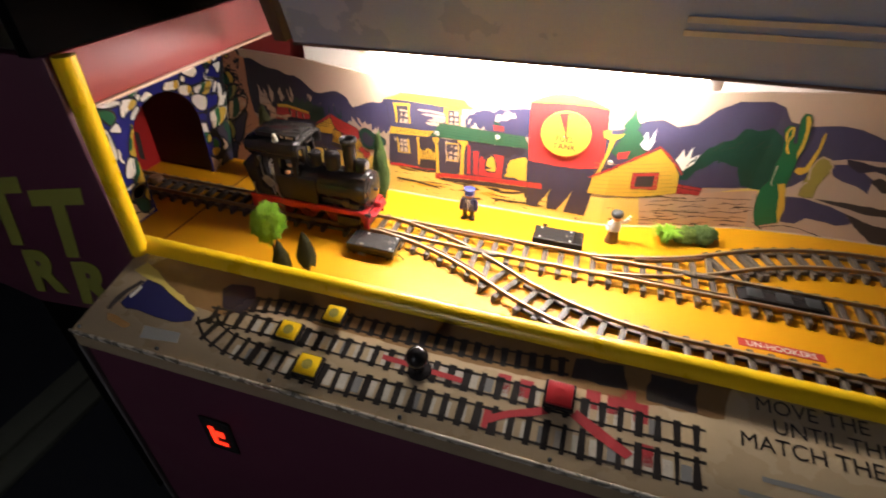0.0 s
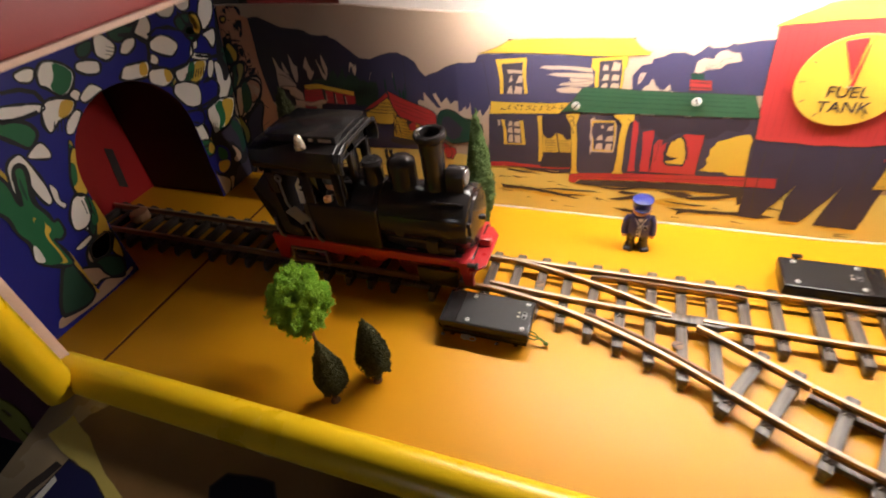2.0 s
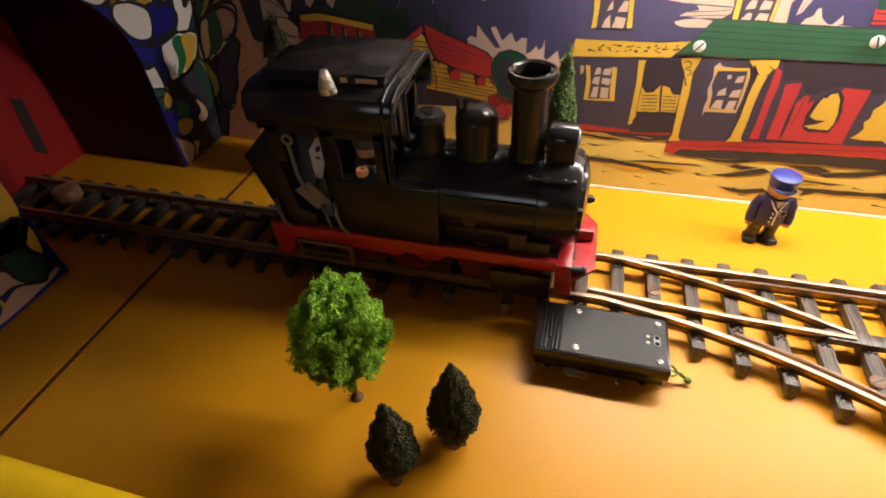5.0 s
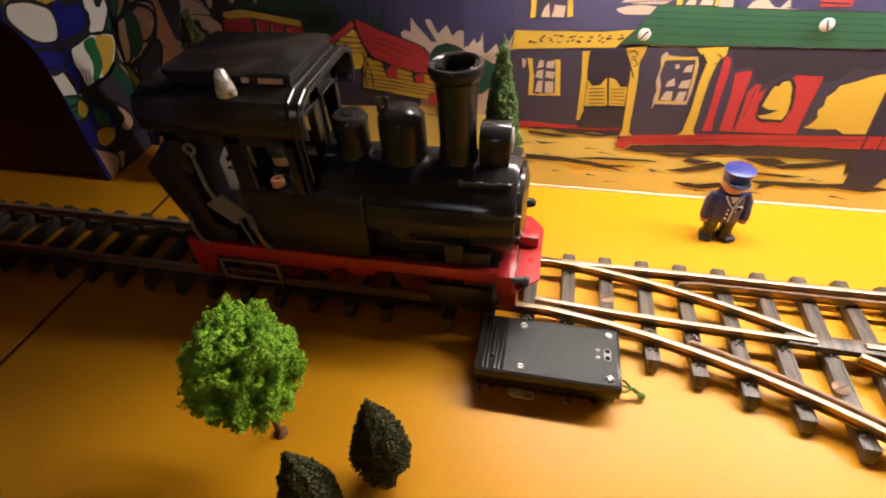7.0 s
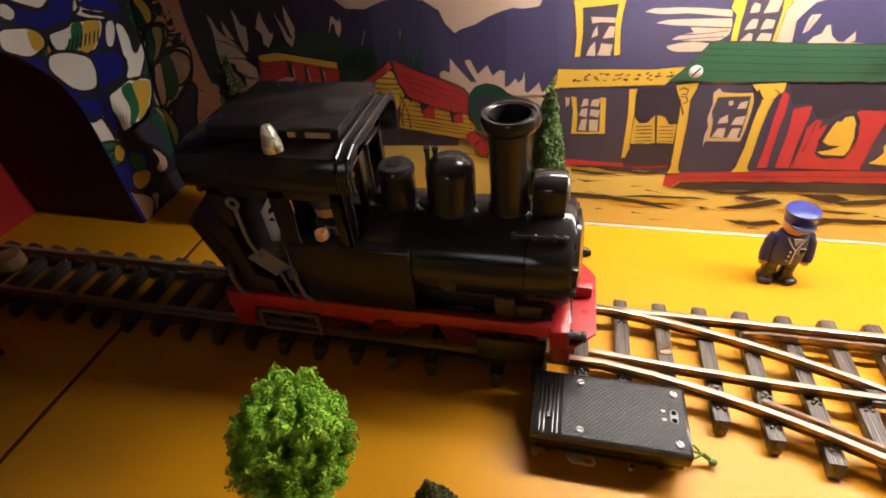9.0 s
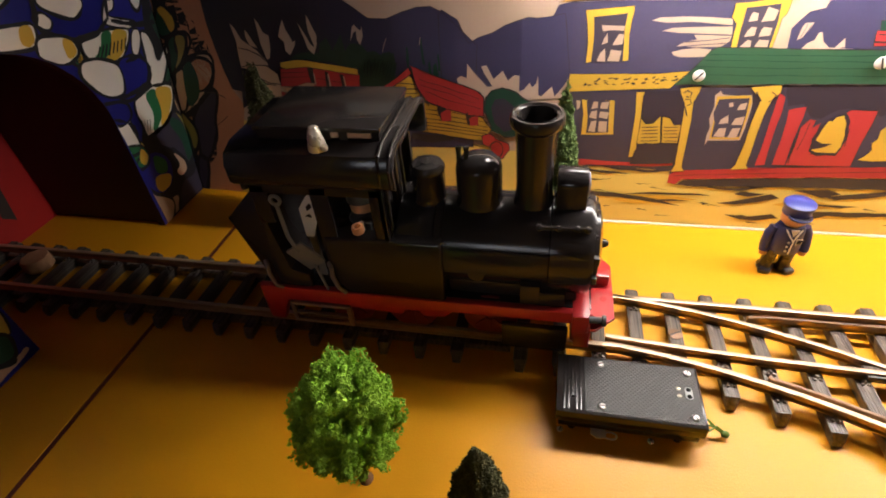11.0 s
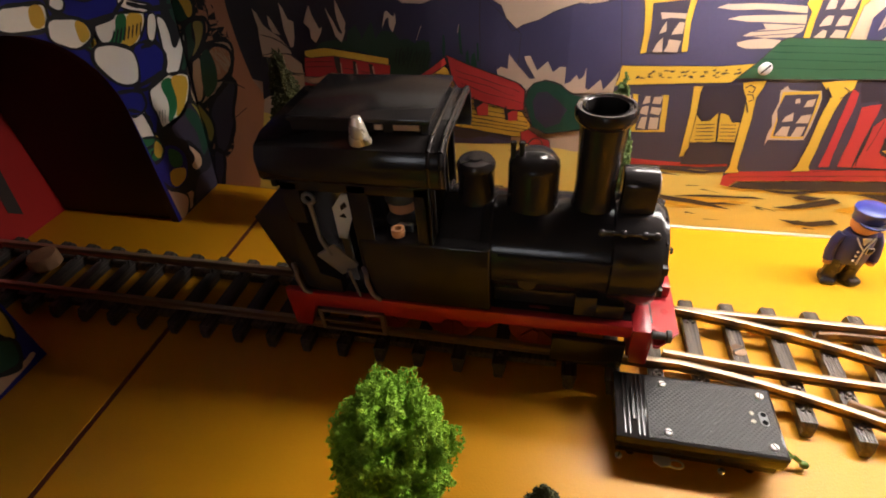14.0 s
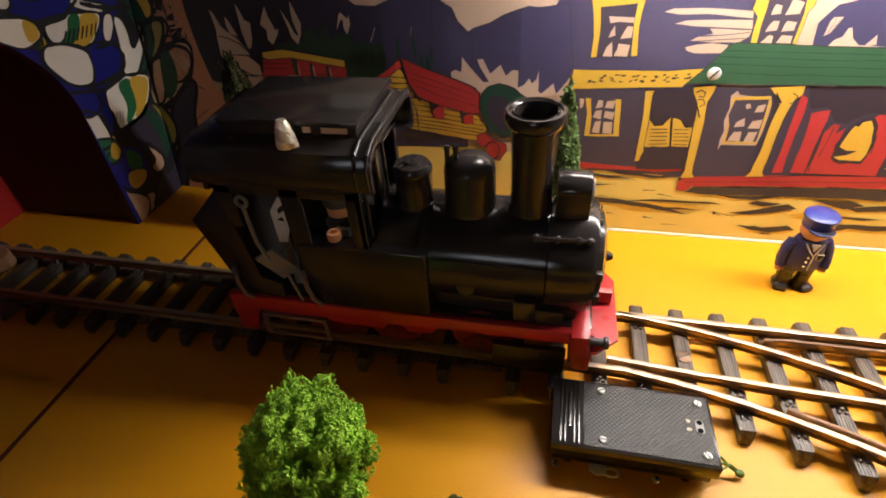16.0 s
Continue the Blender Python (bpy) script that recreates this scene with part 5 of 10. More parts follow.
def driver(bm):
    lathe(bm, [(0.0, 0.0), (0.011, 0.0), (0.011, 0.022), (0.0125, 0.030), (0.0120, 0.048), (0.0090, 0.052), (0.0, 0.053)], (0, 0, 0), sy=0.8, seg=18, mi=0)
    lathe(bm, [(0.0, 0.0), (0.009, 0.003), (0.0095, 0.010), (0.0085, 0.015), (0.0, 0.017)], (0, 0, 0.0525), seg=18, mi=1)
    lathe(bm, [(0.0, 0.0), (0.0108, 0.0), (0.0110, 0.006), (0.0080, 0.010), (0.0, 0.0105)], (0, 0, 0.0635), seg=18, mi=0)
    rod(bm, [(0.002, -0.010, 0.0475), (0.001, -0.016, 0.047), (0.002, -0.0195, 0.0495)], 0.0036, 10, mi=2)
    lathe(bm, [(0.0, -0.001), (0.0042, -0.001), (0.0046, 0.002), (0.0042, 0.0045), (0.0026, 0.0045), (0.0022, 0.001), (0.0, 0.001)], (0.0025, -0.0215, 0.0500), seg=14, mi=1)
    box(bm, 0.004, 0.010, -0.014, -0.011, 0.038, 0.052, bevel=0.001, mi=2)


eng("driver_seat", lambda bm: box(bm, -0.553, -0.527, CY - 0.024, CY + 0.002, 0.0566, 0.0656, bevel=0.001), BLACK_PL)
toy("toy_driver", "toy engine driver in dark clothes inside the cab", (-0.540, CY - 0.012, 0.0655), 0, driver, [DARKGREY_PL, SKIN_PL, GREY_PL])

# cork stub lying between the rails in the tunnel mouth, and a red pin in the floor
stub = thing("cork_stub", (-0.920, 0.774, 0.0108), "pale brown cork stub lying on the sleepers at the tunnel", "cork")
bm = bmesh.new()
lathe(bm, [(0.0, 0), (0.0125, 0.0), (0.0142, 0.002), (0.0142, 0.0115), (0.0128, 0.0135), (0.0, 0.0138)], (-0.920, 0.774, 0.0106), seg=9)
part("cork", bm, CORK, stub)
pin = thing("push_pin", (-0.5555, 0.5315, 0.0), "small red push pin stuck in the yellow base", "pin")
bm = bmesh.new()
lathe(bm, [(0.0006, 0), (0.0006, 0.004), (0.0021, 0.0045), (0.0024, 0.006), (0.0018, 0.0075), (0.0, 0.008)], (-0.5555, 0.5315, 0), seg=12)
part("pin_head", bm, RED_PL, pin)

# ---------------------------------------------------------------- artwork of the backdrop
paint("painted_ground", [(-0.861, 0.0), (0.30, 0.0), (0.62, 0.0), (1.10, 0.0), (1.10, 0.085), (0.62, 0.095), (0.48, 0.098), (0.33, 0.094), (0.20, 0.072), (0.04, 0.064), (-0.10, 0.070),
                         (-0.30, 0.066), (-0.40, 0.075), (-0.56, 0.090), (-0.70, 0.085), (-0.861, 0.10)], OCHRE, 0, amp=0.003)
paint("painted_mountains", [(-0.100, 0.15), (-0.10, 0.215),
                            (-0.05, 0.21), (0.02, 0.205), (0.06, 0.210), (0.107, 0.229), (0.130, 0.232), (0.159, 0.218), (0.190, 0.225), (0.218, 0.251), (0.251, 0.267), (0.309, 0.268), (0.332, 0.258),
                            (0.351, 0.233), (0.385, 0.226), (0.434, 0.232), (0.470, 0.228), (0.512, 0.214), (0.62, 0.205), (0.80, 0.215), (1.0, 0.20), (1.0, 0.12), (0.62, 0.10), (0.483, 0.10),
                            (0.333, 0.096), (0.226, 0.093), (0.15, 0.10), (0.0, 0.12)], BLUE, 1, ink=0.0012)
def painted_blob(name, at, half_axes, turn, n=18, power=2.5):
    """Outline of a boulder: a squarish oval."""
    out = []
    c, w = math.cos(radians(turn)), math.sin(radians(turn))
    for k in range(n):
        a = 2 * math.pi * k / n
        u = half_axes[0] * math.copysign(abs(math.cos(a)) ** (2 / power), math.cos(a))
        v = half_axes[1] * math.copysign(abs(math.sin(a)) ** (2 / power), math.sin(a))
        out.append((at[0] + u * c - v * w, at[1] + u * w + v * c))
    return out


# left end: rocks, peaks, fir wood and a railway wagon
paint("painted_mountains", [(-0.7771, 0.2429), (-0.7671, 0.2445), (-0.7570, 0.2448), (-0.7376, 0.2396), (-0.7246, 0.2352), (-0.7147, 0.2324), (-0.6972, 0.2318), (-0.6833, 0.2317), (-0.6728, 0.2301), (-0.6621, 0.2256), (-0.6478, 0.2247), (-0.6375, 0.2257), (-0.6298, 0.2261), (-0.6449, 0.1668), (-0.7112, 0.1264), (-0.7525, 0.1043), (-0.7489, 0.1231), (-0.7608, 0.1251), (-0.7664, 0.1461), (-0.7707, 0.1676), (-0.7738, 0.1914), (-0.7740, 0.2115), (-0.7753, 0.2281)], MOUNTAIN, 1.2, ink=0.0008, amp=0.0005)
paint("painted_rock_face", [(-0.8412, 0.2640), (-0.8015, 0.2627), (-0.7939, 0.2469), (-0.7769, 0.2427), (-0.7748, 0.2276), (-0.7735, 0.2109), (-0.7724, 0.1908), (-0.7693, 0.1671), (-0.7646, 0.1455), (-0.7612, 0.1238), (-0.7506, 0.1077), (-0.7835, -0.0013), (-0.8412, -0.0060), (-0.8412, 0.0253), (-0.8412, 0.0702), (-0.8412, 0.1327)], ROCK, 0.8, ink=0.0, amp=0.001)
paint("painted_snow_peak", [(-0.7436, 0.1916), (-0.7391, 0.1878), (-0.7343, 0.1775), (-0.7283, 0.1731), (-0.7179, 0.1670), (-0.7085, 0.1571), (-0.7069, 0.1521), (-0.7196, 0.1507), (-0.7419, 0.1486), (-0.7419, 0.1624), (-0.7408, 0.1754)], CREAM, 4, ink=0.0, amp=0.0005)
paint("painted_snow_peak", [(-0.7272, 0.1863), (-0.7244, 0.1836), (-0.7211, 0.1779), (-0.7158, 0.1689), (-0.7242, 0.1705), (-0.7275, 0.1777)], CREAM, 4, ink=0.0, amp=0.0005)
paint("painted_snow_peak", [(-0.7116, 0.1972), (-0.7082, 0.1925), (-0.7045, 0.1838), (-0.6983, 0.1813), (-0.7000, 0.1677), (-0.7031, 0.1592), (-0.7068, 0.1578), (-0.7089, 0.1655), (-0.7107, 0.1728), (-0.7111, 0.1853)], CREAM, 4, ink=0.0, amp=0.0005)
paint("painted_snow_peak", [(-0.6787, 0.1962), (-0.6767, 0.1872), (-0.6735, 0.1812), (-0.6712, 0.1760), (-0.6676, 0.1782), (-0.6697, 0.1725), (-0.6772, 0.1632), (-0.6820, 0.1674), (-0.6814, 0.1756), (-0.6873, 0.1807), (-0.6829, 0.1896)], CREAM, 4, ink=0.0, amp=0.0005)
paint("painted_snow_peak", [(-0.6618, 0.1950), (-0.6552, 0.1845), (-0.6509, 0.1750), (-0.6476, 0.1725), (-0.6436, 0.1771), (-0.6414, 0.1824), (-0.6441, 0.1888), (-0.6476, 0.1974), (-0.6498, 0.2015), (-0.6508, 0.1940), (-0.6503, 0.1852), (-0.6450, 0.1812), (-0.6428, 0.1757), (-0.6488, 0.1651), (-0.6546, 0.1704), (-0.6564, 0.1783)], CREAM, 4, ink=0.0, amp=0.0005)
paint("painted_snow_peak", [(-0.6049, 0.1787), (-0.6009, 0.1923), (-0.5984, 0.1942), (-0.5949, 0.1909), (-0.5921, 0.1894), (-0.5905, 0.1931), (-0.5905, 0.1845), (-0.5947, 0.1765), (-0.5975, 0.1811), (-0.5973, 0.1888), (-0.6004, 0.1871)], CREAM, 4, ink=0.0, amp=0.0005)
paint("painted_rock", [(-0.7432, 0.1485), (-0.7291, 0.1511), (-0.7192, 0.1523), (-0.7077, 0.1505), (-0.6976, 0.1433), (-0.6965, 0.1312), (-0.7141, 0.1335), (-0.7222, 0.1397), (-0.7231, 0.1460)], TAN, 4, ink=0.0, amp=0.0005)
paint("painted_rock", [(-0.7148, 0.1322), (-0.6979, 0.1311), (-0.6971, 0.1216), (-0.6959, 0.1114), (-0.7086, 0.1018), (-0.7145, 0.1102), (-0.7066, 0.1220), (-0.7147, 0.1246)], TAN, 4, ink=0.0, amp=0.0005)
lines("painted_cracks", [[(-0.7391, 0.1685), (-0.7275, 0.1667), (-0.7167, 0.1624), (-0.7066, 0.1553)], [(-0.7431, 0.1489), (-0.7289, 0.1519), (-0.7098, 0.1519), (-0.7036, 0.1478)], [(-0.7202, 0.1383), (-0.7092, 0.1339), (-0.6951, 0.1333)], [(-0.7131, 0.1165), (-0.7071, 0.1107)], [(-0.8024, 0.0785), (-0.7881, 0.0862), (-0.7760, 0.0947)], [(-0.7982, 0.1202), (-0.7839, 0.1198), (-0.7730, 0.1152)]], 0.0016, INK, 5, amp=0.0006)
paint("painted_wagon_roof", [(-0.6914, 0.1558), (-0.6807, 0.1577), (-0.6685, 0.1596), (-0.6578, 0.1592), (-0.6298, 0.1566), (-0.6013, 0.1539), (-0.6017, 0.1477), (-0.6245, 0.1492), (-0.6590, 0.1529), (-0.6858, 0.1494), (-0.6917, 0.1512)], YELLOW, 6, ink=0.0008, amp=0.0005)
paint("painted_wagon", [(-0.6927, 0.1497), (-0.6823, 0.1498), (-0.6612, 0.1528), (-0.6234, 0.1492), (-0.6000, 0.1478), (-0.6020, 0.1364), (-0.6225, 0.1334), (-0.6548, 0.1325), (-0.6637, 0.1370), (-0.6767, 0.1317), (-0.6965, 0.1312)], RED, 5, ink=0.0008, amp=0.0005)
paint("painted_wagon_gap", [(-0.6596, 0.1521), (-0.6530, 0.1513), (-0.6540, 0.1357), (-0.6576, 0.1355), (-0.6594, 0.1434)], INK, 6, ink=0.0, amp=0.0005)
paint("painted_wagon_gap", [(-0.6396, 0.1495), (-0.6358, 0.1485), (-0.6364, 0.1341), (-0.6409, 0.1338)], INK, 6, ink=0.0, amp=0.0005)
paint("painted_wagon_gap", [(-0.6230, 0.1478), (-0.6184, 0.1469), (-0.6188, 0.1344), (-0.6223, 0.1342)], INK, 6, ink=0.0, amp=0.0005)
lines("painted_wagon_posts", [[(-0.6531, 0.1472), (-0.6527, 0.1354)], [(-0.6361, 0.1470), (-0.6356, 0.1337)], [(-0.6185, 0.1458), (-0.6175, 0.1345)]], 0.0022, CREAM, 7, amp=0.0006)
lines("painted_wagon_planks", [[(-0.6925, 0.1455), (-0.6622, 0.1474)], [(-0.6935, 0.1406), (-0.6608, 0.1430)], [(-0.6508, 0.1420), (-0.6388, 0.1412)], [(-0.6332, 0.1402), (-0.6216, 0.1396)]], 0.0007, INK, 6, amp=0.0006)
paint("painted_wagon_platform", [(-0.6939, 0.1298), (-0.6766, 0.1325), (-0.6637, 0.1370), (-0.6538, 0.1369), (-0.6554, 0.1325), (-0.6753, 0.1269), (-0.6879, 0.1249)], TAN, 7, ink=0.0006, amp=0.0005)
paint("painted_wagon_under", [(-0.6976, 0.1260), (-0.6876, 0.1241), (-0.6745, 0.1253), (-0.6793, 0.1186), (-0.6892, 0.1094), (-0.6979, 0.1088)], RED, 5, ink=0.0006, amp=0.0005)
paint("painted_fir_wood", [(-0.6807, 0.1574), (-0.6702, 0.1643), (-0.6433, 0.1665), (-0.6407, 0.1754), (-0.6323, 0.1810), (-0.6279, 0.1690), (-0.6202, 0.1780), (-0.6150, 0.1851), (-0.6130, 0.1697), (-0.6058, 0.1770), (-0.5937, 0.1759), (-0.5884, 0.1692), (-0.5802, 0.1714), (-0.5727, 0.1675), (-0.5597, 0.1708), (-0.5619, 0.1423), (-0.5755, 0.1366), (-0.6007, 0.1348), (-0.6005, 0.1543), (-0.6576, 0.1600)], FIR_GREEN, 2.2, ink=0.0, amp=0.003)
paint("painted_fir_wood", [(-0.5917, 0.1725), (-0.5862, 0.1676), (-0.5829, 0.1608), (-0.5767, 0.1629), (-0.5721, 0.1701), (-0.5641, 0.1714), (-0.5609, 0.1639), (-0.5596, 0.1551), (-0.5664, 0.1438), (-0.5771, 0.1375), (-0.6005, 0.1339), (-0.5994, 0.1598)], FIR_GREEN, 2.4, ink=0.0, amp=0.003)
paint("painted_fir_streak", [(-0.5476, 0.1764), (-0.5460, 0.1761), (-0.5456, 0.1629), (-0.5476, 0.1558), (-0.5489, 0.1644)], GREEN_D, 3, ink=0.0, amp=0.001)
paint("painted_fir_streak", [(-0.5331, 0.1835), (-0.5313, 0.1844), (-0.5304, 0.1696), (-0.5296, 0.1602), (-0.5322, 0.1618), (-0.5328, 0.1737)], GREEN_D, 3, ink=0.0, amp=0.001)
paint("painted_fir_streak", [(-0.5215, 0.1606), (-0.5187, 0.1633), (-0.5171, 0.1521), (-0.5200, 0.1466), (-0.5225, 0.1501)], GREEN_D, 3, ink=0.0, amp=0.001)
paint("painted_fir_streak", [(-0.5270, 0.1621), (-0.5247, 0.1656), (-0.5236, 0.1500), (-0.5266, 0.1498)], GREEN_D, 3, ink=0.0, amp=0.001)
paint("painted_fir_streak", [(-0.5173, 0.1702), (-0.5158, 0.1719), (-0.5150, 0.1558), (-0.5169, 0.1557)], GREEN_D, 3, ink=0.0, amp=0.001)
lines("painted_fir_strokes", [[(-0.5936, 0.1456), (-0.5905, 0.1582), (-0.5870, 0.1641)], [(-0.5897, 0.1472), (-0.5871, 0.1559), (-0.5836, 0.1623)], [(-0.5858, 0.1487), (-0.5837, 0.1536), (-0.5801, 0.1606)], [(-0.5824, 0.1464), (-0.5803, 0.1513), (-0.5761, 0.1647)], [(-0.5786, 0.1479), (-0.5759, 0.1591), (-0.5727, 0.1630)], [(-0.5748, 0.1495), (-0.5725, 0.1568), (-0.5693, 0.1613)], [(-0.5714, 0.1471), (-0.5691, 0.1545), (-0.5654, 0.1653)], [(-0.5676, 0.1487), (-0.5657, 0.1522), (-0.5620, 0.1636)], [(-0.5639, 0.1502), (-0.5616, 0.1600), (-0.5587, 0.1619)], [(-0.5942, 0.1511), (-0.5911, 0.1638)], [(-0.5909, 0.1513), (-0.5880, 0.1624)], [(-0.5876, 0.1515), (-0.5849, 0.1610)], [(-0.5843, 0.1517), (-0.5814, 0.1644)], [(-0.5810, 0.1519), (-0.5783, 0.1630)], [(-0.5778, 0.1522), (-0.5752, 0.1616)], [(-0.5745, 0.1524), (-0.5717, 0.1650)], [(-0.5713, 0.1526), (-0.5687, 0.1636)]], 0.0018, FIR_INK, 3.4, amp=0.003)
lines("painted_wood_marks", [[(-0.5720, 0.1710), (-0.5666, 0.1832)], [(-0.5333, 0.1786), (-0.5320, 0.1852)]], 0.0008, CREAM, 3.6, amp=0.0006)
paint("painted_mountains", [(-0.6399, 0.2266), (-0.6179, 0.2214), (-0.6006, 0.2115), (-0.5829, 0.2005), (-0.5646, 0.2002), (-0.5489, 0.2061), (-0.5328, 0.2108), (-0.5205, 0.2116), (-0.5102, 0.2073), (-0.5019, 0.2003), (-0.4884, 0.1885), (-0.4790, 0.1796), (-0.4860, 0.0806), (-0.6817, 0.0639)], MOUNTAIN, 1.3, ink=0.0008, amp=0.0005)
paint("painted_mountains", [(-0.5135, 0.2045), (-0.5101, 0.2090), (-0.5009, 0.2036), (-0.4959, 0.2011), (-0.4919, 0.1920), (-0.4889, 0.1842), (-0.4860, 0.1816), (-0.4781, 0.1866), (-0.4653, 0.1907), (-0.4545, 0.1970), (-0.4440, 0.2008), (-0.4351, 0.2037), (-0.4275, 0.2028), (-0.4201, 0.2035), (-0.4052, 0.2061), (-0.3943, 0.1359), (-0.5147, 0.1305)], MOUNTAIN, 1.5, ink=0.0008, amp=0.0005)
paint("painted_white_grass", [(-0.4994, 0.1496), (-0.4953, 0.1523), (-0.4900, 0.1504), (-0.4890, 0.1635), (-0.4840, 0.1573), (-0.4709, 0.1431), (-0.4657, 0.1435), (-0.4736, 0.1560), (-0.4758, 0.1617), (-0.4708, 0.1626), (-0.4647, 0.1504), (-0.4562, 0.1585), (-0.4514, 0.1495), (-0.4460, 0.1545), (-0.4411, 0.1544), (-0.4411, 0.1399), (-0.4366, 0.1421), (-0.4319, 0.1481), (-0.4296, 0.1440), (-0.4262, 0.1471), (-0.4247, 0.1543), (-0.4241, 0.1458), (-0.4239, 0.1371), (-0.4212, 0.1354), (-0.4121, 0.1446), (-0.4093, 0.1356), (-0.4013, 0.1461), (-0.3973, 0.1554), (-0.3943, 0.1359), (-0.4377, 0.1314), (-0.4417, 0.1385), (-0.4573, 0.1415), (-0.4654, 0.1386), (-0.4725, 0.1313), (-0.4781, 0.1382), (-0.4980, 0.1426)], CREAM, 3, ink=0.0, amp=0.0005)
# log cabin and cart
paint("painted_cabin_gable", [(-0.586, 0.1257), (-0.567, 0.1357), (-0.549, 0.1509), (-0.544, 0.1475), (-0.535, 0.1278), (-0.545, 0.1130), (-0.586, 0.1097)], YELLOW, 4, ink=0.0012)
paint("painted_cabin_wall", [(-0.540, 0.1251), (-0.530, 0.1242), (-0.476, 0.1130), (-0.467, 0.1009), (-0.476, 0.0883), (-0.510, 0.0907), (-0.545, 0.0946)], YELLOW, 4.4, ink=0.0012)
lines("painted_logs", [[(-0.539, 0.1179), (-0.508, 0.1162), (-0.470, 0.1126)], [(-0.540, 0.1133), (-0.509, 0.1116), (-0.470, 0.1080)], [(-0.541, 0.1086), (-0.509, 0.1070), (-0.471, 0.1034)], [(-0.541, 0.1045), (-0.510, 0.1030), (-0.471, 0.0994)], [(-0.542, 0.1010), (-0.510, 0.0996), (-0.471, 0.0961)], [(-0.542, 0.0976), (-0.510, 0.0961), (-0.471, 0.0927)]], 0.0013, INK, 5.4, amp=0.0008)
lines("painted_logs", [[(-0.558, 0.1426), (-0.542, 0.1420)], [(-0.568, 0.1375), (-0.541, 0.1377)], [(-0.578, 0.1322), (-0.540, 0.1333)], [(-0.589, 0.1268), (-0.538, 0.1290)]], 0.0016, INK, 5.4, amp=0.0012)
lines("painted_log_ends", [[(-0.540, 0.1276), (-0.535, 0.1135), (-0.534, 0.0947)], [(-0.536, 0.1213), (-0.541, 0.1079), (-0.540, 0.0957)]], 0.0020, INK, 5.8, amp=0.002)
paint("painted_cabin_window", [(-0.521, 0.1259), (-0.508, 0.1234), (-0.508, 0.1071), (-0.518, 0.1078), (-0.521, 0.1156)], INK, 6, amp=0.001)
paint("painted_cabin_window", [(-0.493, 0.1182), (-0.481, 0.1160), (-0.480, 0.1043), (-0.491, 0.1039)], INK, 6, amp=0.001)
paint("painted_shutter", [(-0.518, 0.1144), (-0.512, 0.1187), (-0.507, 0.1215), (-0.507, 0.1078), (-0.517, 0.1066)], RED, 6.5, amp=0.001)
paint("painted_shutter", [(-0.489, 0.1106), (-0.483, 0.1147), (-0.480, 0.1129), (-0.480, 0.1044), (-0.488, 0.1034)], RED, 6.5, amp=0.001)
paint("painted_cabin_roof", [(-0.545, 0.1595), (-0.526, 0.1535), (-0.481, 0.1392), (-0.474, 0.1332), (-0.474, 0.1144), (-0.487, 0.1133), (-0.530, 0.1249), (-0.537, 0.1315), (-0.543, 0.1450)], RED, 6, ink=0.0016)
paint("painted_roof_edge", [(-0.588, 0.1294), (-0.547, 0.1576), (-0.544, 0.1523), (-0.574, 0.1332)], RED, 6.2, ink=0.0014)
lines("painted_roof_lines", [[(-0.537, 0.1477), (-0.516, 0.1424), (-0.478, 0.1313)], [(-0.535, 0.1417), (-0.505, 0.1342), (-0.482, 0.1274)], [(-0.532, 0.1356), (-0.512, 0.1301), (-0.478, 0.1206)]], 0.0008, INK, 7)
lines("painted_roof_barge", [[(-0.544, 0.1583), (-0.540, 0.1377), (-0.530, 0.1216)]], 0.0022, INK, 7)
paint("painted_shadow", [(-0.550, 0.0916), (-0.529, 0.0908), (-0.505, 0.0896), (-0.510, 0.0851), (-0.535, 0.0826), (-0.551, 0.0859)], INK, 4, amp=0.002)
lines("painted_shadow_line", [[(-0.510, 0.0879), (-0.492, 0.0841), (-0.476, 0.0821)], [(-0.487, 0.0745), (-0.467, 0.0713), (-0.455, 0.0706)]], 0.0014, INK, 4.2)
paint("painted_cart_hood", [(-0.474, 0.1227), (-0.472, 0.1327), (-0.467, 0.1395), (-0.457, 0.1427), (-0.444, 0.1395), (-0.433, 0.1318), (-0.421, 0.1295), (-0.411, 0.1241), (-0.409, 0.1130), (-0.425, 0.0985), (-0.454, 0.0935), (-0.467, 0.0996)], GREEN_D, 5, ink=0.0020)
paint("painted_cart_shade", [(-0.467, 0.1229), (-0.463, 0.1317), (-0.455, 0.1331), (-0.446, 0.1260), (-0.436, 0.1175), (-0.442, 0.1046), (-0.455, 0.0988), (-0.464, 0.1076)], NAVY_INK, 6, amp=0.002)
paint("painted_cart_body", [(-0.477, 0.0938), (-0.469, 0.0968), (-0.461, 0.0904), (-0.450, 0.0869), (-0.449, 0.0801), (-0.456, 0.0698), (-0.465, 0.0715), (-0.468, 0.0811), (-0.476, 0.0849)], RED, 6.4, ink=0.0016)
lines("painted_cart_wheel", [[(-0.462 + 0.007 * math.cos(a), 0.0794 + 0.009 * math.sin(a)) for a in [k * math.pi / 8 for k in range(17)]]], 0.0020, INK, 7)

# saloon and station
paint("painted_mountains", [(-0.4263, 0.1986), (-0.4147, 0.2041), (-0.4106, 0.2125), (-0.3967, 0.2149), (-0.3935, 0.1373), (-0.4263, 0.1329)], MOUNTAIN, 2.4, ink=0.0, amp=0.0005)
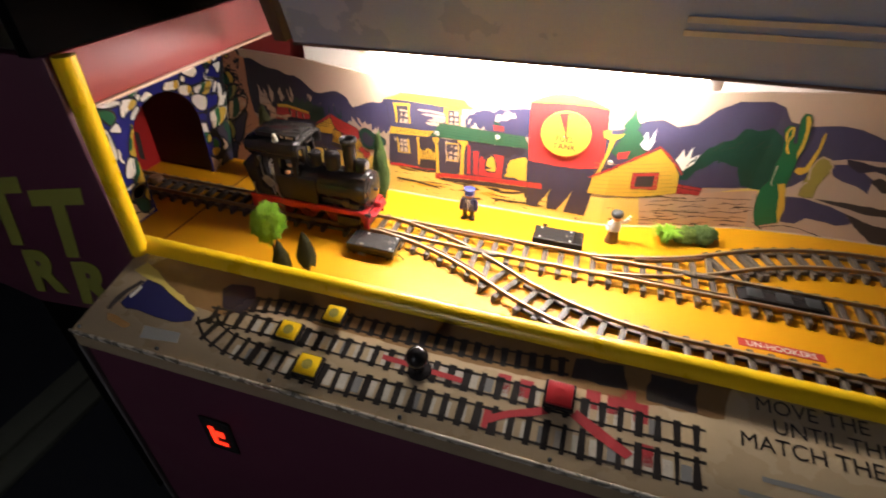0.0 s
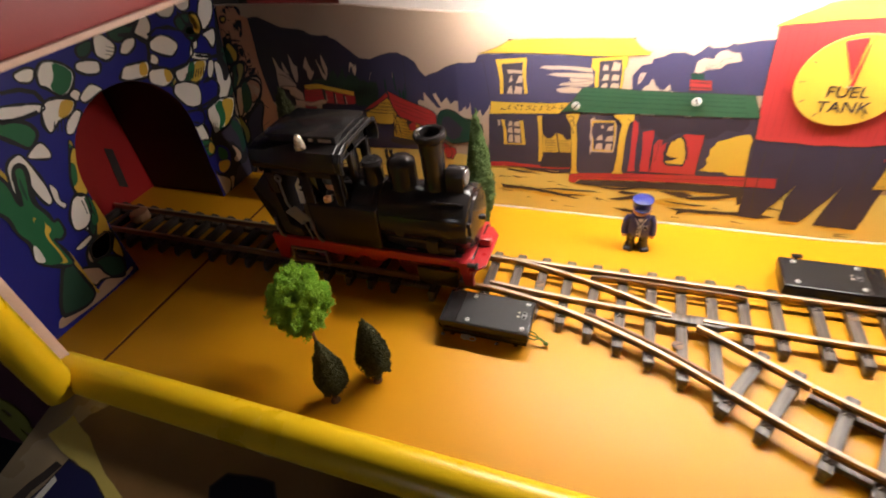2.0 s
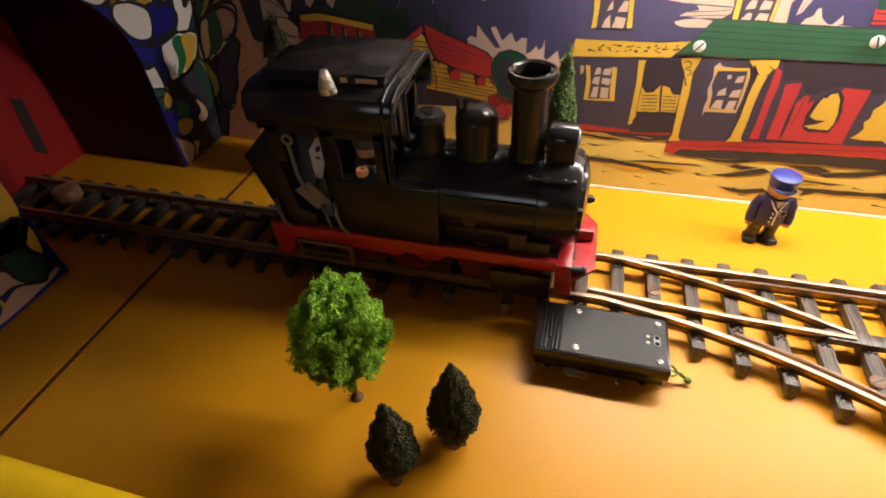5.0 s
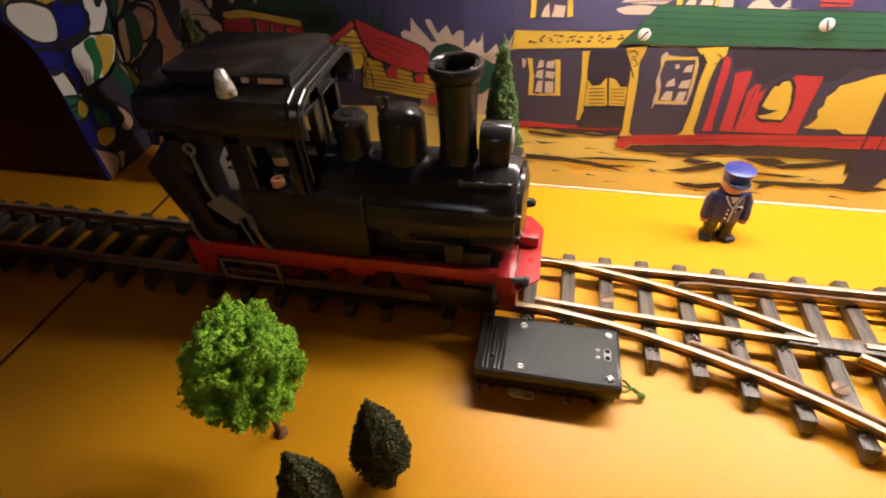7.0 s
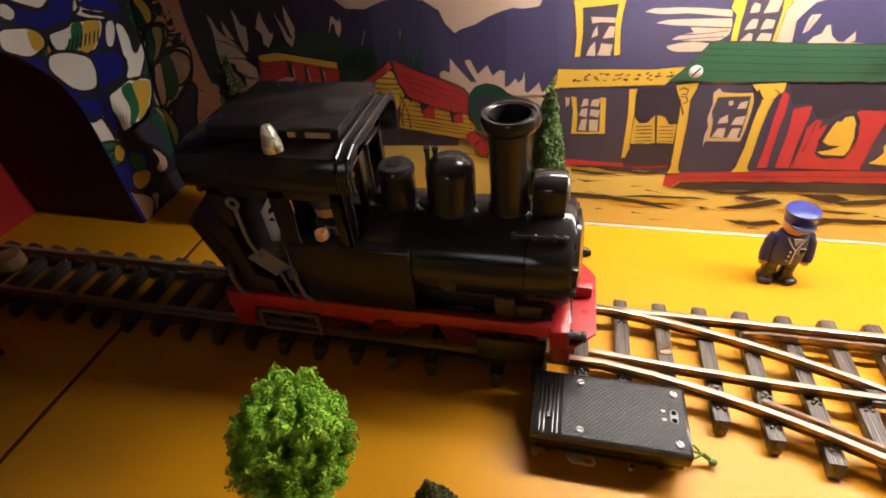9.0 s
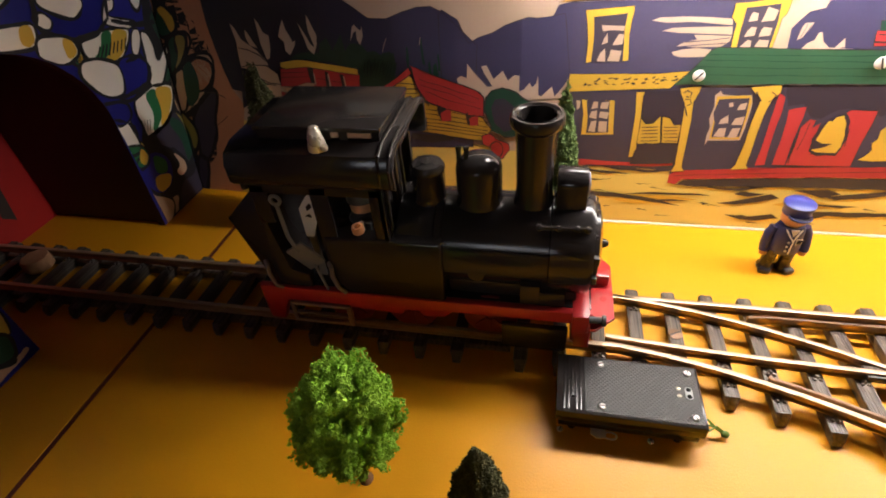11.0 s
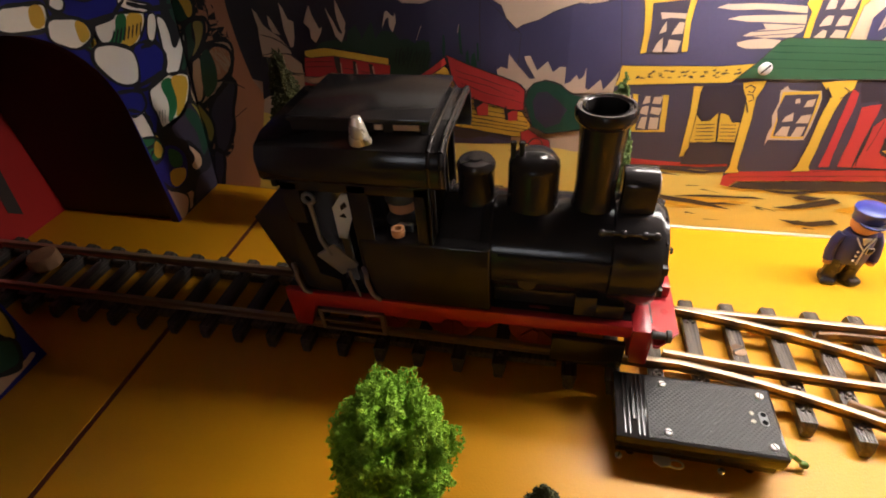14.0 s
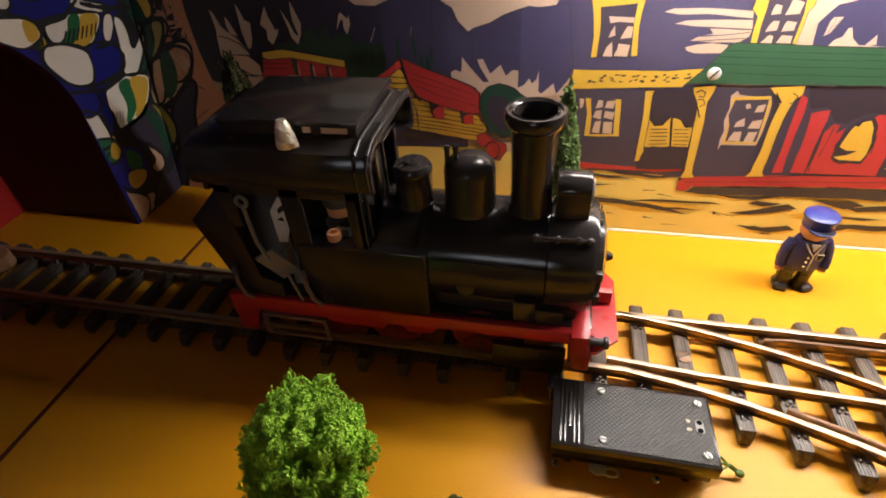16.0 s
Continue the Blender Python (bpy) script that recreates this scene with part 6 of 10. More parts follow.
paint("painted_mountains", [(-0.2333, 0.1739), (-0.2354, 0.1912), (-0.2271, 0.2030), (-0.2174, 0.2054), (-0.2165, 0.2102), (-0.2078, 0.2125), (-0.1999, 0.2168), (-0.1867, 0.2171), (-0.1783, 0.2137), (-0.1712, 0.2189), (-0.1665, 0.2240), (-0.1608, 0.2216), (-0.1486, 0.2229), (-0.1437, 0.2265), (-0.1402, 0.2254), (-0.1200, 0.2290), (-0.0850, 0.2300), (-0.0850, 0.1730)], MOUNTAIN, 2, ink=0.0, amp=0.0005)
paint("painted_smoke", [(-0.1745, 0.1965), (-0.1741, 0.2031), (-0.1736, 0.2082), (-0.1674, 0.2117), (-0.1590, 0.2103), (-0.1573, 0.2151), (-0.1549, 0.2179), (-0.1495, 0.2197), (-0.1417, 0.2166), (-0.1367, 0.2169), (-0.1332, 0.2087), (-0.1463, 0.2060), (-0.1509, 0.2006), (-0.1638, 0.1989), (-0.1685, 0.1959)], CREAM, 3, ink=0.0, amp=0.0005)
lines("painted_smoke_lines", [[(-0.1653, 0.2030), (-0.1575, 0.2003), (-0.1509, 0.2036), (-0.1507, 0.2088)], [(-0.1637, 0.2059), (-0.1588, 0.2038), (-0.1544, 0.2052), (-0.1503, 0.2105), (-0.1420, 0.2118)], [(-0.1655, 0.2004), (-0.1546, 0.1987)]], 0.0008, BLUE, 4, amp=0.0006)
paint("painted_snow", [(-0.2236, 0.1756), (-0.2211, 0.1800), (-0.2167, 0.1822), (-0.2156, 0.1876), (-0.2133, 0.1882), (-0.2102, 0.1810), (-0.2049, 0.1765), (-0.1863, 0.1752)], CREAM, 3, ink=0.0, amp=0.0005)
paint("painted_snow", [(-0.2016, 0.1754), (-0.1979, 0.1809), (-0.1963, 0.1836), (-0.1942, 0.1770)], CREAM, 3, ink=0.0, amp=0.0005)
paint("painted_snow", [(-0.2290, 0.1823), (-0.2282, 0.1922), (-0.2270, 0.1948), (-0.2212, 0.1953), (-0.2231, 0.1897), (-0.2250, 0.1850)], CREAM, 3, ink=0.0, amp=0.0005)
lines("painted_snow_hatching", [[(-0.2272, 0.1851), (-0.2251, 0.1943)], [(-0.2256, 0.1845), (-0.2225, 0.1937)]], 0.0007, BLUE, 4, amp=0.0006)
paint("painted_chimney_top", [(-0.1778, 0.1960), (-0.1648, 0.1953), (-0.1637, 0.1885), (-0.1755, 0.1887)], GREEN_D, 3.4, ink=0.0008, amp=0.0005)
paint("painted_chimney", [(-0.1777, 0.1890), (-0.1564, 0.1881), (-0.1541, 0.1777), (-0.1754, 0.1773)], RED, 3.6, ink=0.0008, amp=0.0005)
lines("painted_chimney_bands", [[(-0.1754, 0.1857), (-0.1568, 0.1849)], [(-0.1761, 0.1806), (-0.1556, 0.1798)]], 0.0014, INK, 4.4, amp=0.0006)
paint("painted_saloon", [(-0.3989, 0.2147), (-0.2435, 0.2129), (-0.2447, 0.1967), (-0.2456, 0.1769), (-0.2957, 0.1380), (-0.0814, 0.1483), (-0.0728, 0.1274), (-0.0652, 0.0673), (-0.2964, 0.0573), (-0.2975, 0.0667), (-0.4041, 0.0659), (-0.4004, 0.1399), (-0.3979, 0.1564)], BLUE, 3, ink=0.0, amp=0.0005)
paint("painted_saloon_lower", [(-0.4004, 0.1393), (-0.3395, 0.1410), (-0.2996, 0.1445), (-0.2446, 0.1454), (-0.2237, 0.1473), (-0.2208, 0.1258), (-0.2189, 0.0621), (-0.4041, 0.0659)], SALOON_DARK, 3.5, ink=0.0, amp=0.002)
paint("painted_station_dark", [(-0.2264, 0.1473), (-0.0814, 0.1483), (-0.0753, 0.1335), (-0.0718, 0.0671), (-0.2304, 0.0601), (-0.2295, 0.1056)], SALOON_DARK, 3.6, ink=0.0, amp=0.002)
paint("painted_saloon_roof", [(-0.4107, 0.2144), (-0.3982, 0.2179), (-0.3861, 0.2224), (-0.3769, 0.2274), (-0.3716, 0.2304), (-0.3367, 0.2313), (-0.3015, 0.2317), (-0.2698, 0.2316), (-0.2378, 0.2315), (-0.2344, 0.2266), (-0.2303, 0.2220), (-0.2258, 0.2194), (-0.2191, 0.2175), (-0.2206, 0.2146), (-0.2412, 0.2131), (-0.2754, 0.2127), (-0.3163, 0.2147), (-0.3559, 0.2157), (-0.3912, 0.2153)], YELLOW, 4, ink=0.0009, amp=0.0005)
lines("painted_roof_finial", [[(-0.3736, 0.2299), (-0.3695, 0.2308)], [(-0.2398, 0.2311), (-0.2363, 0.2317)]], 0.0032, INK, 5, amp=0.0006)
paint("painted_window", [(-0.3891, 0.2081), (-0.3797, 0.2087), (-0.3661, 0.2098), (-0.3524, 0.2108), (-0.3517, 0.2070), (-0.3526, 0.1993), (-0.3529, 0.1887), (-0.3507, 0.1676), (-0.3544, 0.1670), (-0.3811, 0.1665), (-0.3852, 0.1659), (-0.3849, 0.1818), (-0.3873, 0.1993)], YELLOW, 5, ink=0.0006, amp=0.0005)
paint("painted_opening", [(-0.3824, 0.2029), (-0.3684, 0.2040), (-0.3567, 0.2052), (-0.3572, 0.1931), (-0.3550, 0.1670), (-0.3808, 0.1665), (-0.3805, 0.1847)], SALOON_DARK, 6, ink=0.0, amp=0.0005)
paint("painted_reflection", [(-0.3756, 0.1963), (-0.3649, 0.1958), (-0.3574, 0.1954), (-0.3576, 0.1917), (-0.3680, 0.1924), (-0.3741, 0.1914)], CREAM, 7, ink=0.0, amp=0.0005)
paint("painted_reflection", [(-0.3703, 0.1901), (-0.3692, 0.1828), (-0.3739, 0.1808), (-0.3728, 0.1852)], CREAM, 7, ink=0.0, amp=0.0005)
paint("painted_reflection", [(-0.3610, 0.1894), (-0.3571, 0.1891), (-0.3572, 0.1812), (-0.3653, 0.1804), (-0.3634, 0.1848)], CREAM, 7, ink=0.0, amp=0.0005)
paint("painted_reflection", [(-0.3705, 0.1781), (-0.3691, 0.1668), (-0.3764, 0.1671), (-0.3740, 0.1742)], CREAM, 7, ink=0.0, amp=0.0005)
paint("painted_reflection", [(-0.3659, 0.1768), (-0.3570, 0.1758), (-0.3581, 0.1670), (-0.3680, 0.1674), (-0.3661, 0.1726)], CREAM, 7, ink=0.0, amp=0.0005)
paint("painted_window", [(-0.2796, 0.2104), (-0.2651, 0.2114), (-0.2508, 0.2131), (-0.2418, 0.2139), (-0.2417, 0.2077), (-0.2421, 0.2020), (-0.2443, 0.1989), (-0.2441, 0.1881), (-0.2446, 0.1772), (-0.2745, 0.1772), (-0.2753, 0.1885), (-0.2750, 0.1957), (-0.2799, 0.2006), (-0.2794, 0.2054)], YELLOW, 5, ink=0.0006, amp=0.0005)
paint("painted_opening", [(-0.2711, 0.2071), (-0.2594, 0.2081), (-0.2480, 0.2094), (-0.2464, 0.1973), (-0.2470, 0.1772), (-0.2701, 0.1774), (-0.2711, 0.1904), (-0.2708, 0.1986)], SALOON_DARK, 6, ink=0.0, amp=0.0005)
paint("painted_reflection", [(-0.2659, 0.2038), (-0.2617, 0.2029), (-0.2612, 0.1976), (-0.2671, 0.1969), (-0.2668, 0.2012)], CREAM, 7, ink=0.0, amp=0.0005)
paint("painted_reflection", [(-0.2563, 0.2073), (-0.2485, 0.2048), (-0.2494, 0.1974), (-0.2582, 0.1967), (-0.2572, 0.2010)], CREAM, 7, ink=0.0, amp=0.0005)
paint("painted_reflection", [(-0.2640, 0.1930), (-0.2601, 0.1927), (-0.2600, 0.1866), (-0.2672, 0.1856), (-0.2659, 0.1903)], CREAM, 7, ink=0.0, amp=0.0005)
paint("painted_reflection", [(-0.2553, 0.1929), (-0.2491, 0.1920), (-0.2492, 0.1865), (-0.2569, 0.1857), (-0.2565, 0.1902)], CREAM, 7, ink=0.0, amp=0.0005)
paint("painted_reflection", [(-0.2639, 0.1833), (-0.2609, 0.1827), (-0.2605, 0.1776), (-0.2681, 0.1780)], CREAM, 7, ink=0.0, amp=0.0005)
paint("painted_reflection", [(-0.2556, 0.1832), (-0.2485, 0.1826), (-0.2483, 0.1775), (-0.2577, 0.1779)], CREAM, 7, ink=0.0, amp=0.0005)
paint("painted_cloud_reflection", [(-0.3376, 0.1990), (-0.3315, 0.2014), (-0.3143, 0.2016), (-0.2958, 0.2007), (-0.2786, 0.1993), (-0.2776, 0.1946), (-0.2924, 0.1960), (-0.3084, 0.1976), (-0.3269, 0.1974)], CREAM, 4, ink=0.0, amp=0.0005)
paint("painted_cloud_reflection", [(-0.3285, 0.1910), (-0.3209, 0.1931), (-0.2998, 0.1936), (-0.2774, 0.1935), (-0.2759, 0.1874), (-0.2935, 0.1882), (-0.3150, 0.1891)], CREAM, 4, ink=0.0, amp=0.0005)
paint("painted_cloud_reflection", [(-0.3151, 0.1790), (-0.3099, 0.1821), (-0.3008, 0.1840), (-0.3040, 0.1875), (-0.2760, 0.1865), (-0.2764, 0.1823), (-0.2823, 0.1778), (-0.2997, 0.1777)], CREAM, 4, ink=0.0, amp=0.0005)
paint("painted_cloud_reflection", [(-0.3179, 0.1743), (-0.3103, 0.1763), (-0.2996, 0.1774), (-0.2884, 0.1761), (-0.2903, 0.1703), (-0.3107, 0.1701), (-0.3162, 0.1719)], CREAM, 4, ink=0.0, amp=0.0005)
lines("painted_cloud_lines", [[(-0.3099, 0.1824), (-0.2927, 0.1834), (-0.2772, 0.1852)], [(-0.3128, 0.1787), (-0.2974, 0.1800), (-0.2790, 0.1812)], [(-0.3029, 0.1967), (-0.2777, 0.1938)]], 0.0011, BLUE, 5, amp=0.0006)
paint("painted_saloon_sign", [(-0.3973, 0.1564), (-0.3645, 0.1564), (-0.3270, 0.1567), (-0.3003, 0.1586), (-0.3045, 0.1539), (-0.3100, 0.1476), (-0.3132, 0.1437), (-0.3633, 0.1418), (-0.4001, 0.1399), (-0.3979, 0.1473)], YELLOW, 5, ink=0.0006, amp=0.0005)
paint("painted_window", [(-0.3850, 0.1333), (-0.3803, 0.1326), (-0.3778, 0.1320), (-0.3608, 0.1328), (-0.3565, 0.1325), (-0.3533, 0.0995), (-0.3694, 0.0987), (-0.3825, 0.0988), (-0.3824, 0.1201)], YELLOW, 5, ink=0.0005, amp=0.0005)
paint("painted_opening", [(-0.3806, 0.1320), (-0.3611, 0.1325), (-0.3582, 0.1016), (-0.3781, 0.1007), (-0.3781, 0.1167)], SALOON_DARK, 6, ink=0.0, amp=0.0005)
paint("painted_reflection", [(-0.3744, 0.1313), (-0.3707, 0.1314), (-0.3703, 0.1256), (-0.3761, 0.1241)], CREAM, 7, ink=0.0, amp=0.0005)
paint("painted_reflection", [(-0.3676, 0.1307), (-0.3610, 0.1315), (-0.3619, 0.1246), (-0.3684, 0.1252)], CREAM, 7, ink=0.0, amp=0.0005)
paint("painted_reflection", [(-0.3756, 0.1220), (-0.3707, 0.1231), (-0.3705, 0.1147), (-0.3772, 0.1163)], CREAM, 7, ink=0.0, amp=0.0005)
paint("painted_reflection", [(-0.3679, 0.1221), (-0.3598, 0.1212), (-0.3611, 0.1148), (-0.3684, 0.1165)], CREAM, 7, ink=0.0, amp=0.0005)
paint("painted_reflection", [(-0.3747, 0.1125), (-0.3701, 0.1133), (-0.3702, 0.1020), (-0.3766, 0.1026)], CREAM, 7, ink=0.0, amp=0.0005)
paint("painted_reflection", [(-0.3678, 0.1126), (-0.3607, 0.1127), (-0.3601, 0.1019), (-0.3674, 0.1021)], CREAM, 7, ink=0.0, amp=0.0005)
paint("painted_reflection", [(-0.3896, 0.1326), (-0.3858, 0.1319), (-0.3861, 0.1257), (-0.3885, 0.1236)], CREAM, 7, ink=0.0, amp=0.0005)
paint("painted_doorway", [(-0.3371, 0.1404), (-0.2979, 0.1425), (-0.2959, 0.1076), (-0.2938, 0.0715), (-0.3341, 0.0693)], SALOON_INK, 4, ink=0.0, amp=0.0005)
paint("painted_door_frame", [(-0.3397, 0.1403), (-0.3327, 0.1407), (-0.3334, 0.1361), (-0.3329, 0.1270), (-0.3321, 0.1104), (-0.3318, 0.0915), (-0.3292, 0.0776), (-0.3368, 0.0766), (-0.3371, 0.1031), (-0.3376, 0.1208)], YELLOW, 5, ink=0.0005, amp=0.0005)
paint("painted_swing_door", [(-0.3319, 0.1160), (-0.3270, 0.1105), (-0.3207, 0.1113), (-0.3157, 0.1187), (-0.3115, 0.0925), (-0.3214, 0.0903), (-0.3317, 0.0912)], YELLOW, 6, ink=0.0004, amp=0.0005)
paint("painted_swing_door", [(-0.3142, 0.1188), (-0.3074, 0.1165), (-0.3035, 0.1106), (-0.2973, 0.1104), (-0.2968, 0.0925), (-0.3102, 0.0925)], YELLOW, 6, ink=0.0004, amp=0.0005)
lines("painted_door_slats", [[(-0.3297, 0.1076), (-0.3161, 0.1082)], [(-0.3293, 0.1042), (-0.3156, 0.1049)], [(-0.3288, 0.1008), (-0.3152, 0.1015)], [(-0.3284, 0.0973), (-0.3147, 0.0981)], [(-0.3280, 0.0939), (-0.3142, 0.0946)], [(-0.3109, 0.1080), (-0.2996, 0.1082)], [(-0.3104, 0.1046), (-0.2991, 0.1049)], [(-0.3100, 0.1012), (-0.2985, 0.1015)], [(-0.3095, 0.0978), (-0.2980, 0.0981)], [(-0.3090, 0.0944), (-0.2975, 0.0947)]], 0.0011, SALOON_INK, 7, amp=0.0006)
paint("painted_door_curtain", [(-0.3330, 0.1358), (-0.3283, 0.1401), (-0.3206, 0.1414), (-0.3127, 0.1408), (-0.3055, 0.1422), (-0.2994, 0.1400), (-0.2951, 0.1341), (-0.2958, 0.1282), (-0.2936, 0.1222), (-0.2970, 0.1180), (-0.2970, 0.1125), (-0.3022, 0.1099), (-0.3053, 0.1144), (-0.3076, 0.1178), (-0.3159, 0.1180), (-0.3191, 0.1149), (-0.3211, 0.1120), (-0.3271, 0.1119), (-0.3315, 0.1202), (-0.3312, 0.1277)], SALOON_INK, 7.6, ink=0.0, amp=0.0012)
paint("painted_door_shade", [(-0.3303, 0.0897), (-0.3247, 0.0917), (-0.3178, 0.0915), (-0.3113, 0.0891), (-0.3046, 0.0915), (-0.2963, 0.0910), (-0.2940, 0.0882), (-0.2940, 0.0723), (-0.3156, 0.0700), (-0.3341, 0.0693), (-0.3328, 0.0809)], SALOON_INK, 7.6, ink=0.0, amp=0.0012)
paint("painted_post", [(-0.3047, 0.1441), (-0.2969, 0.1454), (-0.2884, 0.1461), (-0.2890, 0.1404), (-0.2916, 0.1322), (-0.2897, 0.1147), (-0.2888, 0.0934), (-0.2882, 0.0748), (-0.2876, 0.0679), (-0.2848, 0.0637), (-0.2965, 0.0624), (-0.2942, 0.0700), (-0.2960, 0.0969), (-0.2973, 0.1180), (-0.2985, 0.1308), (-0.3033, 0.1393)], YELLOW, 8, ink=0.0006, amp=0.0005)
lines("painted_curls", [[(-0.3024, 0.1406), (-0.2993, 0.1425), (-0.2956, 0.1406), (-0.2961, 0.1367), (-0.2996, 0.1374)], [(-0.2997, 0.1347), (-0.2956, 0.1341), (-0.2938, 0.1302), (-0.2970, 0.1288)], [(-0.3031, 0.1380), (-0.3006, 0.1328), (-0.2973, 0.1268), (-0.2943, 0.1194)]], 0.0016, SALOON_INK, 9, amp=0.001)
paint("painted_post", [(-0.2508, 0.1453), (-0.2395, 0.1466), (-0.2274, 0.1473), (-0.2270, 0.1405), (-0.2310, 0.1360), (-0.2319, 0.1322), (-0.2329, 0.1250), (-0.2337, 0.1055), (-0.2338, 0.0775), (-0.2335, 0.0722), (-0.2311, 0.0685), (-0.2457, 0.0668), (-0.2427, 0.0723), (-0.2412, 0.0947), (-0.2415, 0.1156), (-0.2402, 0.1314), (-0.2421, 0.1372), (-0.2458, 0.1400)], YELLOW, 8, ink=0.0006, amp=0.0005)
lines("painted_curls", [[(-0.2341, 0.1410), (-0.2300, 0.1385), (-0.2310, 0.1341), (-0.2340, 0.1328)], [(-0.2449, 0.1410), (-0.2419, 0.1365), (-0.2390, 0.1334)]], 0.0018, SALOON_INK, 9, amp=0.001)
paint("painted_window", [(-0.2762, 0.1379), (-0.2726, 0.1421), (-0.2700, 0.1389), (-0.2593, 0.1380), (-0.2479, 0.1387), (-0.2453, 0.1320), (-0.2445, 0.1189), (-0.2444, 0.1087), (-0.2457, 0.0968), (-0.2590, 0.0960), (-0.2719, 0.0957), (-0.2732, 0.0899), (-0.2741, 0.1010), (-0.2731, 0.1081), (-0.2756, 0.1167), (-0.2744, 0.1284)], CREAM, 5, ink=0.0004, amp=0.0005)
paint("painted_window_edge", [(-0.2743, 0.1369), (-0.2483, 0.1381), (-0.2462, 0.1327), (-0.2456, 0.1189), (-0.2466, 0.0978), (-0.2710, 0.0972), (-0.2715, 0.1150)], YELLOW, 5.6, ink=0.0, amp=0.0005)
paint("painted_opening", [(-0.2719, 0.1343), (-0.2486, 0.1359), (-0.2474, 0.1222), (-0.2470, 0.0999), (-0.2696, 0.0993), (-0.2703, 0.1133), (-0.2734, 0.1218)], SALOON_DARK, 6.4, ink=0.0, amp=0.0005)
paint("painted_reflection", [(-0.2634, 0.1312), (-0.2605, 0.1322), (-0.2592, 0.1286), (-0.2624, 0.1276)], CREAM, 7.2, ink=0.0, amp=0.0005)
paint("painted_reflection", [(-0.2546, 0.1303), (-0.2494, 0.1320), (-0.2494, 0.1258), (-0.2556, 0.1250)], CREAM, 7.2, ink=0.0, amp=0.0005)
paint("painted_reflection", [(-0.2660, 0.1165), (-0.2611, 0.1203), (-0.2594, 0.1132), (-0.2669, 0.1120)], CREAM, 7.2, ink=0.0, amp=0.0005)
paint("painted_reflection", [(-0.2549, 0.1177), (-0.2480, 0.1195), (-0.2479, 0.1117), (-0.2567, 0.1115)], CREAM, 7.2, ink=0.0, amp=0.0005)
paint("painted_reflection", [(-0.2655, 0.1079), (-0.2598, 0.1084), (-0.2591, 0.0996), (-0.2686, 0.1001)], CREAM, 7.2, ink=0.0, amp=0.0005)
paint("painted_reflection", [(-0.2548, 0.1081), (-0.2484, 0.1086), (-0.2492, 0.0995), (-0.2565, 0.0993)], CREAM, 7.2, ink=0.0, amp=0.0005)
paint("painted_red_wall", [(-0.2273, 0.1405), (-0.2221, 0.1370), (-0.2208, 0.1258), (-0.2207, 0.1064), (-0.2198, 0.0846), (-0.2184, 0.0732), (-0.2261, 0.0721), (-0.2261, 0.0916), (-0.2271, 0.1185), (-0.2274, 0.1316)], RED, 5, ink=0.0, amp=0.0005)
paint("painted_red_wall", [(-0.2158, 0.1256), (-0.2103, 0.1273), (-0.2038, 0.1286), (-0.2028, 0.1196), (-0.2035, 0.0993), (-0.2028, 0.0833), (-0.2024, 0.0734), (-0.2126, 0.0734), (-0.2129, 0.0955), (-0.2142, 0.1144)], RED, 5, ink=0.0, amp=0.0005)
paint("painted_red_wall", [(-0.2018, 0.1102), (-0.1974, 0.1177), (-0.1924, 0.1171), (-0.1930, 0.1098), (-0.1879, 0.1145), (-0.1883, 0.1031), (-0.1881, 0.0881), (-0.1809, 0.0837), (-0.1677, 0.0859), (-0.1670, 0.1009), (-0.1692, 0.1169), (-0.1728, 0.1239), (-0.1705, 0.1265), (-0.1601, 0.1263), (-0.1508, 0.1261), (-0.1502, 0.1172), (-0.1511, 0.0999), (-0.1506, 0.0739), (-0.1869, 0.0732), (-0.2018, 0.0730), (-0.2007, 0.0923)], RED, 5.2, ink=0.0007, amp=0.0005)
lines("painted_red_stripes", [[(-0.2032, 0.0993), (-0.2000, 0.0750)], [(-0.2022, 0.1096), (-0.2005, 0.0852)], [(-0.1960, 0.1147), (-0.1966, 0.0994), (-0.1975, 0.0889)], [(-0.1652, 0.1103), (-0.1629, 0.0934)]], 0.001, INK, 6, amp=0.0006)
paint("painted_arch_shade", [(-0.1900, 0.0996), (-0.1876, 0.1099), (-0.1835, 0.1179), (-0.1782, 0.1219), (-0.1713, 0.1227), (-0.1673, 0.1169), (-0.1635, 0.1003), (-0.1645, 0.0899), (-0.1660, 0.0841), (-0.1857, 0.0849)], SALOON_INK, 6, ink=0.0, amp=0.001)
paint("painted_arched_window", [(-0.1864, 0.0987), (-0.1853, 0.1059), (-0.1841, 0.1126), (-0.1826, 0.1166), (-0.1798, 0.1160), (-0.1783, 0.1200), (-0.1735, 0.1213), (-0.1694, 0.1152), (-0.1660, 0.1029), (-0.1654, 0.0926), (-0.1672, 0.0870), (-0.1825, 0.0872), (-0.1871, 0.0895), (-0.1793, 0.0915), (-0.1726, 0.0956), (-0.1806, 0.0957)], YELLOW, 6.6, ink=0.0, amp=0.0005)
paint("painted_yellow_wall", [(-0.1475, 0.0805), (-0.1434, 0.0852), (-0.1410, 0.0906), (-0.1436, 0.0967), (-0.1407, 0.1012), (-0.1421, 0.1088), (-0.1378, 0.1142), (-0.1369, 0.1187), (-0.1259, 0.1233), (-0.1187, 0.1272), (-0.1127, 0.1288), (-0.1063, 0.1301), (-0.1020, 0.1231), (-0.1023, 0.1142), (-0.1011, 0.1019), (-0.0992, 0.0776), (-0.1161, 0.0766), (-0.1224, 0.0806), (-0.1360, 0.0795)], YELLOW, 5, ink=0.0006, amp=0.0005)
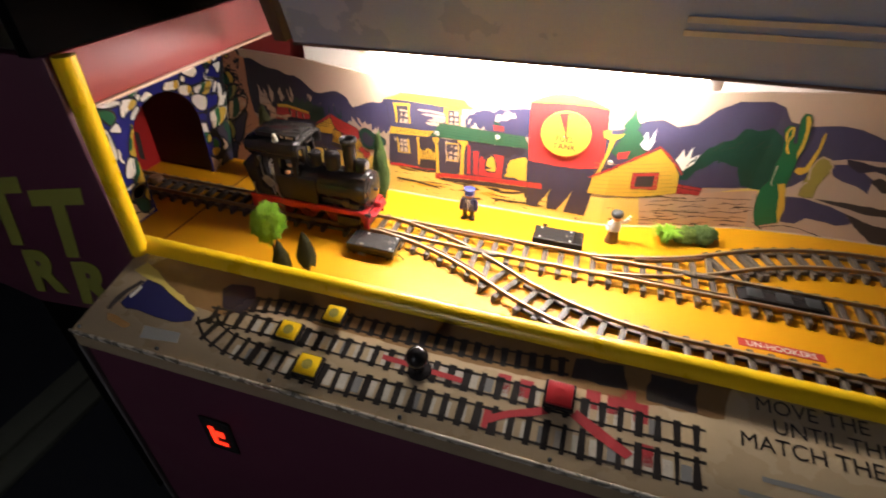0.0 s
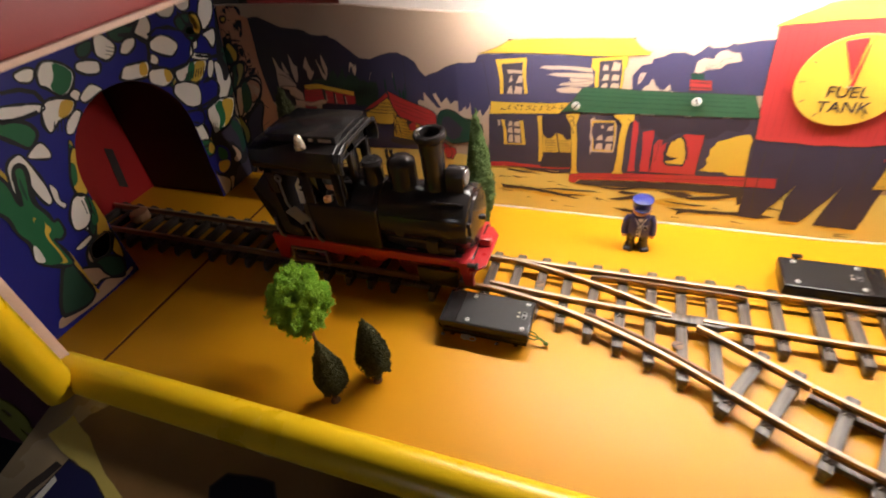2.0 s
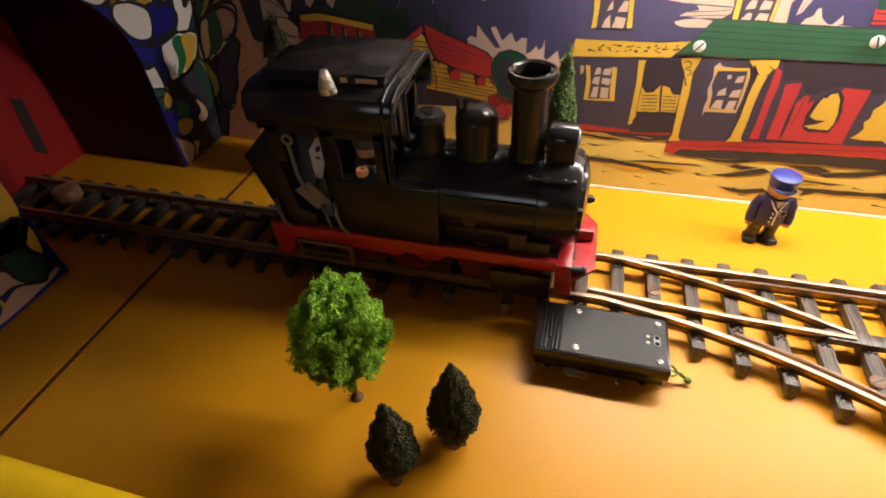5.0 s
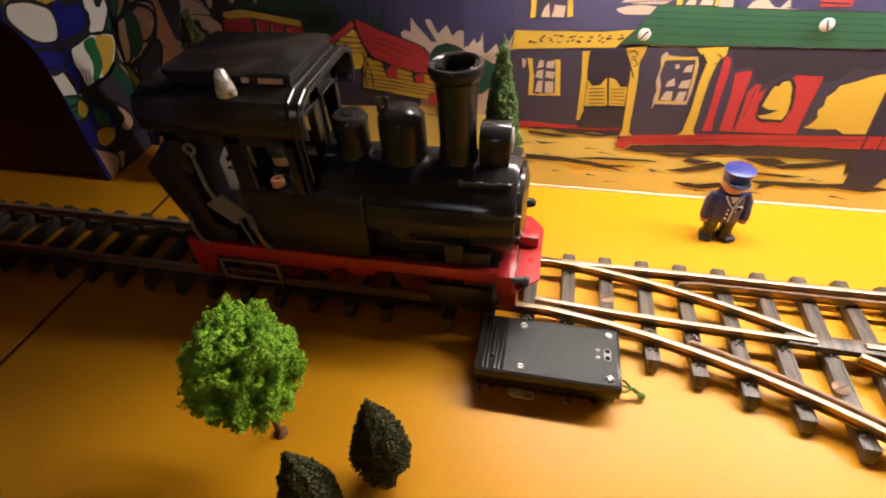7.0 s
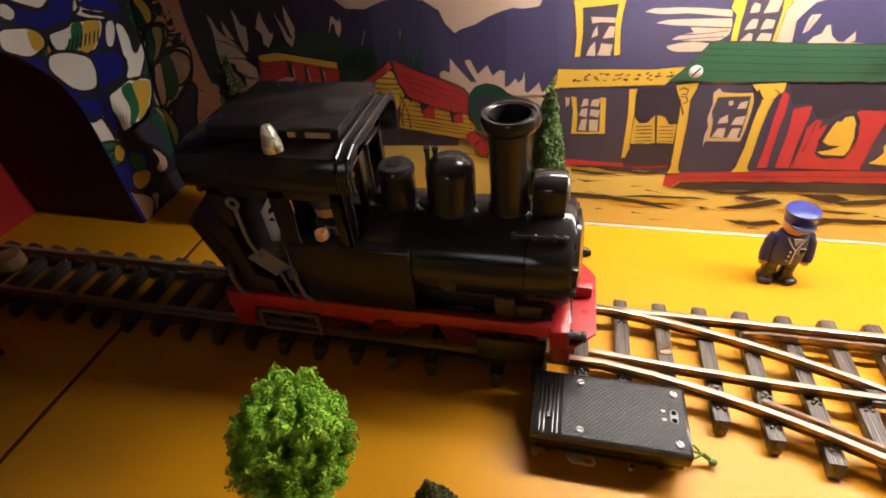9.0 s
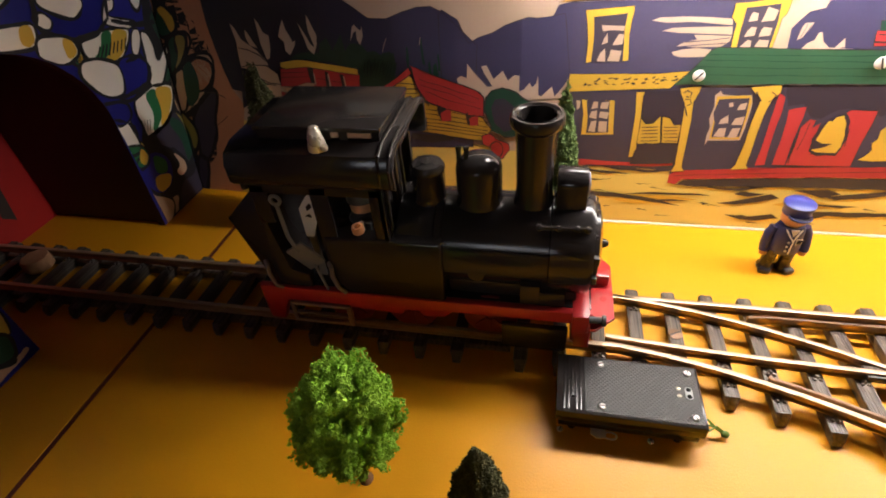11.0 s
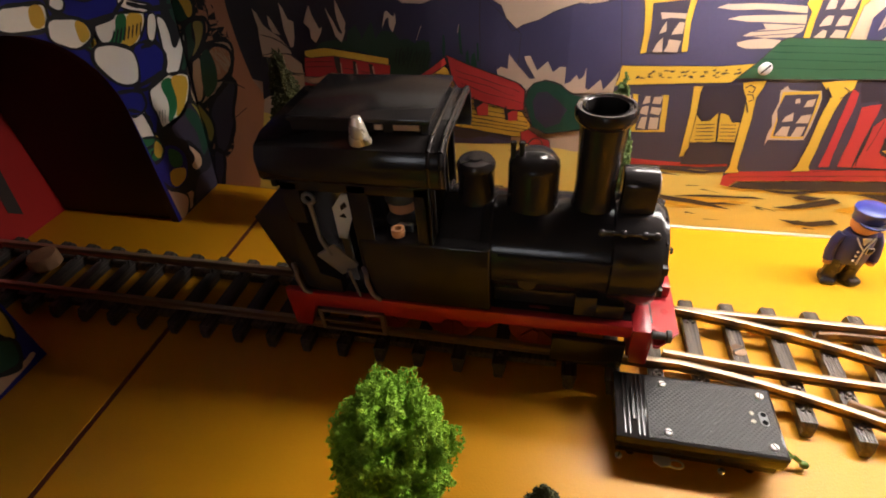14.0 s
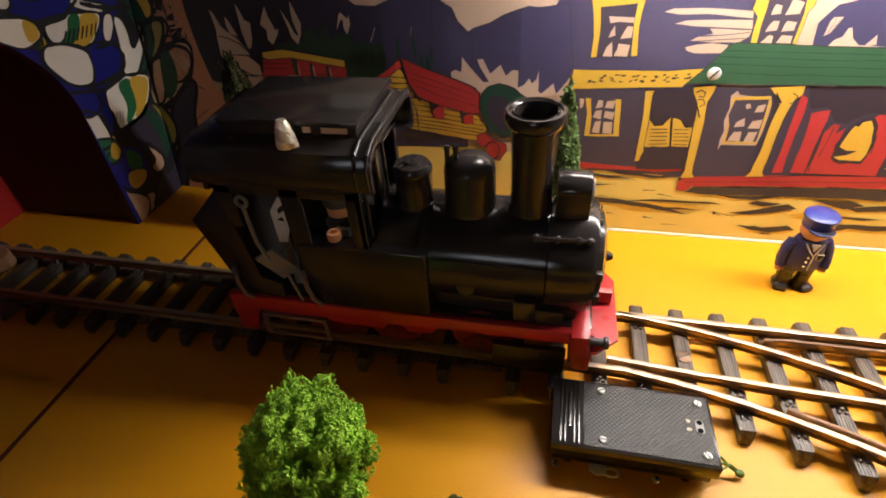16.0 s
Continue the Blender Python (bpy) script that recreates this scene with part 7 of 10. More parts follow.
paint("painted_platform", [(-0.2969, 0.0588), (-0.2914, 0.0638), (-0.2620, 0.0662), (-0.2266, 0.0695), (-0.1865, 0.0718), (-0.1476, 0.0732), (-0.0673, 0.0773), (-0.0654, 0.0644), (-0.1721, 0.0618), (-0.2300, 0.0585), (-0.2845, 0.0546), (-0.2896, 0.0487), (-0.2968, 0.0500)], RED, 5.6, ink=0.0, amp=0.0005)
lines("painted_platform_line", [[(-0.2917, 0.0583), (-0.2430, 0.0623), (-0.2020, 0.0651), (-0.1459, 0.0682), (-0.0962, 0.0720)], [(-0.2286, 0.0679), (-0.2036, 0.0711), (-0.1753, 0.0726)]], 0.0009, INK, 6.6, amp=0.0006)
paint("painted_platform_shade", [(-0.2895, 0.0479), (-0.2831, 0.0538), (-0.2299, 0.0578), (-0.1719, 0.0611), (-0.0664, 0.0636), (-0.0651, 0.0525), (-0.1400, 0.0503), (-0.1979, 0.0498), (-0.2400, 0.0486), (-0.2772, 0.0468)], INK, 4.4, ink=0.0, amp=0.0012)
paint("painted_station_roof", [(-0.3111, 0.1470), (-0.3064, 0.1514), (-0.3005, 0.1582), (-0.2928, 0.1691), (-0.2880, 0.1755), (-0.2837, 0.1781), (-0.2469, 0.1769), (-0.2061, 0.1754), (-0.1573, 0.1747), (-0.1120, 0.1741), (-0.1016, 0.1489), (-0.1476, 0.1482), (-0.2082, 0.1480), (-0.2504, 0.1472)], ROOF_GREEN, 8, ink=0.001, amp=0.0005)
lines("painted_roof_courses", [[(-0.2886, 0.1726), (-0.2300, 0.1710), (-0.1214, 0.1698)], [(-0.2920, 0.1679), (-0.2288, 0.1664), (-0.1195, 0.1651)], [(-0.2971, 0.1625), (-0.2274, 0.1611), (-0.1174, 0.1600)], [(-0.3016, 0.1564), (-0.2522, 0.1552), (-0.1150, 0.1541)]], 0.0008, GREEN_D, 9, amp=0.0006)
paint("painted_eaves_shade", [(-0.2236, 0.1467), (-0.1116, 0.1477), (-0.1097, 0.1419), (-0.1144, 0.1319), (-0.1297, 0.1332), (-0.1387, 0.1238), (-0.1477, 0.1205), (-0.1553, 0.1273), (-0.1709, 0.1278), (-0.1783, 0.1264), (-0.1890, 0.1181), (-0.1974, 0.1196), (-0.2061, 0.1312), (-0.2176, 0.1291)], SALOON_INK, 4.6, ink=0.0, amp=0.002)
paint("painted_kerb", [(-0.4008, 0.0708), (-0.3808, 0.0731), (-0.3576, 0.0716), (-0.3317, 0.0709), (-0.3158, 0.0711), (-0.2973, 0.0737), (-0.2960, 0.0691), (-0.3152, 0.0672), (-0.3410, 0.0674), (-0.3705, 0.0671), (-0.4020, 0.0643)], RED, 5, ink=0.0, amp=0.0005)
bm = bmesh.new()
rg = random.Random(31)
for i in range(11):
    a = -0.385 + 0.0079 * i
    for k in range(4):
        u, v = a + rg.uniform(0, 0.0050), 0.1450 + 0.0003 * i + rg.uniform(0, 0.0065)
        art_mesh(bm, [(u, v), (u + rg.uniform(0.0010, 0.0035), v + 0.0004), (u + rg.uniform(0.0010, 0.0035), v + rg.uniform(0.0008, 0.0024)), (u - 0.0004, v + 0.0010)], 0)
place_art(bm, 7, "wall")
part("sign_bars", bm, INK, backdrop, smooth=0)
# streaks on the painted ground
for streak in ([(-0.366, 0.0678), (-0.343, 0.0652), (-0.312, 0.0630), (-0.298, 0.0662), (-0.297, 0.0622), (-0.320, 0.0592), (-0.348, 0.0622)],
               [(-0.380, 0.0638), (-0.354, 0.0613), (-0.331, 0.0566), (-0.354, 0.0571), (-0.378, 0.0603)],
               [(-0.374, 0.0526), (-0.359, 0.0511), (-0.347, 0.0530), (-0.365, 0.0487)],
               [(-0.388, 0.0402), (-0.346, 0.0385), (-0.305, 0.0310), (-0.280, 0.0212), (-0.304, 0.0243), (-0.339, 0.0307), (-0.385, 0.0321)],
               [(-0.340, 0.0329), (-0.306, 0.0391), (-0.266, 0.0396), (-0.255, 0.0373), (-0.288, 0.0363)],
               [(-0.310, 0.0292), (-0.288, 0.0320), (-0.273, 0.0305), (-0.293, 0.0280)],
               [(-0.262, 0.0470), (-0.235, 0.0469), (-0.205, 0.0518), (-0.229, 0.0430), (-0.251, 0.0440)],
               [(-0.248, 0.0275), (-0.227, 0.0345), (-0.203, 0.0450), (-0.195, 0.0391), (-0.214, 0.0309), (-0.231, 0.0263)],
               [(-0.229, 0.0444), (-0.208, 0.0426), (-0.222, 0.0369), (-0.235, 0.0398)],
               [(-0.188, 0.0471), (-0.159, 0.0506), (-0.146, 0.0444), (-0.160, 0.0381), (-0.174, 0.0436)],
               [(-0.160, 0.0402), (-0.137, 0.0456), (-0.100, 0.0547), (-0.099, 0.0502), (-0.125, 0.0400), (-0.149, 0.0359)],
               [(-0.180, 0.0357), (-0.153, 0.0329), (-0.127, 0.0316), (-0.142, 0.0286), (-0.168, 0.0313)],
               [(-0.238, 0.0169), (-0.217, 0.0152), (-0.196, 0.0210), (-0.189, 0.0147), (-0.209, 0.0089), (-0.224, 0.0102)],
               [(-0.174, 0.0252), (-0.141, 0.0265), (-0.111, 0.0269), (-0.083, 0.0307), (-0.054, 0.0248), (-0.073, 0.0193), (-0.104, 0.0223), (-0.128, 0.0186), (-0.149, 0.0195), (-0.162, 0.0120), (-0.161, 0.0202)],
               [(-0.104, 0.0624), (-0.097, 0.0627), (-0.094, 0.0362), (-0.098, 0.0319)]):
    mid = sum(p[1] for p in streak) / len(streak)
    paint("painted_streak", [(p[0], mid + 0.72 * (p[1] - mid)) for p in streak], INK, 3.4, amp=0.0010)
rs = random.Random(9)
for i in range(60):
    x = rs.uniform(-0.40, -0.10) if i < 22 else rs.uniform(-0.66, -0.46) if i < 28 else rs.uniform(-0.08, 0.32)
    z = rs.uniform(0.006, 0.062) + (0.02 if x < -0.4 else 0.0)
    w = rs.uniform(0.006, 0.024) if x < -0.1 else rs.uniform(0.010, 0.050)
    h = rs.uniform(0.0004, 0.0010) if x < -0.1 else rs.uniform(0.0005, 0.0019)
    t = rs.uniform(-0.16, 0.05)
    paint("painted_streak", [(x, z), (x + w * 0.2, z + h), (x + w * 0.55, z + h * 0.6 + 0.5 * w * t), (x + w, z + w * t), (x + w * 0.7, z - h * 0.5 + 0.6 * w * t), (x + w * 0.45, z - h * 0.2 + 0.3 * w * t), (x + w * 0.25, z - h)],
          INK, 4, amp=0.0006)
paint("painted_sand", [(-0.199, 0.0303), (-0.180, 0.0370), (-0.170, 0.0390), (-0.145, 0.0306), (-0.172, 0.0268)], YELLOW, 3, amp=0.001)
paint("painted_sand", [(-0.345, 0.0281), (-0.328, 0.0343), (-0.299, 0.0350), (-0.265, 0.0324), (-0.293, 0.0272), (-0.327, 0.0238)], YELLOW, 3, amp=0.001)

# fuel tank with its dial
paint("painted_tank_legs", [(-0.094, 0.022), (-0.100, 0.126), (0.036, 0.128), (0.032, 0.060), (0.028, 0.018), (-0.015, 0.020), (-0.010, 0.045), (-0.002, 0.075), (-0.022, 0.035), (-0.030, 0.022),
                            (-0.050, 0.021), (-0.052, 0.050), (-0.046, 0.070), (-0.066, 0.038), (-0.072, 0.021)], NAVY_INK, 5, ink=0.0014, amp=0.002)
lines("painted_leg_lines", [[(-0.060, 0.120), (-0.056, 0.050)], [(-0.020, 0.120), (-0.012, 0.070)], [(0.010, 0.115), (0.012, 0.03)], [(-0.086, 0.110), (-0.083, 0.03)]], 0.0016, INK, 6)
paint("painted_tank", [(-0.109, 0.243), (-0.06, 0.248), (0.0, 0.249), (0.034, 0.244), (0.039, 0.19), (0.042, 0.128), (0.0, 0.122), (-0.05, 0.121), (-0.101, 0.124), (-0.106, 0.18)], RED, 6, ink=0.0016)
lines("painted_tank_boards", [[(-0.100 + 0.0078 * k, 0.240), (-0.094 + 0.0076 * k, 0.128)] for k in range(18)], 0.0006, RED_PAINT, 7, amp=0.0006)
paint("painted_tank_roof", [(-0.113, 0.242), (-0.075, 0.262), (-0.040, 0.266), (0.0, 0.260), (0.038, 0.245), (0.0, 0.2485), (-0.06, 0.2475)], YELLOW, 7, ink=0.0014)
dial = thing("fuel_dial", (-0.036, 0.9198, 0.191), "round yellow fuel dial with a red pointer on the painted tank", "dial")
bm = bmesh.new()
lathe(bm, [(0.0, 0), (0.0465, 0), (0.0470, 0.0006), (0.0465, 0.0022), (0.0, 0.0022)], (-0.036, 0.9205, 0.191), m=Matrix.Rotation(radians(90), 4, "X") @ Matrix.Diagonal((1.0, 0.96, 1, 1)), seg=64)
part("face", bm, YELLOW, dial)
bm = bmesh.new()
prism(bm, [(-0.037, 0.193), (-0.054, 0.230), (-0.036, 0.2335)], "y", 0.9174, 0.9182)
part("red_sector", bm, RED, dial, "red wedge printed on the dial")
bm = bmesh.new()
for k in range(11):
    a = radians(90 + 150 * (k - 5) / 5)
    c, s = math.cos(a), math.sin(a)
    q = Matrix.Translation((-0.036 + 0.041 * c, 0.9179, 0.191 + 0.039 * s)) @ Matrix.Rotation(-a, 4, "Y")
    box(bm, -0.0022, 0.0022, -0.0003, 0.0003, -0.0004, 0.0004, m=q)
part("scale_marks", bm, BROWN_PL, dial)
TEXT = Matrix.Translation((-0.036, 0.9179, 0.176)) @ UP
letters("lettering", "FUEL", 0.0165, TEXT, INK, dial, 0.0002)
letters("lettering", "TANK", 0.0165, Matrix.Translation((-0.035, 0.9179, 0.1605)) @ UP, INK, dial, 0.0002)
bm = bmesh.new()
prism(bm, [(-0.0375, 0.186), (-0.0345, 0.186), (-0.0335, 0.2335), (-0.0342, 0.2335)], "y", 0.9142, 0.9150)
part("pointer", bm, RED_PL, dial, "thin red pointer")
bm = bmesh.new()
lathe(bm, [(0.0028, 0), (0.0028, 0.003), (0.0018, 0.0045), (0, 0.005)], (-0.036, 0.9180, 0.187), m=Matrix.Rotation(radians(90), 4, "X"), seg=16)
part("hub", bm, STEEL, dial)
for i, (x, z) in enumerate(((-0.2935, 0.156), (-0.1665, 0.166), (0.055, 0.145))):
    b = thing("bolt", (x, wall_y(x) - 0.004, z), "round steel bolt head through the backdrop", "bolt", "backdrop bolts")
    r = 0.0050
    screw("bolt_head", b, (x, wall_y(x) - 0.0042, z), r, 0.9 + i, tilt=Matrix.Rotation(radians(90), 4, "X"), mat=ZINC)

# right-hand part: chute, fir, hut, cactus
paint("painted_fir", [(0.077, 0.256), (0.083, 0.235), (0.094, 0.222), (0.090, 0.212), (0.106, 0.195), (0.100, 0.184), (0.124, 0.160), (0.10, 0.148), (0.066, 0.155), (0.050, 0.168), (0.064, 0.190),
                      (0.056, 0.194), (0.070, 0.212), (0.064, 0.218), (0.074, 0.236)], ROOF_GREEN, 5, ink=0.0010, amp=0.003)
paint("painted_chute", [(0.030, 0.205), (0.044, 0.209), (0.046, 0.200), (0.070, 0.204), (0.066, 0.196), (0.056, 0.190), (0.046, 0.140), (0.038, 0.106), (0.030, 0.108), (0.042, 0.150), (0.046, 0.188), (0.034, 0.192)], YELLOW, 7, ink=0.0014)
lines("painted_rope", [[(0.034, 0.248), (0.060, 0.262)], [(0.062, 0.262), (0.048, 0.212)]], 0.0010, INK, 4)
paint("painted_hut", [(0.024, 0.072), (0.028, 0.108), (0.080, 0.140), (0.140, 0.176), (0.172, 0.146), (0.188, 0.122), (0.194, 0.080), (0.12, 0.070)], YELLOW, 6, ink=0.0014)
lines("painted_hut_logs", [[(0.028, 0.076 + 0.009 * k), (0.10, 0.079 + 0.009 * k), (0.189 - 0.004 * k, 0.086 + 0.0085 * k)] for k in range(8)], 0.0012, OLIVE, 7)
lines("painted_hut_roof", [[(0.022, 0.107), (0.078, 0.142), (0.138, 0.180), (0.166, 0.155), (0.194, 0.122)]], 0.0055, RED, 8)
paint("painted_hut_window", [(0.102, 0.124), (0.150, 0.126), (0.154, 0.088), (0.104, 0.088)], RED, 7, ink=0.0014)
paint("painted_hut_opening", [(0.110, 0.117), (0.143, 0.119), (0.145, 0.094), (0.111, 0.094)], INK, 8)
paint("painted_red_bush", [(0.066, 0.166), (0.086, 0.170), (0.084, 0.152), (0.068, 0.150)], RED, 7, amp=0.003)
paint("painted_fence", [(0.182, 0.104), (0.240, 0.092), (0.238, 0.076), (0.186, 0.082)], RED, 5, ink=0.0012, amp=0.002)
lines("painted_fence_rails", [[(0.184, 0.096), (0.238, 0.086)], [(0.200, 0.102), (0.202, 0.080)], [(0.218, 0.098), (0.220, 0.078)]], 0.0018, INK, 6)
paint("painted_ice", [(0.100, 0.185), (0.108, 0.208), (0.116, 0.190), (0.124, 0.214), (0.126, 0.190), (0.118, 0.172), (0.106, 0.172)], WHITE_P, 4, amp=0.003)
paint("painted_ice", [(0.172, 0.152), (0.182, 0.176), (0.188, 0.158), (0.200, 0.180), (0.198, 0.156), (0.214, 0.166), (0.204, 0.142), (0.192, 0.130)], WHITE_P, 4, amp=0.003)
paint("painted_ground", [(0.1238, 0.0740), (0.2511, 0.0827), (0.3470, 0.0900), (0.3504, 0.0455), (0.3542, 0.0043), (0.1439, -0.0106)], TAN, 2.6, ink=0.0, amp=0.0005)
paint("painted_sand_slope", [(0.3380, 0.0802), (0.4013, 0.1051), (0.4295, 0.1335), (0.4450, 0.1650), (0.4705, 0.1715), (0.5321, 0.1730), (0.5600, 0.1747), (0.6446, 0.0017), (0.6026, -0.0166), (0.4982, -0.0072), (0.3542, 0.0043)], CREAM, 2.7, ink=0.0, amp=0.0005)
paint("painted_forest", [(0.1870, 0.1110), (0.1953, 0.1334), (0.2096, 0.1552), (0.2258, 0.1787), (0.2466, 0.1926), (0.2651, 0.1974), (0.2779, 0.2176), (0.3040, 0.2138), (0.3240, 0.2209), (0.3451, 0.2067), (0.3602, 0.1831), (0.3669, 0.1510), (0.3619, 0.1166), (0.3531, 0.0906), (0.3102, 0.0982), (0.2914, 0.1398), (0.2495, 0.1533), (0.2203, 0.1337), (0.2060, 0.1114)], GREEN_D, 3, ink=0.0, amp=0.004)
lines("painted_forest_strokes", [[(0.1970, 0.1383), (0.2075, 0.1622)], [(0.2092, 0.1360), (0.2195, 0.1600)], [(0.2214, 0.1337), (0.2278, 0.1695)], [(0.2268, 0.1530), (0.2397, 0.1673)], [(0.2389, 0.1508), (0.2479, 0.1767)], [(0.2510, 0.1486), (0.2598, 0.1745)], [(0.2561, 0.1675), (0.2678, 0.1838)], [(0.2681, 0.1653), (0.2797, 0.1818)], [(0.2801, 0.1633), (0.2874, 0.1911)], [(0.2847, 0.1819), (0.2992, 0.1891)], [(0.2965, 0.1799), (0.3068, 0.1984)], [(0.3084, 0.1780), (0.3186, 0.1964)], [(0.3126, 0.1963), (0.3260, 0.2055)]], 0.006, GREEN_D, 4, amp=0.006)
lines("painted_forest_strokes", [[(0.2352, 0.1719), (0.2466, 0.1926)], [(0.2476, 0.1744), (0.2606, 0.1871)], [(0.2601, 0.1768), (0.2747, 0.1817)], [(0.2724, 0.1793), (0.2827, 0.1932)], [(0.2879, 0.1728), (0.2966, 0.1879)], [(0.3002, 0.1754), (0.3107, 0.1826)], [(0.3124, 0.1781), (0.3184, 0.1942)], [(0.3246, 0.1807), (0.3324, 0.1890)]], 0.004, FIR_GREEN, 4.4, amp=0.006)
paint("painted_shade", [(0.3981, 0.0818), (0.4300, 0.0836), (0.4579, 0.0772), (0.4856, 0.0710), (0.5149, 0.0603), (0.5340, 0.0397), (0.5130, 0.0305), (0.4804, 0.0355), (0.4531, 0.0394), (0.4386, 0.0235), (0.4117, 0.0249)], BLUE, 4, ink=0.0, amp=0.002)
paint("painted_shade", [(0.4474, 0.1595), (0.4754, 0.1606), (0.5086, 0.1488), (0.5289, 0.1352), (0.5319, 0.1065), (0.5077, 0.1199), (0.4814, 0.1257), (0.4618, 0.1352)], BLUE, 4, ink=0.0, amp=0.002)
paint("painted_shade", [(0.4705, 0.1715), (0.4996, 0.1685), (0.5251, 0.1629), (0.5653, 0.1640), (0.5738, 0.1467), (0.5462, 0.1473), (0.5232, 0.1533), (0.4999, 0.1476), (0.4754, 0.1606)], SALOON_INK, 4.2, ink=0.0, amp=0.002)
paint("painted_shade", [(0.4501, 0.0839), (0.4799, 0.0842), (0.5099, 0.0828), (0.5401, 0.0801), (0.5772, 0.0787), (0.6083, 0.0766), (0.6163, 0.0602), (0.5769, 0.0632), (0.5478, 0.0633), (0.5152, 0.0708), (0.4835, 0.0758)], INK, 4.4, ink=0.0, amp=0.002)
paint("painted_shade", [(0.5149, 0.0603), (0.5432, 0.0520), (0.5727, 0.0413), (0.6267, 0.0387), (0.6477, -0.0045), (0.6008, -0.0085), (0.5706, 0.0137), (0.5419, 0.0330)], INK, 4.2, ink=0.0, amp=0.003)
paint("painted_shade", [(0.5256, 0.1323), (0.5363, 0.1411), (0.5815, 0.1313), (0.5914, 0.1111), (0.5536, 0.1124)], INK, 4.4, ink=0.0, amp=0.002)
lines("painted_streak", [[(0.3807, 0.0071), (0.4198, 0.0178), (0.4477, 0.0138), (0.4826, 0.0055), (0.5062, -0.0014)], [(0.3599, 0.0190), (0.3775, 0.0067), (0.3900, -0.0033)], [(0.4006, -0.0022), (0.4209, -0.0046)]], 0.0026, INK, 4.6, amp=0.002)
lines("painted_streak", [[(0.1355, 0.0703), (0.1618, 0.0735), (0.1898, 0.0701), (0.2173, 0.0692)]], 0.003, INK, 4, amp=0.0015)
lines("painted_streak", [[(0.1486, 0.0614), (0.1841, 0.0647), (0.2214, 0.0613), (0.2564, 0.0657)]], 0.0018, SALOON_INK, 4, amp=0.0015)
lines("painted_streak", [[(0.2339, 0.0681), (0.2692, 0.0711), (0.3063, 0.0683), (0.3420, 0.0688)]], 0.0016, SALOON_INK, 4, amp=0.0015)
lines("painted_streak", [[(0.1422, 0.0519), (0.1590, 0.0549), (0.1775, 0.0513), (0.1938, 0.0556)]], 0.0026, INK, 4, amp=0.0015)
lines("painted_streak", [[(0.2066, 0.0491), (0.2285, 0.0521), (0.2524, 0.0483), (0.2755, 0.0473)]], 0.0022, SALOON_INK, 4, amp=0.0015)
lines("painted_streak", [[(0.2816, 0.0556), (0.2980, 0.0587), (0.3166, 0.0553), (0.3324, 0.0599)]], 0.0018, SALOON_INK, 4, amp=0.0015)
lines("painted_streak", [[(0.1546, 0.0373), (0.1855, 0.0406), (0.2182, 0.0370), (0.2503, 0.0360)]], 0.0034, INK, 4, amp=0.0015)
lines("painted_streak", [[(0.2657, 0.0362), (0.2912, 0.0397), (0.3188, 0.0364), (0.3430, 0.0421)]], 0.0026, SALOON_INK, 4, amp=0.0015)
lines("painted_streak", [[(0.2247, 0.0247), (0.2535, 0.0278), (0.2844, 0.0243), (0.3142, 0.0238)]], 0.0024, SALOON_INK, 4, amp=0.0015)
lines("painted_streak", [[(0.1539, 0.0179), (0.1736, 0.0211), (0.1951, 0.0174), (0.2144, 0.0218)]], 0.003, INK, 4, amp=0.0015)
lines("painted_streak", [[(0.2856, 0.0160), (0.3053, 0.0194), (0.3274, 0.0159), (0.3477, 0.0164)]], 0.003, SALOON_INK, 4, amp=0.0015)
lines("painted_streak", [[(0.1738, 0.0057), (0.2029, 0.0091), (0.2341, 0.0052), (0.2628, 0.0098)]], 0.0022, SALOON_INK, 4, amp=0.0015)
lines("painted_streak", [[(0.3068, 0.0456), (0.3204, 0.0487), (0.3360, 0.0455), (0.3504, 0.0455)]], 0.0014, INK, 4, amp=0.0015)
lines("painted_streak", [[(0.1766, 0.0790), (0.1938, 0.0819), (0.2128, 0.0783), (0.2296, 0.0824)]], 0.0016, SALOON_INK, 4, amp=0.0015)
paint("painted_cactus", [(0.3702, 0.0088), (0.3573, 0.0353), (0.3484, 0.0746), (0.3494, 0.1004), (0.3580, 0.1162), (0.3552, 0.1501), (0.3580, 0.1738), (0.3519, 0.2017), (0.3446, 0.2177), (0.3487, 0.2267), (0.3580, 0.2273), (0.3641, 0.2169), (0.3691, 0.1951), (0.3765, 0.1912), (0.3688, 0.2194), (0.3640, 0.2406), (0.3675, 0.2502), (0.3774, 0.2488), (0.3840, 0.2377), (0.3900, 0.2100), (0.3924, 0.1856), (0.3893, 0.1646), (0.3909, 0.1410), (0.3916, 0.1191), (0.3914, 0.1042), (0.3981, 0.0818), (0.4078, 0.0515), (0.4087, 0.0216)], GREEN, 6, ink=0.0014, amp=0.001)
paint("painted_cactus_shade", [(0.3756, 0.1078), (0.3875, 0.1113), (0.4011, 0.0769), (0.4088, 0.0517), (0.4087, 0.0189), (0.3958, 0.0500), (0.3890, 0.0784)], YELLOW, 7, ink=0.0, amp=0.001)
paint("painted_cactus_light", [(0.3714, 0.2453), (0.3769, 0.2456), (0.3830, 0.2355), (0.3881, 0.2099), (0.3905, 0.1854), (0.3883, 0.1622), (0.3837, 0.1734), (0.3841, 0.1962), (0.3808, 0.2181)], YELLOW, 7, ink=0.0, amp=0.0008)
lines("painted_cactus_edge", [[(0.3569, 0.1964), (0.3509, 0.2116), (0.3541, 0.2227), (0.3597, 0.2231), (0.3629, 0.2080), (0.3597, 0.1967), (0.3621, 0.1833), (0.3694, 0.1723)]], 0.0055, YELLOW, 7.2, amp=0.001)
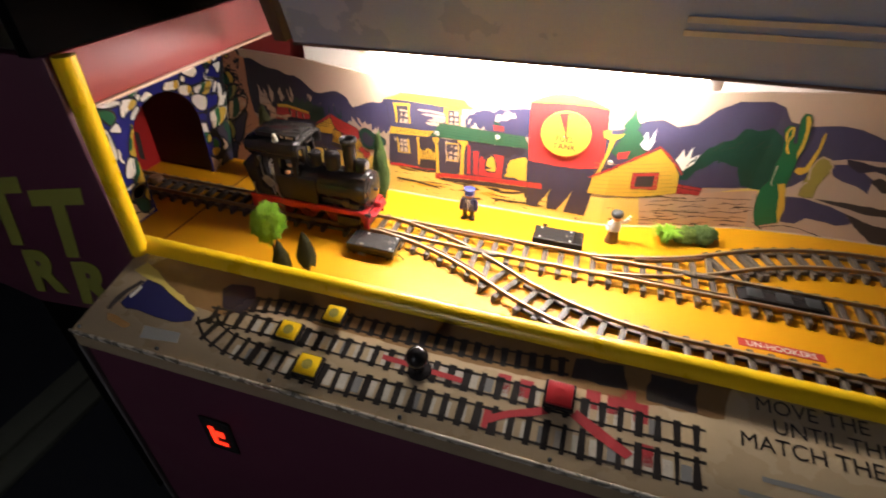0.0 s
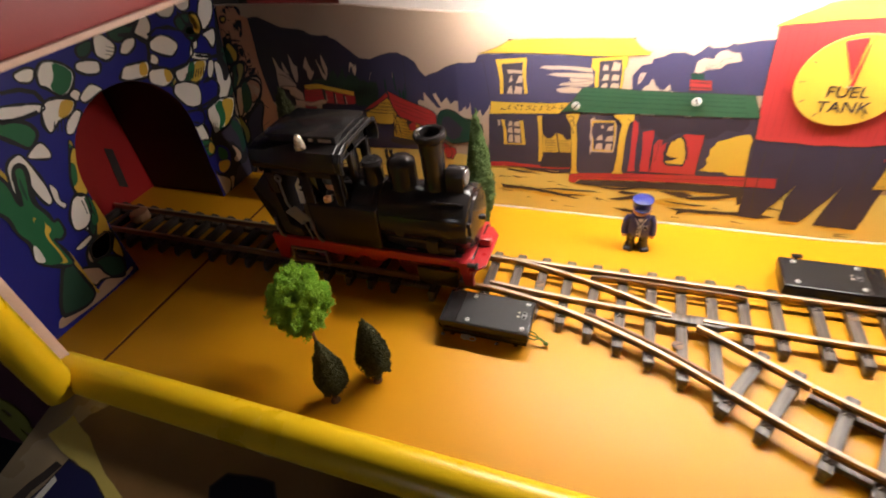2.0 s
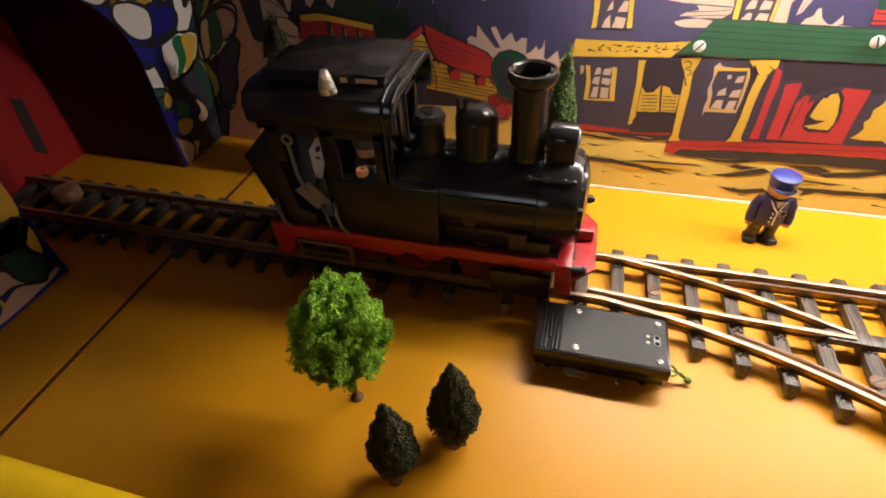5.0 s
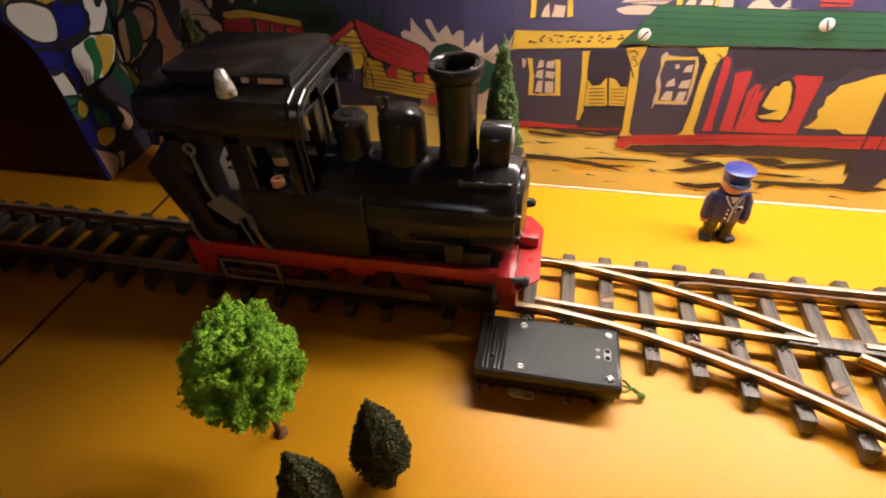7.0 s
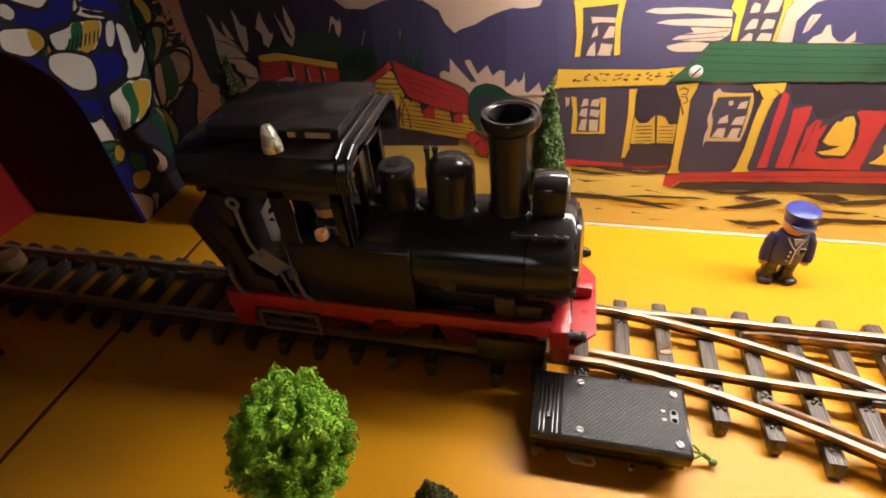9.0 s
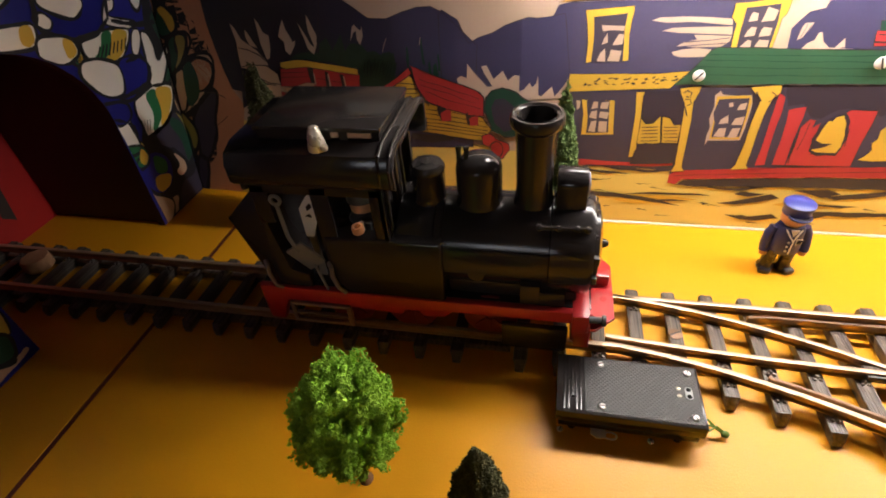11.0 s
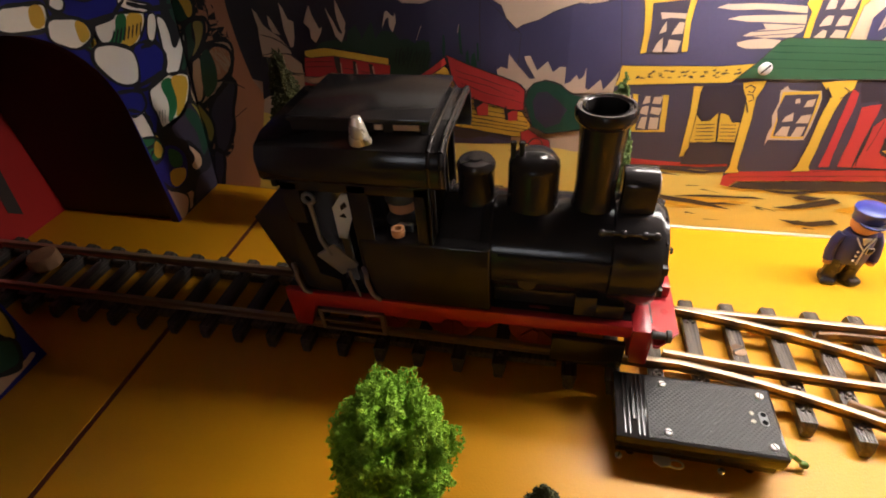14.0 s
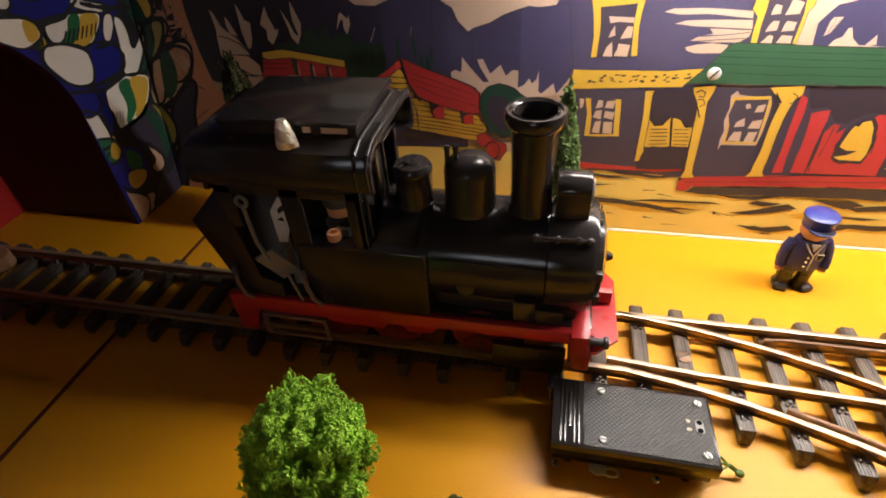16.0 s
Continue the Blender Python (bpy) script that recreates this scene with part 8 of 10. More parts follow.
lines("painted_cactus_edge", [[(0.3604, 0.1469), (0.3613, 0.1289), (0.3618, 0.1116), (0.3665, 0.1045)]], 0.0045, CREAM, 7.2, amp=0.001)
paint("painted_cactus_arm", [(0.3928, 0.1364), (0.3948, 0.1462), (0.4080, 0.1476), (0.4117, 0.1668), (0.4145, 0.1878), (0.4126, 0.2143), (0.4162, 0.2190), (0.4198, 0.2018), (0.4199, 0.1793), (0.4191, 0.1631), (0.4173, 0.1392), (0.4052, 0.1304)], YELLOW, 6.6, ink=0.0012, amp=0.001)
paint("painted_cactus_arm", [(0.4199, 0.0886), (0.4179, 0.1136), (0.4173, 0.1439), (0.4200, 0.1608), (0.4281, 0.1734), (0.4426, 0.1705), (0.4548, 0.1557), (0.4533, 0.1413), (0.4482, 0.1261), (0.4447, 0.1109), (0.4472, 0.0860), (0.4338, 0.0841)], OLIVE, 5.4, ink=0.0012, amp=0.001)
lines("painted_cactus_edge", [[(0.4240, 0.1230), (0.4192, 0.1442), (0.4227, 0.1635), (0.4309, 0.1714), (0.4445, 0.1661), (0.4539, 0.1532), (0.4523, 0.1436)], [(0.4137, 0.0941), (0.4184, 0.1124), (0.4240, 0.1181)]], 0.005, CREAM, 7, amp=0.001)
paint("painted_root", [(0.3521, 0.0041), (0.3496, 0.0235), (0.3462, 0.0451), (0.3544, 0.0405), (0.3578, 0.0188), (0.3606, 0.0050)], CREAM, 6, ink=0.0, amp=0.0008)
# ---------------------------------------------------------------- artwork of the tunnel board
paint("painted_stone", [(0.7909, 0.2782), (0.8009, 0.2762), (0.8070, 0.2678), (0.8113, 0.2590), (0.8017, 0.2510), (0.7907, 0.2487), (0.7819, 0.2578), (0.7834, 0.2681)], WHITE_P, 2, ink=0.0045, amp=0.0008, surf="board", parent=tunnel_board)
paint("painted_stone", [(0.8282, 0.2630), (0.8421, 0.2602), (0.8370, 0.2507), (0.8223, 0.2454), (0.8123, 0.2500), (0.8182, 0.2568)], WHITE_P, 2, ink=0.0045, amp=0.0008, surf="board", parent=tunnel_board)
paint("painted_stone", [(0.8684, 0.2814), (0.8744, 0.2741), (0.8718, 0.2632), (0.8585, 0.2492), (0.8486, 0.2547), (0.8441, 0.2657), (0.8555, 0.2737)], WHITE_P, 2, ink=0.0045, amp=0.0008, surf="board", parent=tunnel_board)
paint("painted_stone", [(0.8618, 0.2501), (0.8792, 0.2511), (0.8953, 0.2441), (0.9030, 0.2313), (0.8874, 0.2211), (0.8709, 0.2289), (0.8580, 0.2398)], WHITE_P, 2, ink=0.0045, amp=0.0008, surf="board", parent=tunnel_board)
paint("painted_stone", [(0.8466, 0.2331), (0.8577, 0.2350), (0.8636, 0.2256), (0.8567, 0.2201), (0.8482, 0.2244)], WHITE_P, 2, ink=0.0045, amp=0.0008, surf="board", parent=tunnel_board)
paint("painted_stone", [(0.8924, 0.2807), (0.9075, 0.2822), (0.9223, 0.2816), (0.9217, 0.2730), (0.9090, 0.2661), (0.8966, 0.2695), (0.8916, 0.2751)], WHITE_P, 2, ink=0.0045, amp=0.0008, surf="board", parent=tunnel_board)
paint("painted_stone", [(0.9283, 0.2864), (0.9551, 0.2798), (0.9468, 0.2664), (0.9315, 0.2680), (0.9255, 0.2780)], WHITE_P, 2, ink=0.0045, amp=0.0008, surf="board", parent=tunnel_board)
paint("painted_stone", boulder([(-0.8412, 0.2700), (-0.8356, 0.2679), (-0.8412, 0.2407), (-0.8412, 0.2230), (-0.8412, 0.2409)], 1.09), WHITE_P, 2, ink=0.0045, amp=0.0005, ink_mat=BOARD_BLACK)
paint("painted_stone", [(0.9748, 0.2759), (0.9978, 0.2664), (0.9835, 0.2438), (0.9587, 0.2329), (0.9559, 0.2514)], WHITE_P, 2, ink=0.0045, amp=0.0008, surf="board", parent=tunnel_board)
paint("painted_stone", [(0.7545, 0.2594), (0.7687, 0.2580), (0.7813, 0.2506), (0.7741, 0.2397), (0.7591, 0.2435), (0.7489, 0.2528)], WHITE_P, 2, ink=0.0045, amp=0.0008, surf="board", parent=tunnel_board)
paint("painted_stone", [(0.6841, 0.2719), (0.6998, 0.2733), (0.7071, 0.2686), (0.6973, 0.2585), (0.6857, 0.2630)], WHITE_P, 2, ink=0.0045, amp=0.0008, surf="board", parent=tunnel_board)
paint("painted_stone", [(0.7274, 0.2339), (0.7367, 0.2359), (0.7402, 0.2289), (0.7324, 0.2224), (0.7271, 0.2266)], WHITE_P, 2, ink=0.0045, amp=0.0008, surf="board", parent=tunnel_board)
paint("painted_stone", [(0.7354, 0.2249), (0.7466, 0.2301), (0.7574, 0.2337), (0.7676, 0.2221), (0.7589, 0.2208), (0.7456, 0.2170), (0.7378, 0.2181)], WHITE_P, 2, ink=0.0045, amp=0.0008, surf="board", parent=tunnel_board)
paint("painted_stone", [(0.7066, 0.2073), (0.7232, 0.2157), (0.7292, 0.2093), (0.7174, 0.2011), (0.7067, 0.1936), (0.6998, 0.1971)], WHITE_P, 2, ink=0.0045, amp=0.0008, surf="board", parent=tunnel_board)
paint("painted_stone", [(0.6503, 0.2511), (0.6931, 0.2365), (0.6923, 0.2293), (0.6702, 0.2301), (0.6422, 0.2394)], WHITE_P, 2, ink=0.0045, amp=0.0008, surf="board", parent=tunnel_board)
paint("painted_stone", [(0.6479, 0.1954), (0.6693, 0.2037), (0.6723, 0.1882), (0.6682, 0.1822), (0.6536, 0.1896)], WHITE_P, 2, ink=0.0045, amp=0.0008, surf="board", parent=tunnel_board)
paint("painted_stone", [(0.6511, 0.1604), (0.6549, 0.1475), (0.6503, 0.1376), (0.6546, 0.1304), (0.6489, 0.1263), (0.6447, 0.1392)], WHITE_P, 2, ink=0.0045, amp=0.0008, surf="board", parent=tunnel_board)
paint("painted_stone", [(0.7964, 0.2234), (0.8018, 0.2285), (0.8104, 0.2348), (0.8285, 0.2318), (0.8438, 0.2296), (0.8403, 0.2173), (0.8327, 0.2123), (0.8089, 0.2176)], WHITE_P, 2, ink=0.0045, amp=0.0008, surf="board", parent=tunnel_board)
paint("painted_band", [(0.8307, 0.2303), (0.8418, 0.2291), (0.8386, 0.2172), (0.8301, 0.2141), (0.8255, 0.2188)], YELLOW, 3, ink=0.0, amp=0.0008, surf="board", parent=tunnel_board)
paint("painted_stone", [(0.8380, 0.2136), (0.8503, 0.2145), (0.8699, 0.2076), (0.8758, 0.1976), (0.8713, 0.1855), (0.8617, 0.1955), (0.8453, 0.2066)], WHITE_P, 2, ink=0.0045, amp=0.0008, surf="board", parent=tunnel_board)
paint("painted_band", [(0.8628, 0.2086), (0.8702, 0.2062), (0.8740, 0.1978), (0.8707, 0.1875), (0.8641, 0.1946)], GREEN, 3, ink=0.0, amp=0.0008, surf="board", parent=tunnel_board)
paint("painted_stone", [(0.7074, 0.2647), (0.7172, 0.2720), (0.7273, 0.2701), (0.7382, 0.2627), (0.7451, 0.2510), (0.7310, 0.2361), (0.7171, 0.2345), (0.7090, 0.2486), (0.7031, 0.2524)], WHITE_P, 2, ink=0.0045, amp=0.0008, surf="board", parent=tunnel_board)
paint("painted_band", [(0.7277, 0.2689), (0.7376, 0.2619), (0.7434, 0.2509), (0.7302, 0.2375), (0.7179, 0.2356), (0.7112, 0.2474), (0.7222, 0.2543)], GREEN, 3, ink=0.0, amp=0.0008, surf="board", parent=tunnel_board)
paint("painted_stone", [(0.6910, 0.2313), (0.7007, 0.2364), (0.7144, 0.2334), (0.7293, 0.2241), (0.7154, 0.2128), (0.7005, 0.2140), (0.6852, 0.2043), (0.6831, 0.2167)], WHITE_P, 2, ink=0.0045, amp=0.0008, surf="board", parent=tunnel_board)
paint("painted_band", [(0.7164, 0.2315), (0.7279, 0.2240), (0.7153, 0.2140), (0.7023, 0.2143), (0.7049, 0.2217)], YELLOW, 3, ink=0.0, amp=0.0008, surf="board", parent=tunnel_board)
lines("painted_hatching", [[(0.6954, 0.2142), (0.6876, 0.2043)], [(0.6995, 0.2137), (0.6916, 0.2031)], [(0.7037, 0.2133), (0.6959, 0.2017)], [(0.7073, 0.2131), (0.7005, 0.2018)]], 0.0018, BOARD_BLACK, 4, amp=0.0006, surf="board", parent=tunnel_board)
lines("painted_hatching", [[(0.7992, 0.2630), (0.8089, 0.2576)], [(0.7960, 0.2596), (0.8057, 0.2541)], [(0.7928, 0.2562), (0.8009, 0.2512)]], 0.0012, BOARD_BLACK, 4, amp=0.0006, surf="board", parent=tunnel_board)
paint("painted_stone", [(0.6411, 0.2379), (0.6678, 0.2265), (0.6724, 0.2111), (0.6559, 0.2006), (0.6474, 0.2125), (0.6351, 0.2291)], GREEN, 2, ink=0.0062, amp=0.0008, surf="board", parent=tunnel_board)
paint("painted_stone", [(0.9158, 0.2626), (0.9414, 0.2638), (0.9554, 0.2430), (0.9416, 0.2315), (0.9257, 0.2385), (0.9145, 0.2507)], GREEN_D, 2, ink=0.0062, amp=0.0008, surf="board", parent=tunnel_board)
paint("painted_band", [(0.9438, 0.2615), (0.9495, 0.2540), (0.9528, 0.2420), (0.9418, 0.2349), (0.9413, 0.2471)], YELLOW, 3, ink=0.0, amp=0.0008, surf="board", parent=tunnel_board)
paint("painted_stone", [(0.8110, 0.2811), (0.8409, 0.2827), (0.8530, 0.2763), (0.8397, 0.2652), (0.8173, 0.2616), (0.8098, 0.2706)], GREEN_D, 2, ink=0.0062, amp=0.0008, surf="board", parent=tunnel_board)
paint("painted_stone", [(0.7628, 0.2749), (0.7829, 0.2761), (0.7826, 0.2684), (0.7706, 0.2609), (0.7593, 0.2634)], GREEN_D, 2, ink=0.0062, amp=0.0008, surf="board", parent=tunnel_board)
paint("painted_stone", [(0.6957, 0.1885), (0.6993, 0.1850), (0.6938, 0.1725), (0.6853, 0.1509), (0.6826, 0.1349), (0.6781, 0.1277), (0.6696, 0.1355), (0.6796, 0.1556)], YELLOW, 2, ink=0.0062, amp=0.0008, surf="board", parent=tunnel_board)
paint("painted_band", [(0.6955, 0.1870), (0.6970, 0.1829), (0.6906, 0.1660), (0.6798, 0.1469), (0.6702, 0.1377), (0.6796, 0.1556)], GREEN, 3, ink=0.0, amp=0.0008, surf="board", parent=tunnel_board)
paint("painted_stone", [(0.6538, 0.1152), (0.6651, 0.1255), (0.6749, 0.1263), (0.6815, 0.1192), (0.6752, 0.0955), (0.6589, 0.0779), (0.6582, 0.0882), (0.6547, 0.0932), (0.6539, 0.1055)], WHITE_P, 2, ink=0.0045, amp=0.0008, surf="board", parent=tunnel_board)
paint("painted_band", [(0.6749, 0.1249), (0.6808, 0.1187), (0.6742, 0.0962), (0.6594, 0.0795), (0.6592, 0.0889), (0.6682, 0.1004)], GREEN_D, 3, ink=0.0, amp=0.0008, surf="board", parent=tunnel_board)
paint("painted_stone", [(0.6783, 0.1121), (0.6781, 0.0934), (0.6774, 0.0768), (0.6666, 0.0745), (0.6666, 0.0868)], YELLOW, 2, ink=0.0062, amp=0.0008, surf="board", parent=tunnel_board)
paint("painted_stone", [(0.6487, 0.0710), (0.6750, 0.0741), (0.6768, 0.0646), (0.6689, 0.0503), (0.6513, 0.0439), (0.6428, 0.0551)], TAN, 2, ink=0.0062, amp=0.0008, surf="board", parent=tunnel_board)
paint("painted_stone", [(0.6321, 0.0794), (0.6570, 0.0828), (0.6554, 0.0762), (0.6368, 0.0732)], WHITE_P, 2, ink=0.0045, amp=0.0008, surf="board", parent=tunnel_board)
paint("painted_stone", [(0.6260, 0.1966), (0.6428, 0.2006), (0.6455, 0.1876), (0.6467, 0.1672), (0.6445, 0.1436), (0.6355, 0.1403), (0.6326, 0.1589), (0.6334, 0.1784), (0.6315, 0.1842), (0.6235, 0.1575), (0.6128, 0.1516), (0.6171, 0.1736)], WHITE_P, 2, ink=0.0045, amp=0.0008, surf="board", parent=tunnel_board)
paint("painted_band", [(0.6178, 0.2042), (0.6200, 0.1888), (0.6172, 0.1728), (0.6144, 0.1777), (0.6094, 0.1922)], YELLOW, 2.6, ink=0.0, amp=0.0008, surf="board", parent=tunnel_board)
paint("painted_stone", [(0.6120, 0.1959), (0.6162, 0.1773), (0.6141, 0.1589), (0.6143, 0.1506), (0.6220, 0.1745), (0.6275, 0.1866), (0.6352, 0.1886), (0.6385, 0.1816), (0.6294, 0.1618), (0.6252, 0.1481), (0.6298, 0.1330), (0.6296, 0.1209), (0.6355, 0.1237), (0.6342, 0.1057), (0.6250, 0.1007), (0.6186, 0.1084), (0.6225, 0.0877), (0.6216, 0.0664), (0.5907, 0.0928), (0.5992, 0.1154), (0.5949, 0.1309), (0.5974, 0.1501), (0.5896, 0.1636)], GREEN, 4, ink=0.0062, amp=0.0008, surf="board", parent=tunnel_board)
paint("painted_band", [(0.6149, 0.1384), (0.6202, 0.1294), (0.6247, 0.1137), (0.6159, 0.1114), (0.6175, 0.0860), (0.6172, 0.0702), (0.6064, 0.0794), (0.6093, 0.1075)], YELLOW, 4.6, ink=0.0, amp=0.0008, surf="board", parent=tunnel_board)
paint("painted_band", [(0.6174, 0.1366), (0.6225, 0.1234), (0.6133, 0.1134), (0.6148, 0.0868), (0.6131, 0.0737), (0.5936, 0.0903), (0.6031, 0.1168)], GREEN, 5.2, ink=0.0, amp=0.0008, surf="board", parent=tunnel_board)
paint("painted_band", [(0.6291, 0.1818), (0.6275, 0.1710), (0.6220, 0.1544), (0.6214, 0.1589), (0.6232, 0.1690)], GREEN_D, 5.2, ink=0.0, amp=0.0008, surf="board", parent=tunnel_board)
paint("painted_band", [(0.5986, 0.1123), (0.6007, 0.1052), (0.5987, 0.0860), (0.5892, 0.0941)], WHITE_P, 5.8, ink=0.0, amp=0.0008, surf="board", parent=tunnel_board)
paint("painted_stone", [(0.6606, 0.1267), (0.6751, 0.1292), (0.6684, 0.1101), (0.6649, 0.0965), (0.6557, 0.0927), (0.6516, 0.1020), (0.6545, 0.1156)], WHITE_P, 2, ink=0.0045, amp=0.0008, surf="board", parent=tunnel_board)
paint("painted_stone", [(0.6742, 0.1279), (0.6811, 0.1172), (0.6800, 0.0937), (0.6778, 0.0760), (0.6701, 0.0750), (0.6615, 0.0754), (0.6576, 0.0850), (0.6644, 0.0969), (0.6694, 0.1134)], GREEN, 2.2, ink=0.0062, amp=0.0008, surf="board", parent=tunnel_board)
paint("painted_band", [(0.6806, 0.1144), (0.6796, 0.0932), (0.6770, 0.0767), (0.6707, 0.0759), (0.6628, 0.0761), (0.6726, 0.0907)], YELLOW, 3, ink=0.0, amp=0.0008, surf="board", parent=tunnel_board)
lines("painted_hatching", [[(0.6712, 0.1238), (0.6680, 0.1064)], [(0.6751, 0.1242), (0.6714, 0.1040)], [(0.6775, 0.1215), (0.6743, 0.0995)]], 0.002, BOARD_BLACK, 4, amp=0.0006, surf="board", parent=tunnel_board)
paint("painted_stone", [(0.6526, 0.0761), (0.6778, 0.0743), (0.6807, 0.0671), (0.6674, 0.0504), (0.6509, 0.0480), (0.6374, 0.0488), (0.6383, 0.0618)], TAN, 2, ink=0.0062, amp=0.0008, surf="board", parent=tunnel_board)
paint("painted_stone", [(0.6240, 0.0526), (0.6369, 0.0459), (0.6449, 0.0373), (0.6467, 0.0252), (0.6649, 0.0125), (0.6603, 0.0092), (0.6391, 0.0252), (0.6246, 0.0224)], TAN, 2, ink=0.0062, amp=0.0008, surf="board", parent=tunnel_board)
paint("painted_stone", [(0.6383, 0.0479), (0.6532, 0.0488), (0.6650, 0.0411), (0.6733, 0.0307), (0.6663, 0.0112), (0.6501, 0.0178), (0.6452, 0.0291), (0.6443, 0.0422)], GREEN_D, 3, ink=0.0062, amp=0.0008, surf="board", parent=tunnel_board)
paint("painted_stone", [(0.6804, 0.0673), (0.6809, 0.0484), (0.6768, 0.0325), (0.6719, 0.0320), (0.6674, 0.0504)], YELLOW, 2, ink=0.0062, amp=0.0008, surf="board", parent=tunnel_board)
paint("painted_stone", [(0.6181, 0.0804), (0.6190, 0.0478), (0.6205, 0.0167), (0.6073, 0.0106), (0.5907, 0.0144), (0.5745, 0.0218)], GREEN_D, 3, ink=0.0062, amp=0.0008, surf="board", parent=tunnel_board)
paint("painted_band", [(0.6230, 0.0870), (0.6252, 0.0783), (0.6252, 0.0562), (0.6242, 0.0284), (0.6261, 0.0137), (0.6212, 0.0154), (0.6210, 0.0453), (0.6173, 0.0794)], YELLOW, 3.6, ink=0.0, amp=0.0008, surf="board", parent=tunnel_board)
paint("painted_band", [(0.5739, 0.0210), (0.5903, 0.0138), (0.6075, 0.0099), (0.6207, 0.0148), (0.6402, 0.0221), (0.6657, 0.0102), (0.6750, 0.0128), (0.6763, 0.0063), (0.6275, 0.0032), (0.5929, 0.0060), (0.5640, 0.0076)], TAN, 1.6, ink=0.0, amp=0.0008, surf="board", parent=tunnel_board)
paint("painted_band", boulder([(-0.8275, 0.2050), (-0.8125, 0.1506), (-0.7998, 0.0948), (-0.8035, 0.0589), (-0.8329, -0.0050), (-0.8412, -0.0379), (-0.8412, -0.0610), (-0.8412, -0.0351), (-0.8412, 0.0556), (-0.8412, 0.1266), (-0.8400, 0.2136)], 1.05), BOARD_BLACK, 0.7, ink=0.0, amp=0.0005, ink_mat=BOARD_BLACK)
paint("painted_band", [(0.9845, 0.2000), (0.9718, 0.1364), (0.9581, 0.0681), (0.9508, 0.0314), (0.9448, 0.0015), (0.8952, 0.0015), (0.8737, 0.0015), (0.8737, 0.0213), (0.9445, 0.0644), (0.9673, 0.1288), (0.9871, 0.2129)], BOARD_BLACK, 0.7, ink=0.0, amp=0.0008, surf="board", parent=tunnel_board)
paint("painted_stone", [(0.8801, 0.2008), (0.8872, 0.2051), (0.9062, 0.2038), (0.9215, 0.2017), (0.9387, 0.1974), (0.9364, 0.1897), (0.9189, 0.1765), (0.9026, 0.1761), (0.8899, 0.1817), (0.8825, 0.1855), (0.8797, 0.1924)], WHITE_P, 2, ink=0.0045, amp=0.0008, surf="board", parent=tunnel_board)
paint("painted_band", [(0.9065, 0.2031), (0.9196, 0.2015), (0.9100, 0.1861), (0.8950, 0.1808), (0.8837, 0.1855), (0.8989, 0.1906)], GREEN, 3, ink=0.0, amp=0.0008, surf="board", parent=tunnel_board)
paint("painted_band", [(0.9201, 0.2016), (0.9371, 0.1970), (0.9351, 0.1899), (0.9185, 0.1772), (0.9031, 0.1768), (0.8966, 0.1807), (0.9100, 0.1861)], YELLOW, 3.2, ink=0.0, amp=0.0008, surf="board", parent=tunnel_board)
lines("painted_hatching", [[(0.8881, 0.1837), (0.8983, 0.1931)], [(0.8932, 0.1834), (0.9030, 0.1928)], [(0.8983, 0.1830), (0.9078, 0.1924)], [(0.9036, 0.1827), (0.9126, 0.1920)], [(0.9090, 0.1823), (0.9175, 0.1916)], [(0.9144, 0.1820), (0.9225, 0.1912)], [(0.9199, 0.1816), (0.9276, 0.1908)], [(0.9255, 0.1812), (0.9328, 0.1904)]], 0.0022, BOARD_BLACK, 4, amp=0.0006, surf="board", parent=tunnel_board)
paint("painted_stone", [(0.8605, 0.2090), (0.8699, 0.2023), (0.8756, 0.1972), (0.8755, 0.1884), (0.8687, 0.1823), (0.8616, 0.1911), (0.8523, 0.1981)], GREEN, 2, ink=0.0062, amp=0.0008, surf="board", parent=tunnel_board)
paint("painted_band", [(0.8723, 0.1980), (0.8747, 0.1893), (0.8683, 0.1839), (0.8677, 0.1902)], YELLOW, 3, ink=0.0, amp=0.0008, surf="board", parent=tunnel_board)
paint("painted_stone", [(0.8748, 0.1858), (0.8927, 0.1800), (0.9024, 0.1728), (0.9023, 0.1631), (0.8989, 0.1535), (0.8932, 0.1543), (0.8887, 0.1630), (0.8779, 0.1710), (0.8743, 0.1798)], WHITE_P, 2, ink=0.0045, amp=0.0008, surf="board", parent=tunnel_board)
paint("painted_stone", [(0.9150, 0.1749), (0.9371, 0.1700), (0.9456, 0.1573), (0.9401, 0.1463), (0.9274, 0.1399), (0.9083, 0.1372), (0.8961, 0.1398), (0.8957, 0.1486), (0.9044, 0.1574), (0.9064, 0.1692)], BLUE_B, 2.4, ink=0.0062, amp=0.0008, surf="board", parent=tunnel_board)
paint("painted_stone", boulder([(-0.8412, 0.1794), (-0.8412, 0.1775), (-0.8412, 0.1651), (-0.8412, 0.1492), (-0.8386, 0.1675), (-0.8334, 0.1642), (-0.8378, 0.1530), (-0.8412, 0.1258), (-0.8412, 0.1240), (-0.8412, 0.1426), (-0.8412, 0.1588)], 1.09), WHITE_P, 2, ink=0.0045, amp=0.0005, ink_mat=BOARD_BLACK)
paint("painted_stone", [(0.9558, 0.1891), (0.9646, 0.1841), (0.9652, 0.1709), (0.9619, 0.1555), (0.9777, 0.1660), (0.9766, 0.1605), (0.9747, 0.1511), (0.9550, 0.1340), (0.9378, 0.1402), (0.9462, 0.1554), (0.9496, 0.1704)], WHITE_P, 2, ink=0.0045, amp=0.0008, surf="board", parent=tunnel_board)
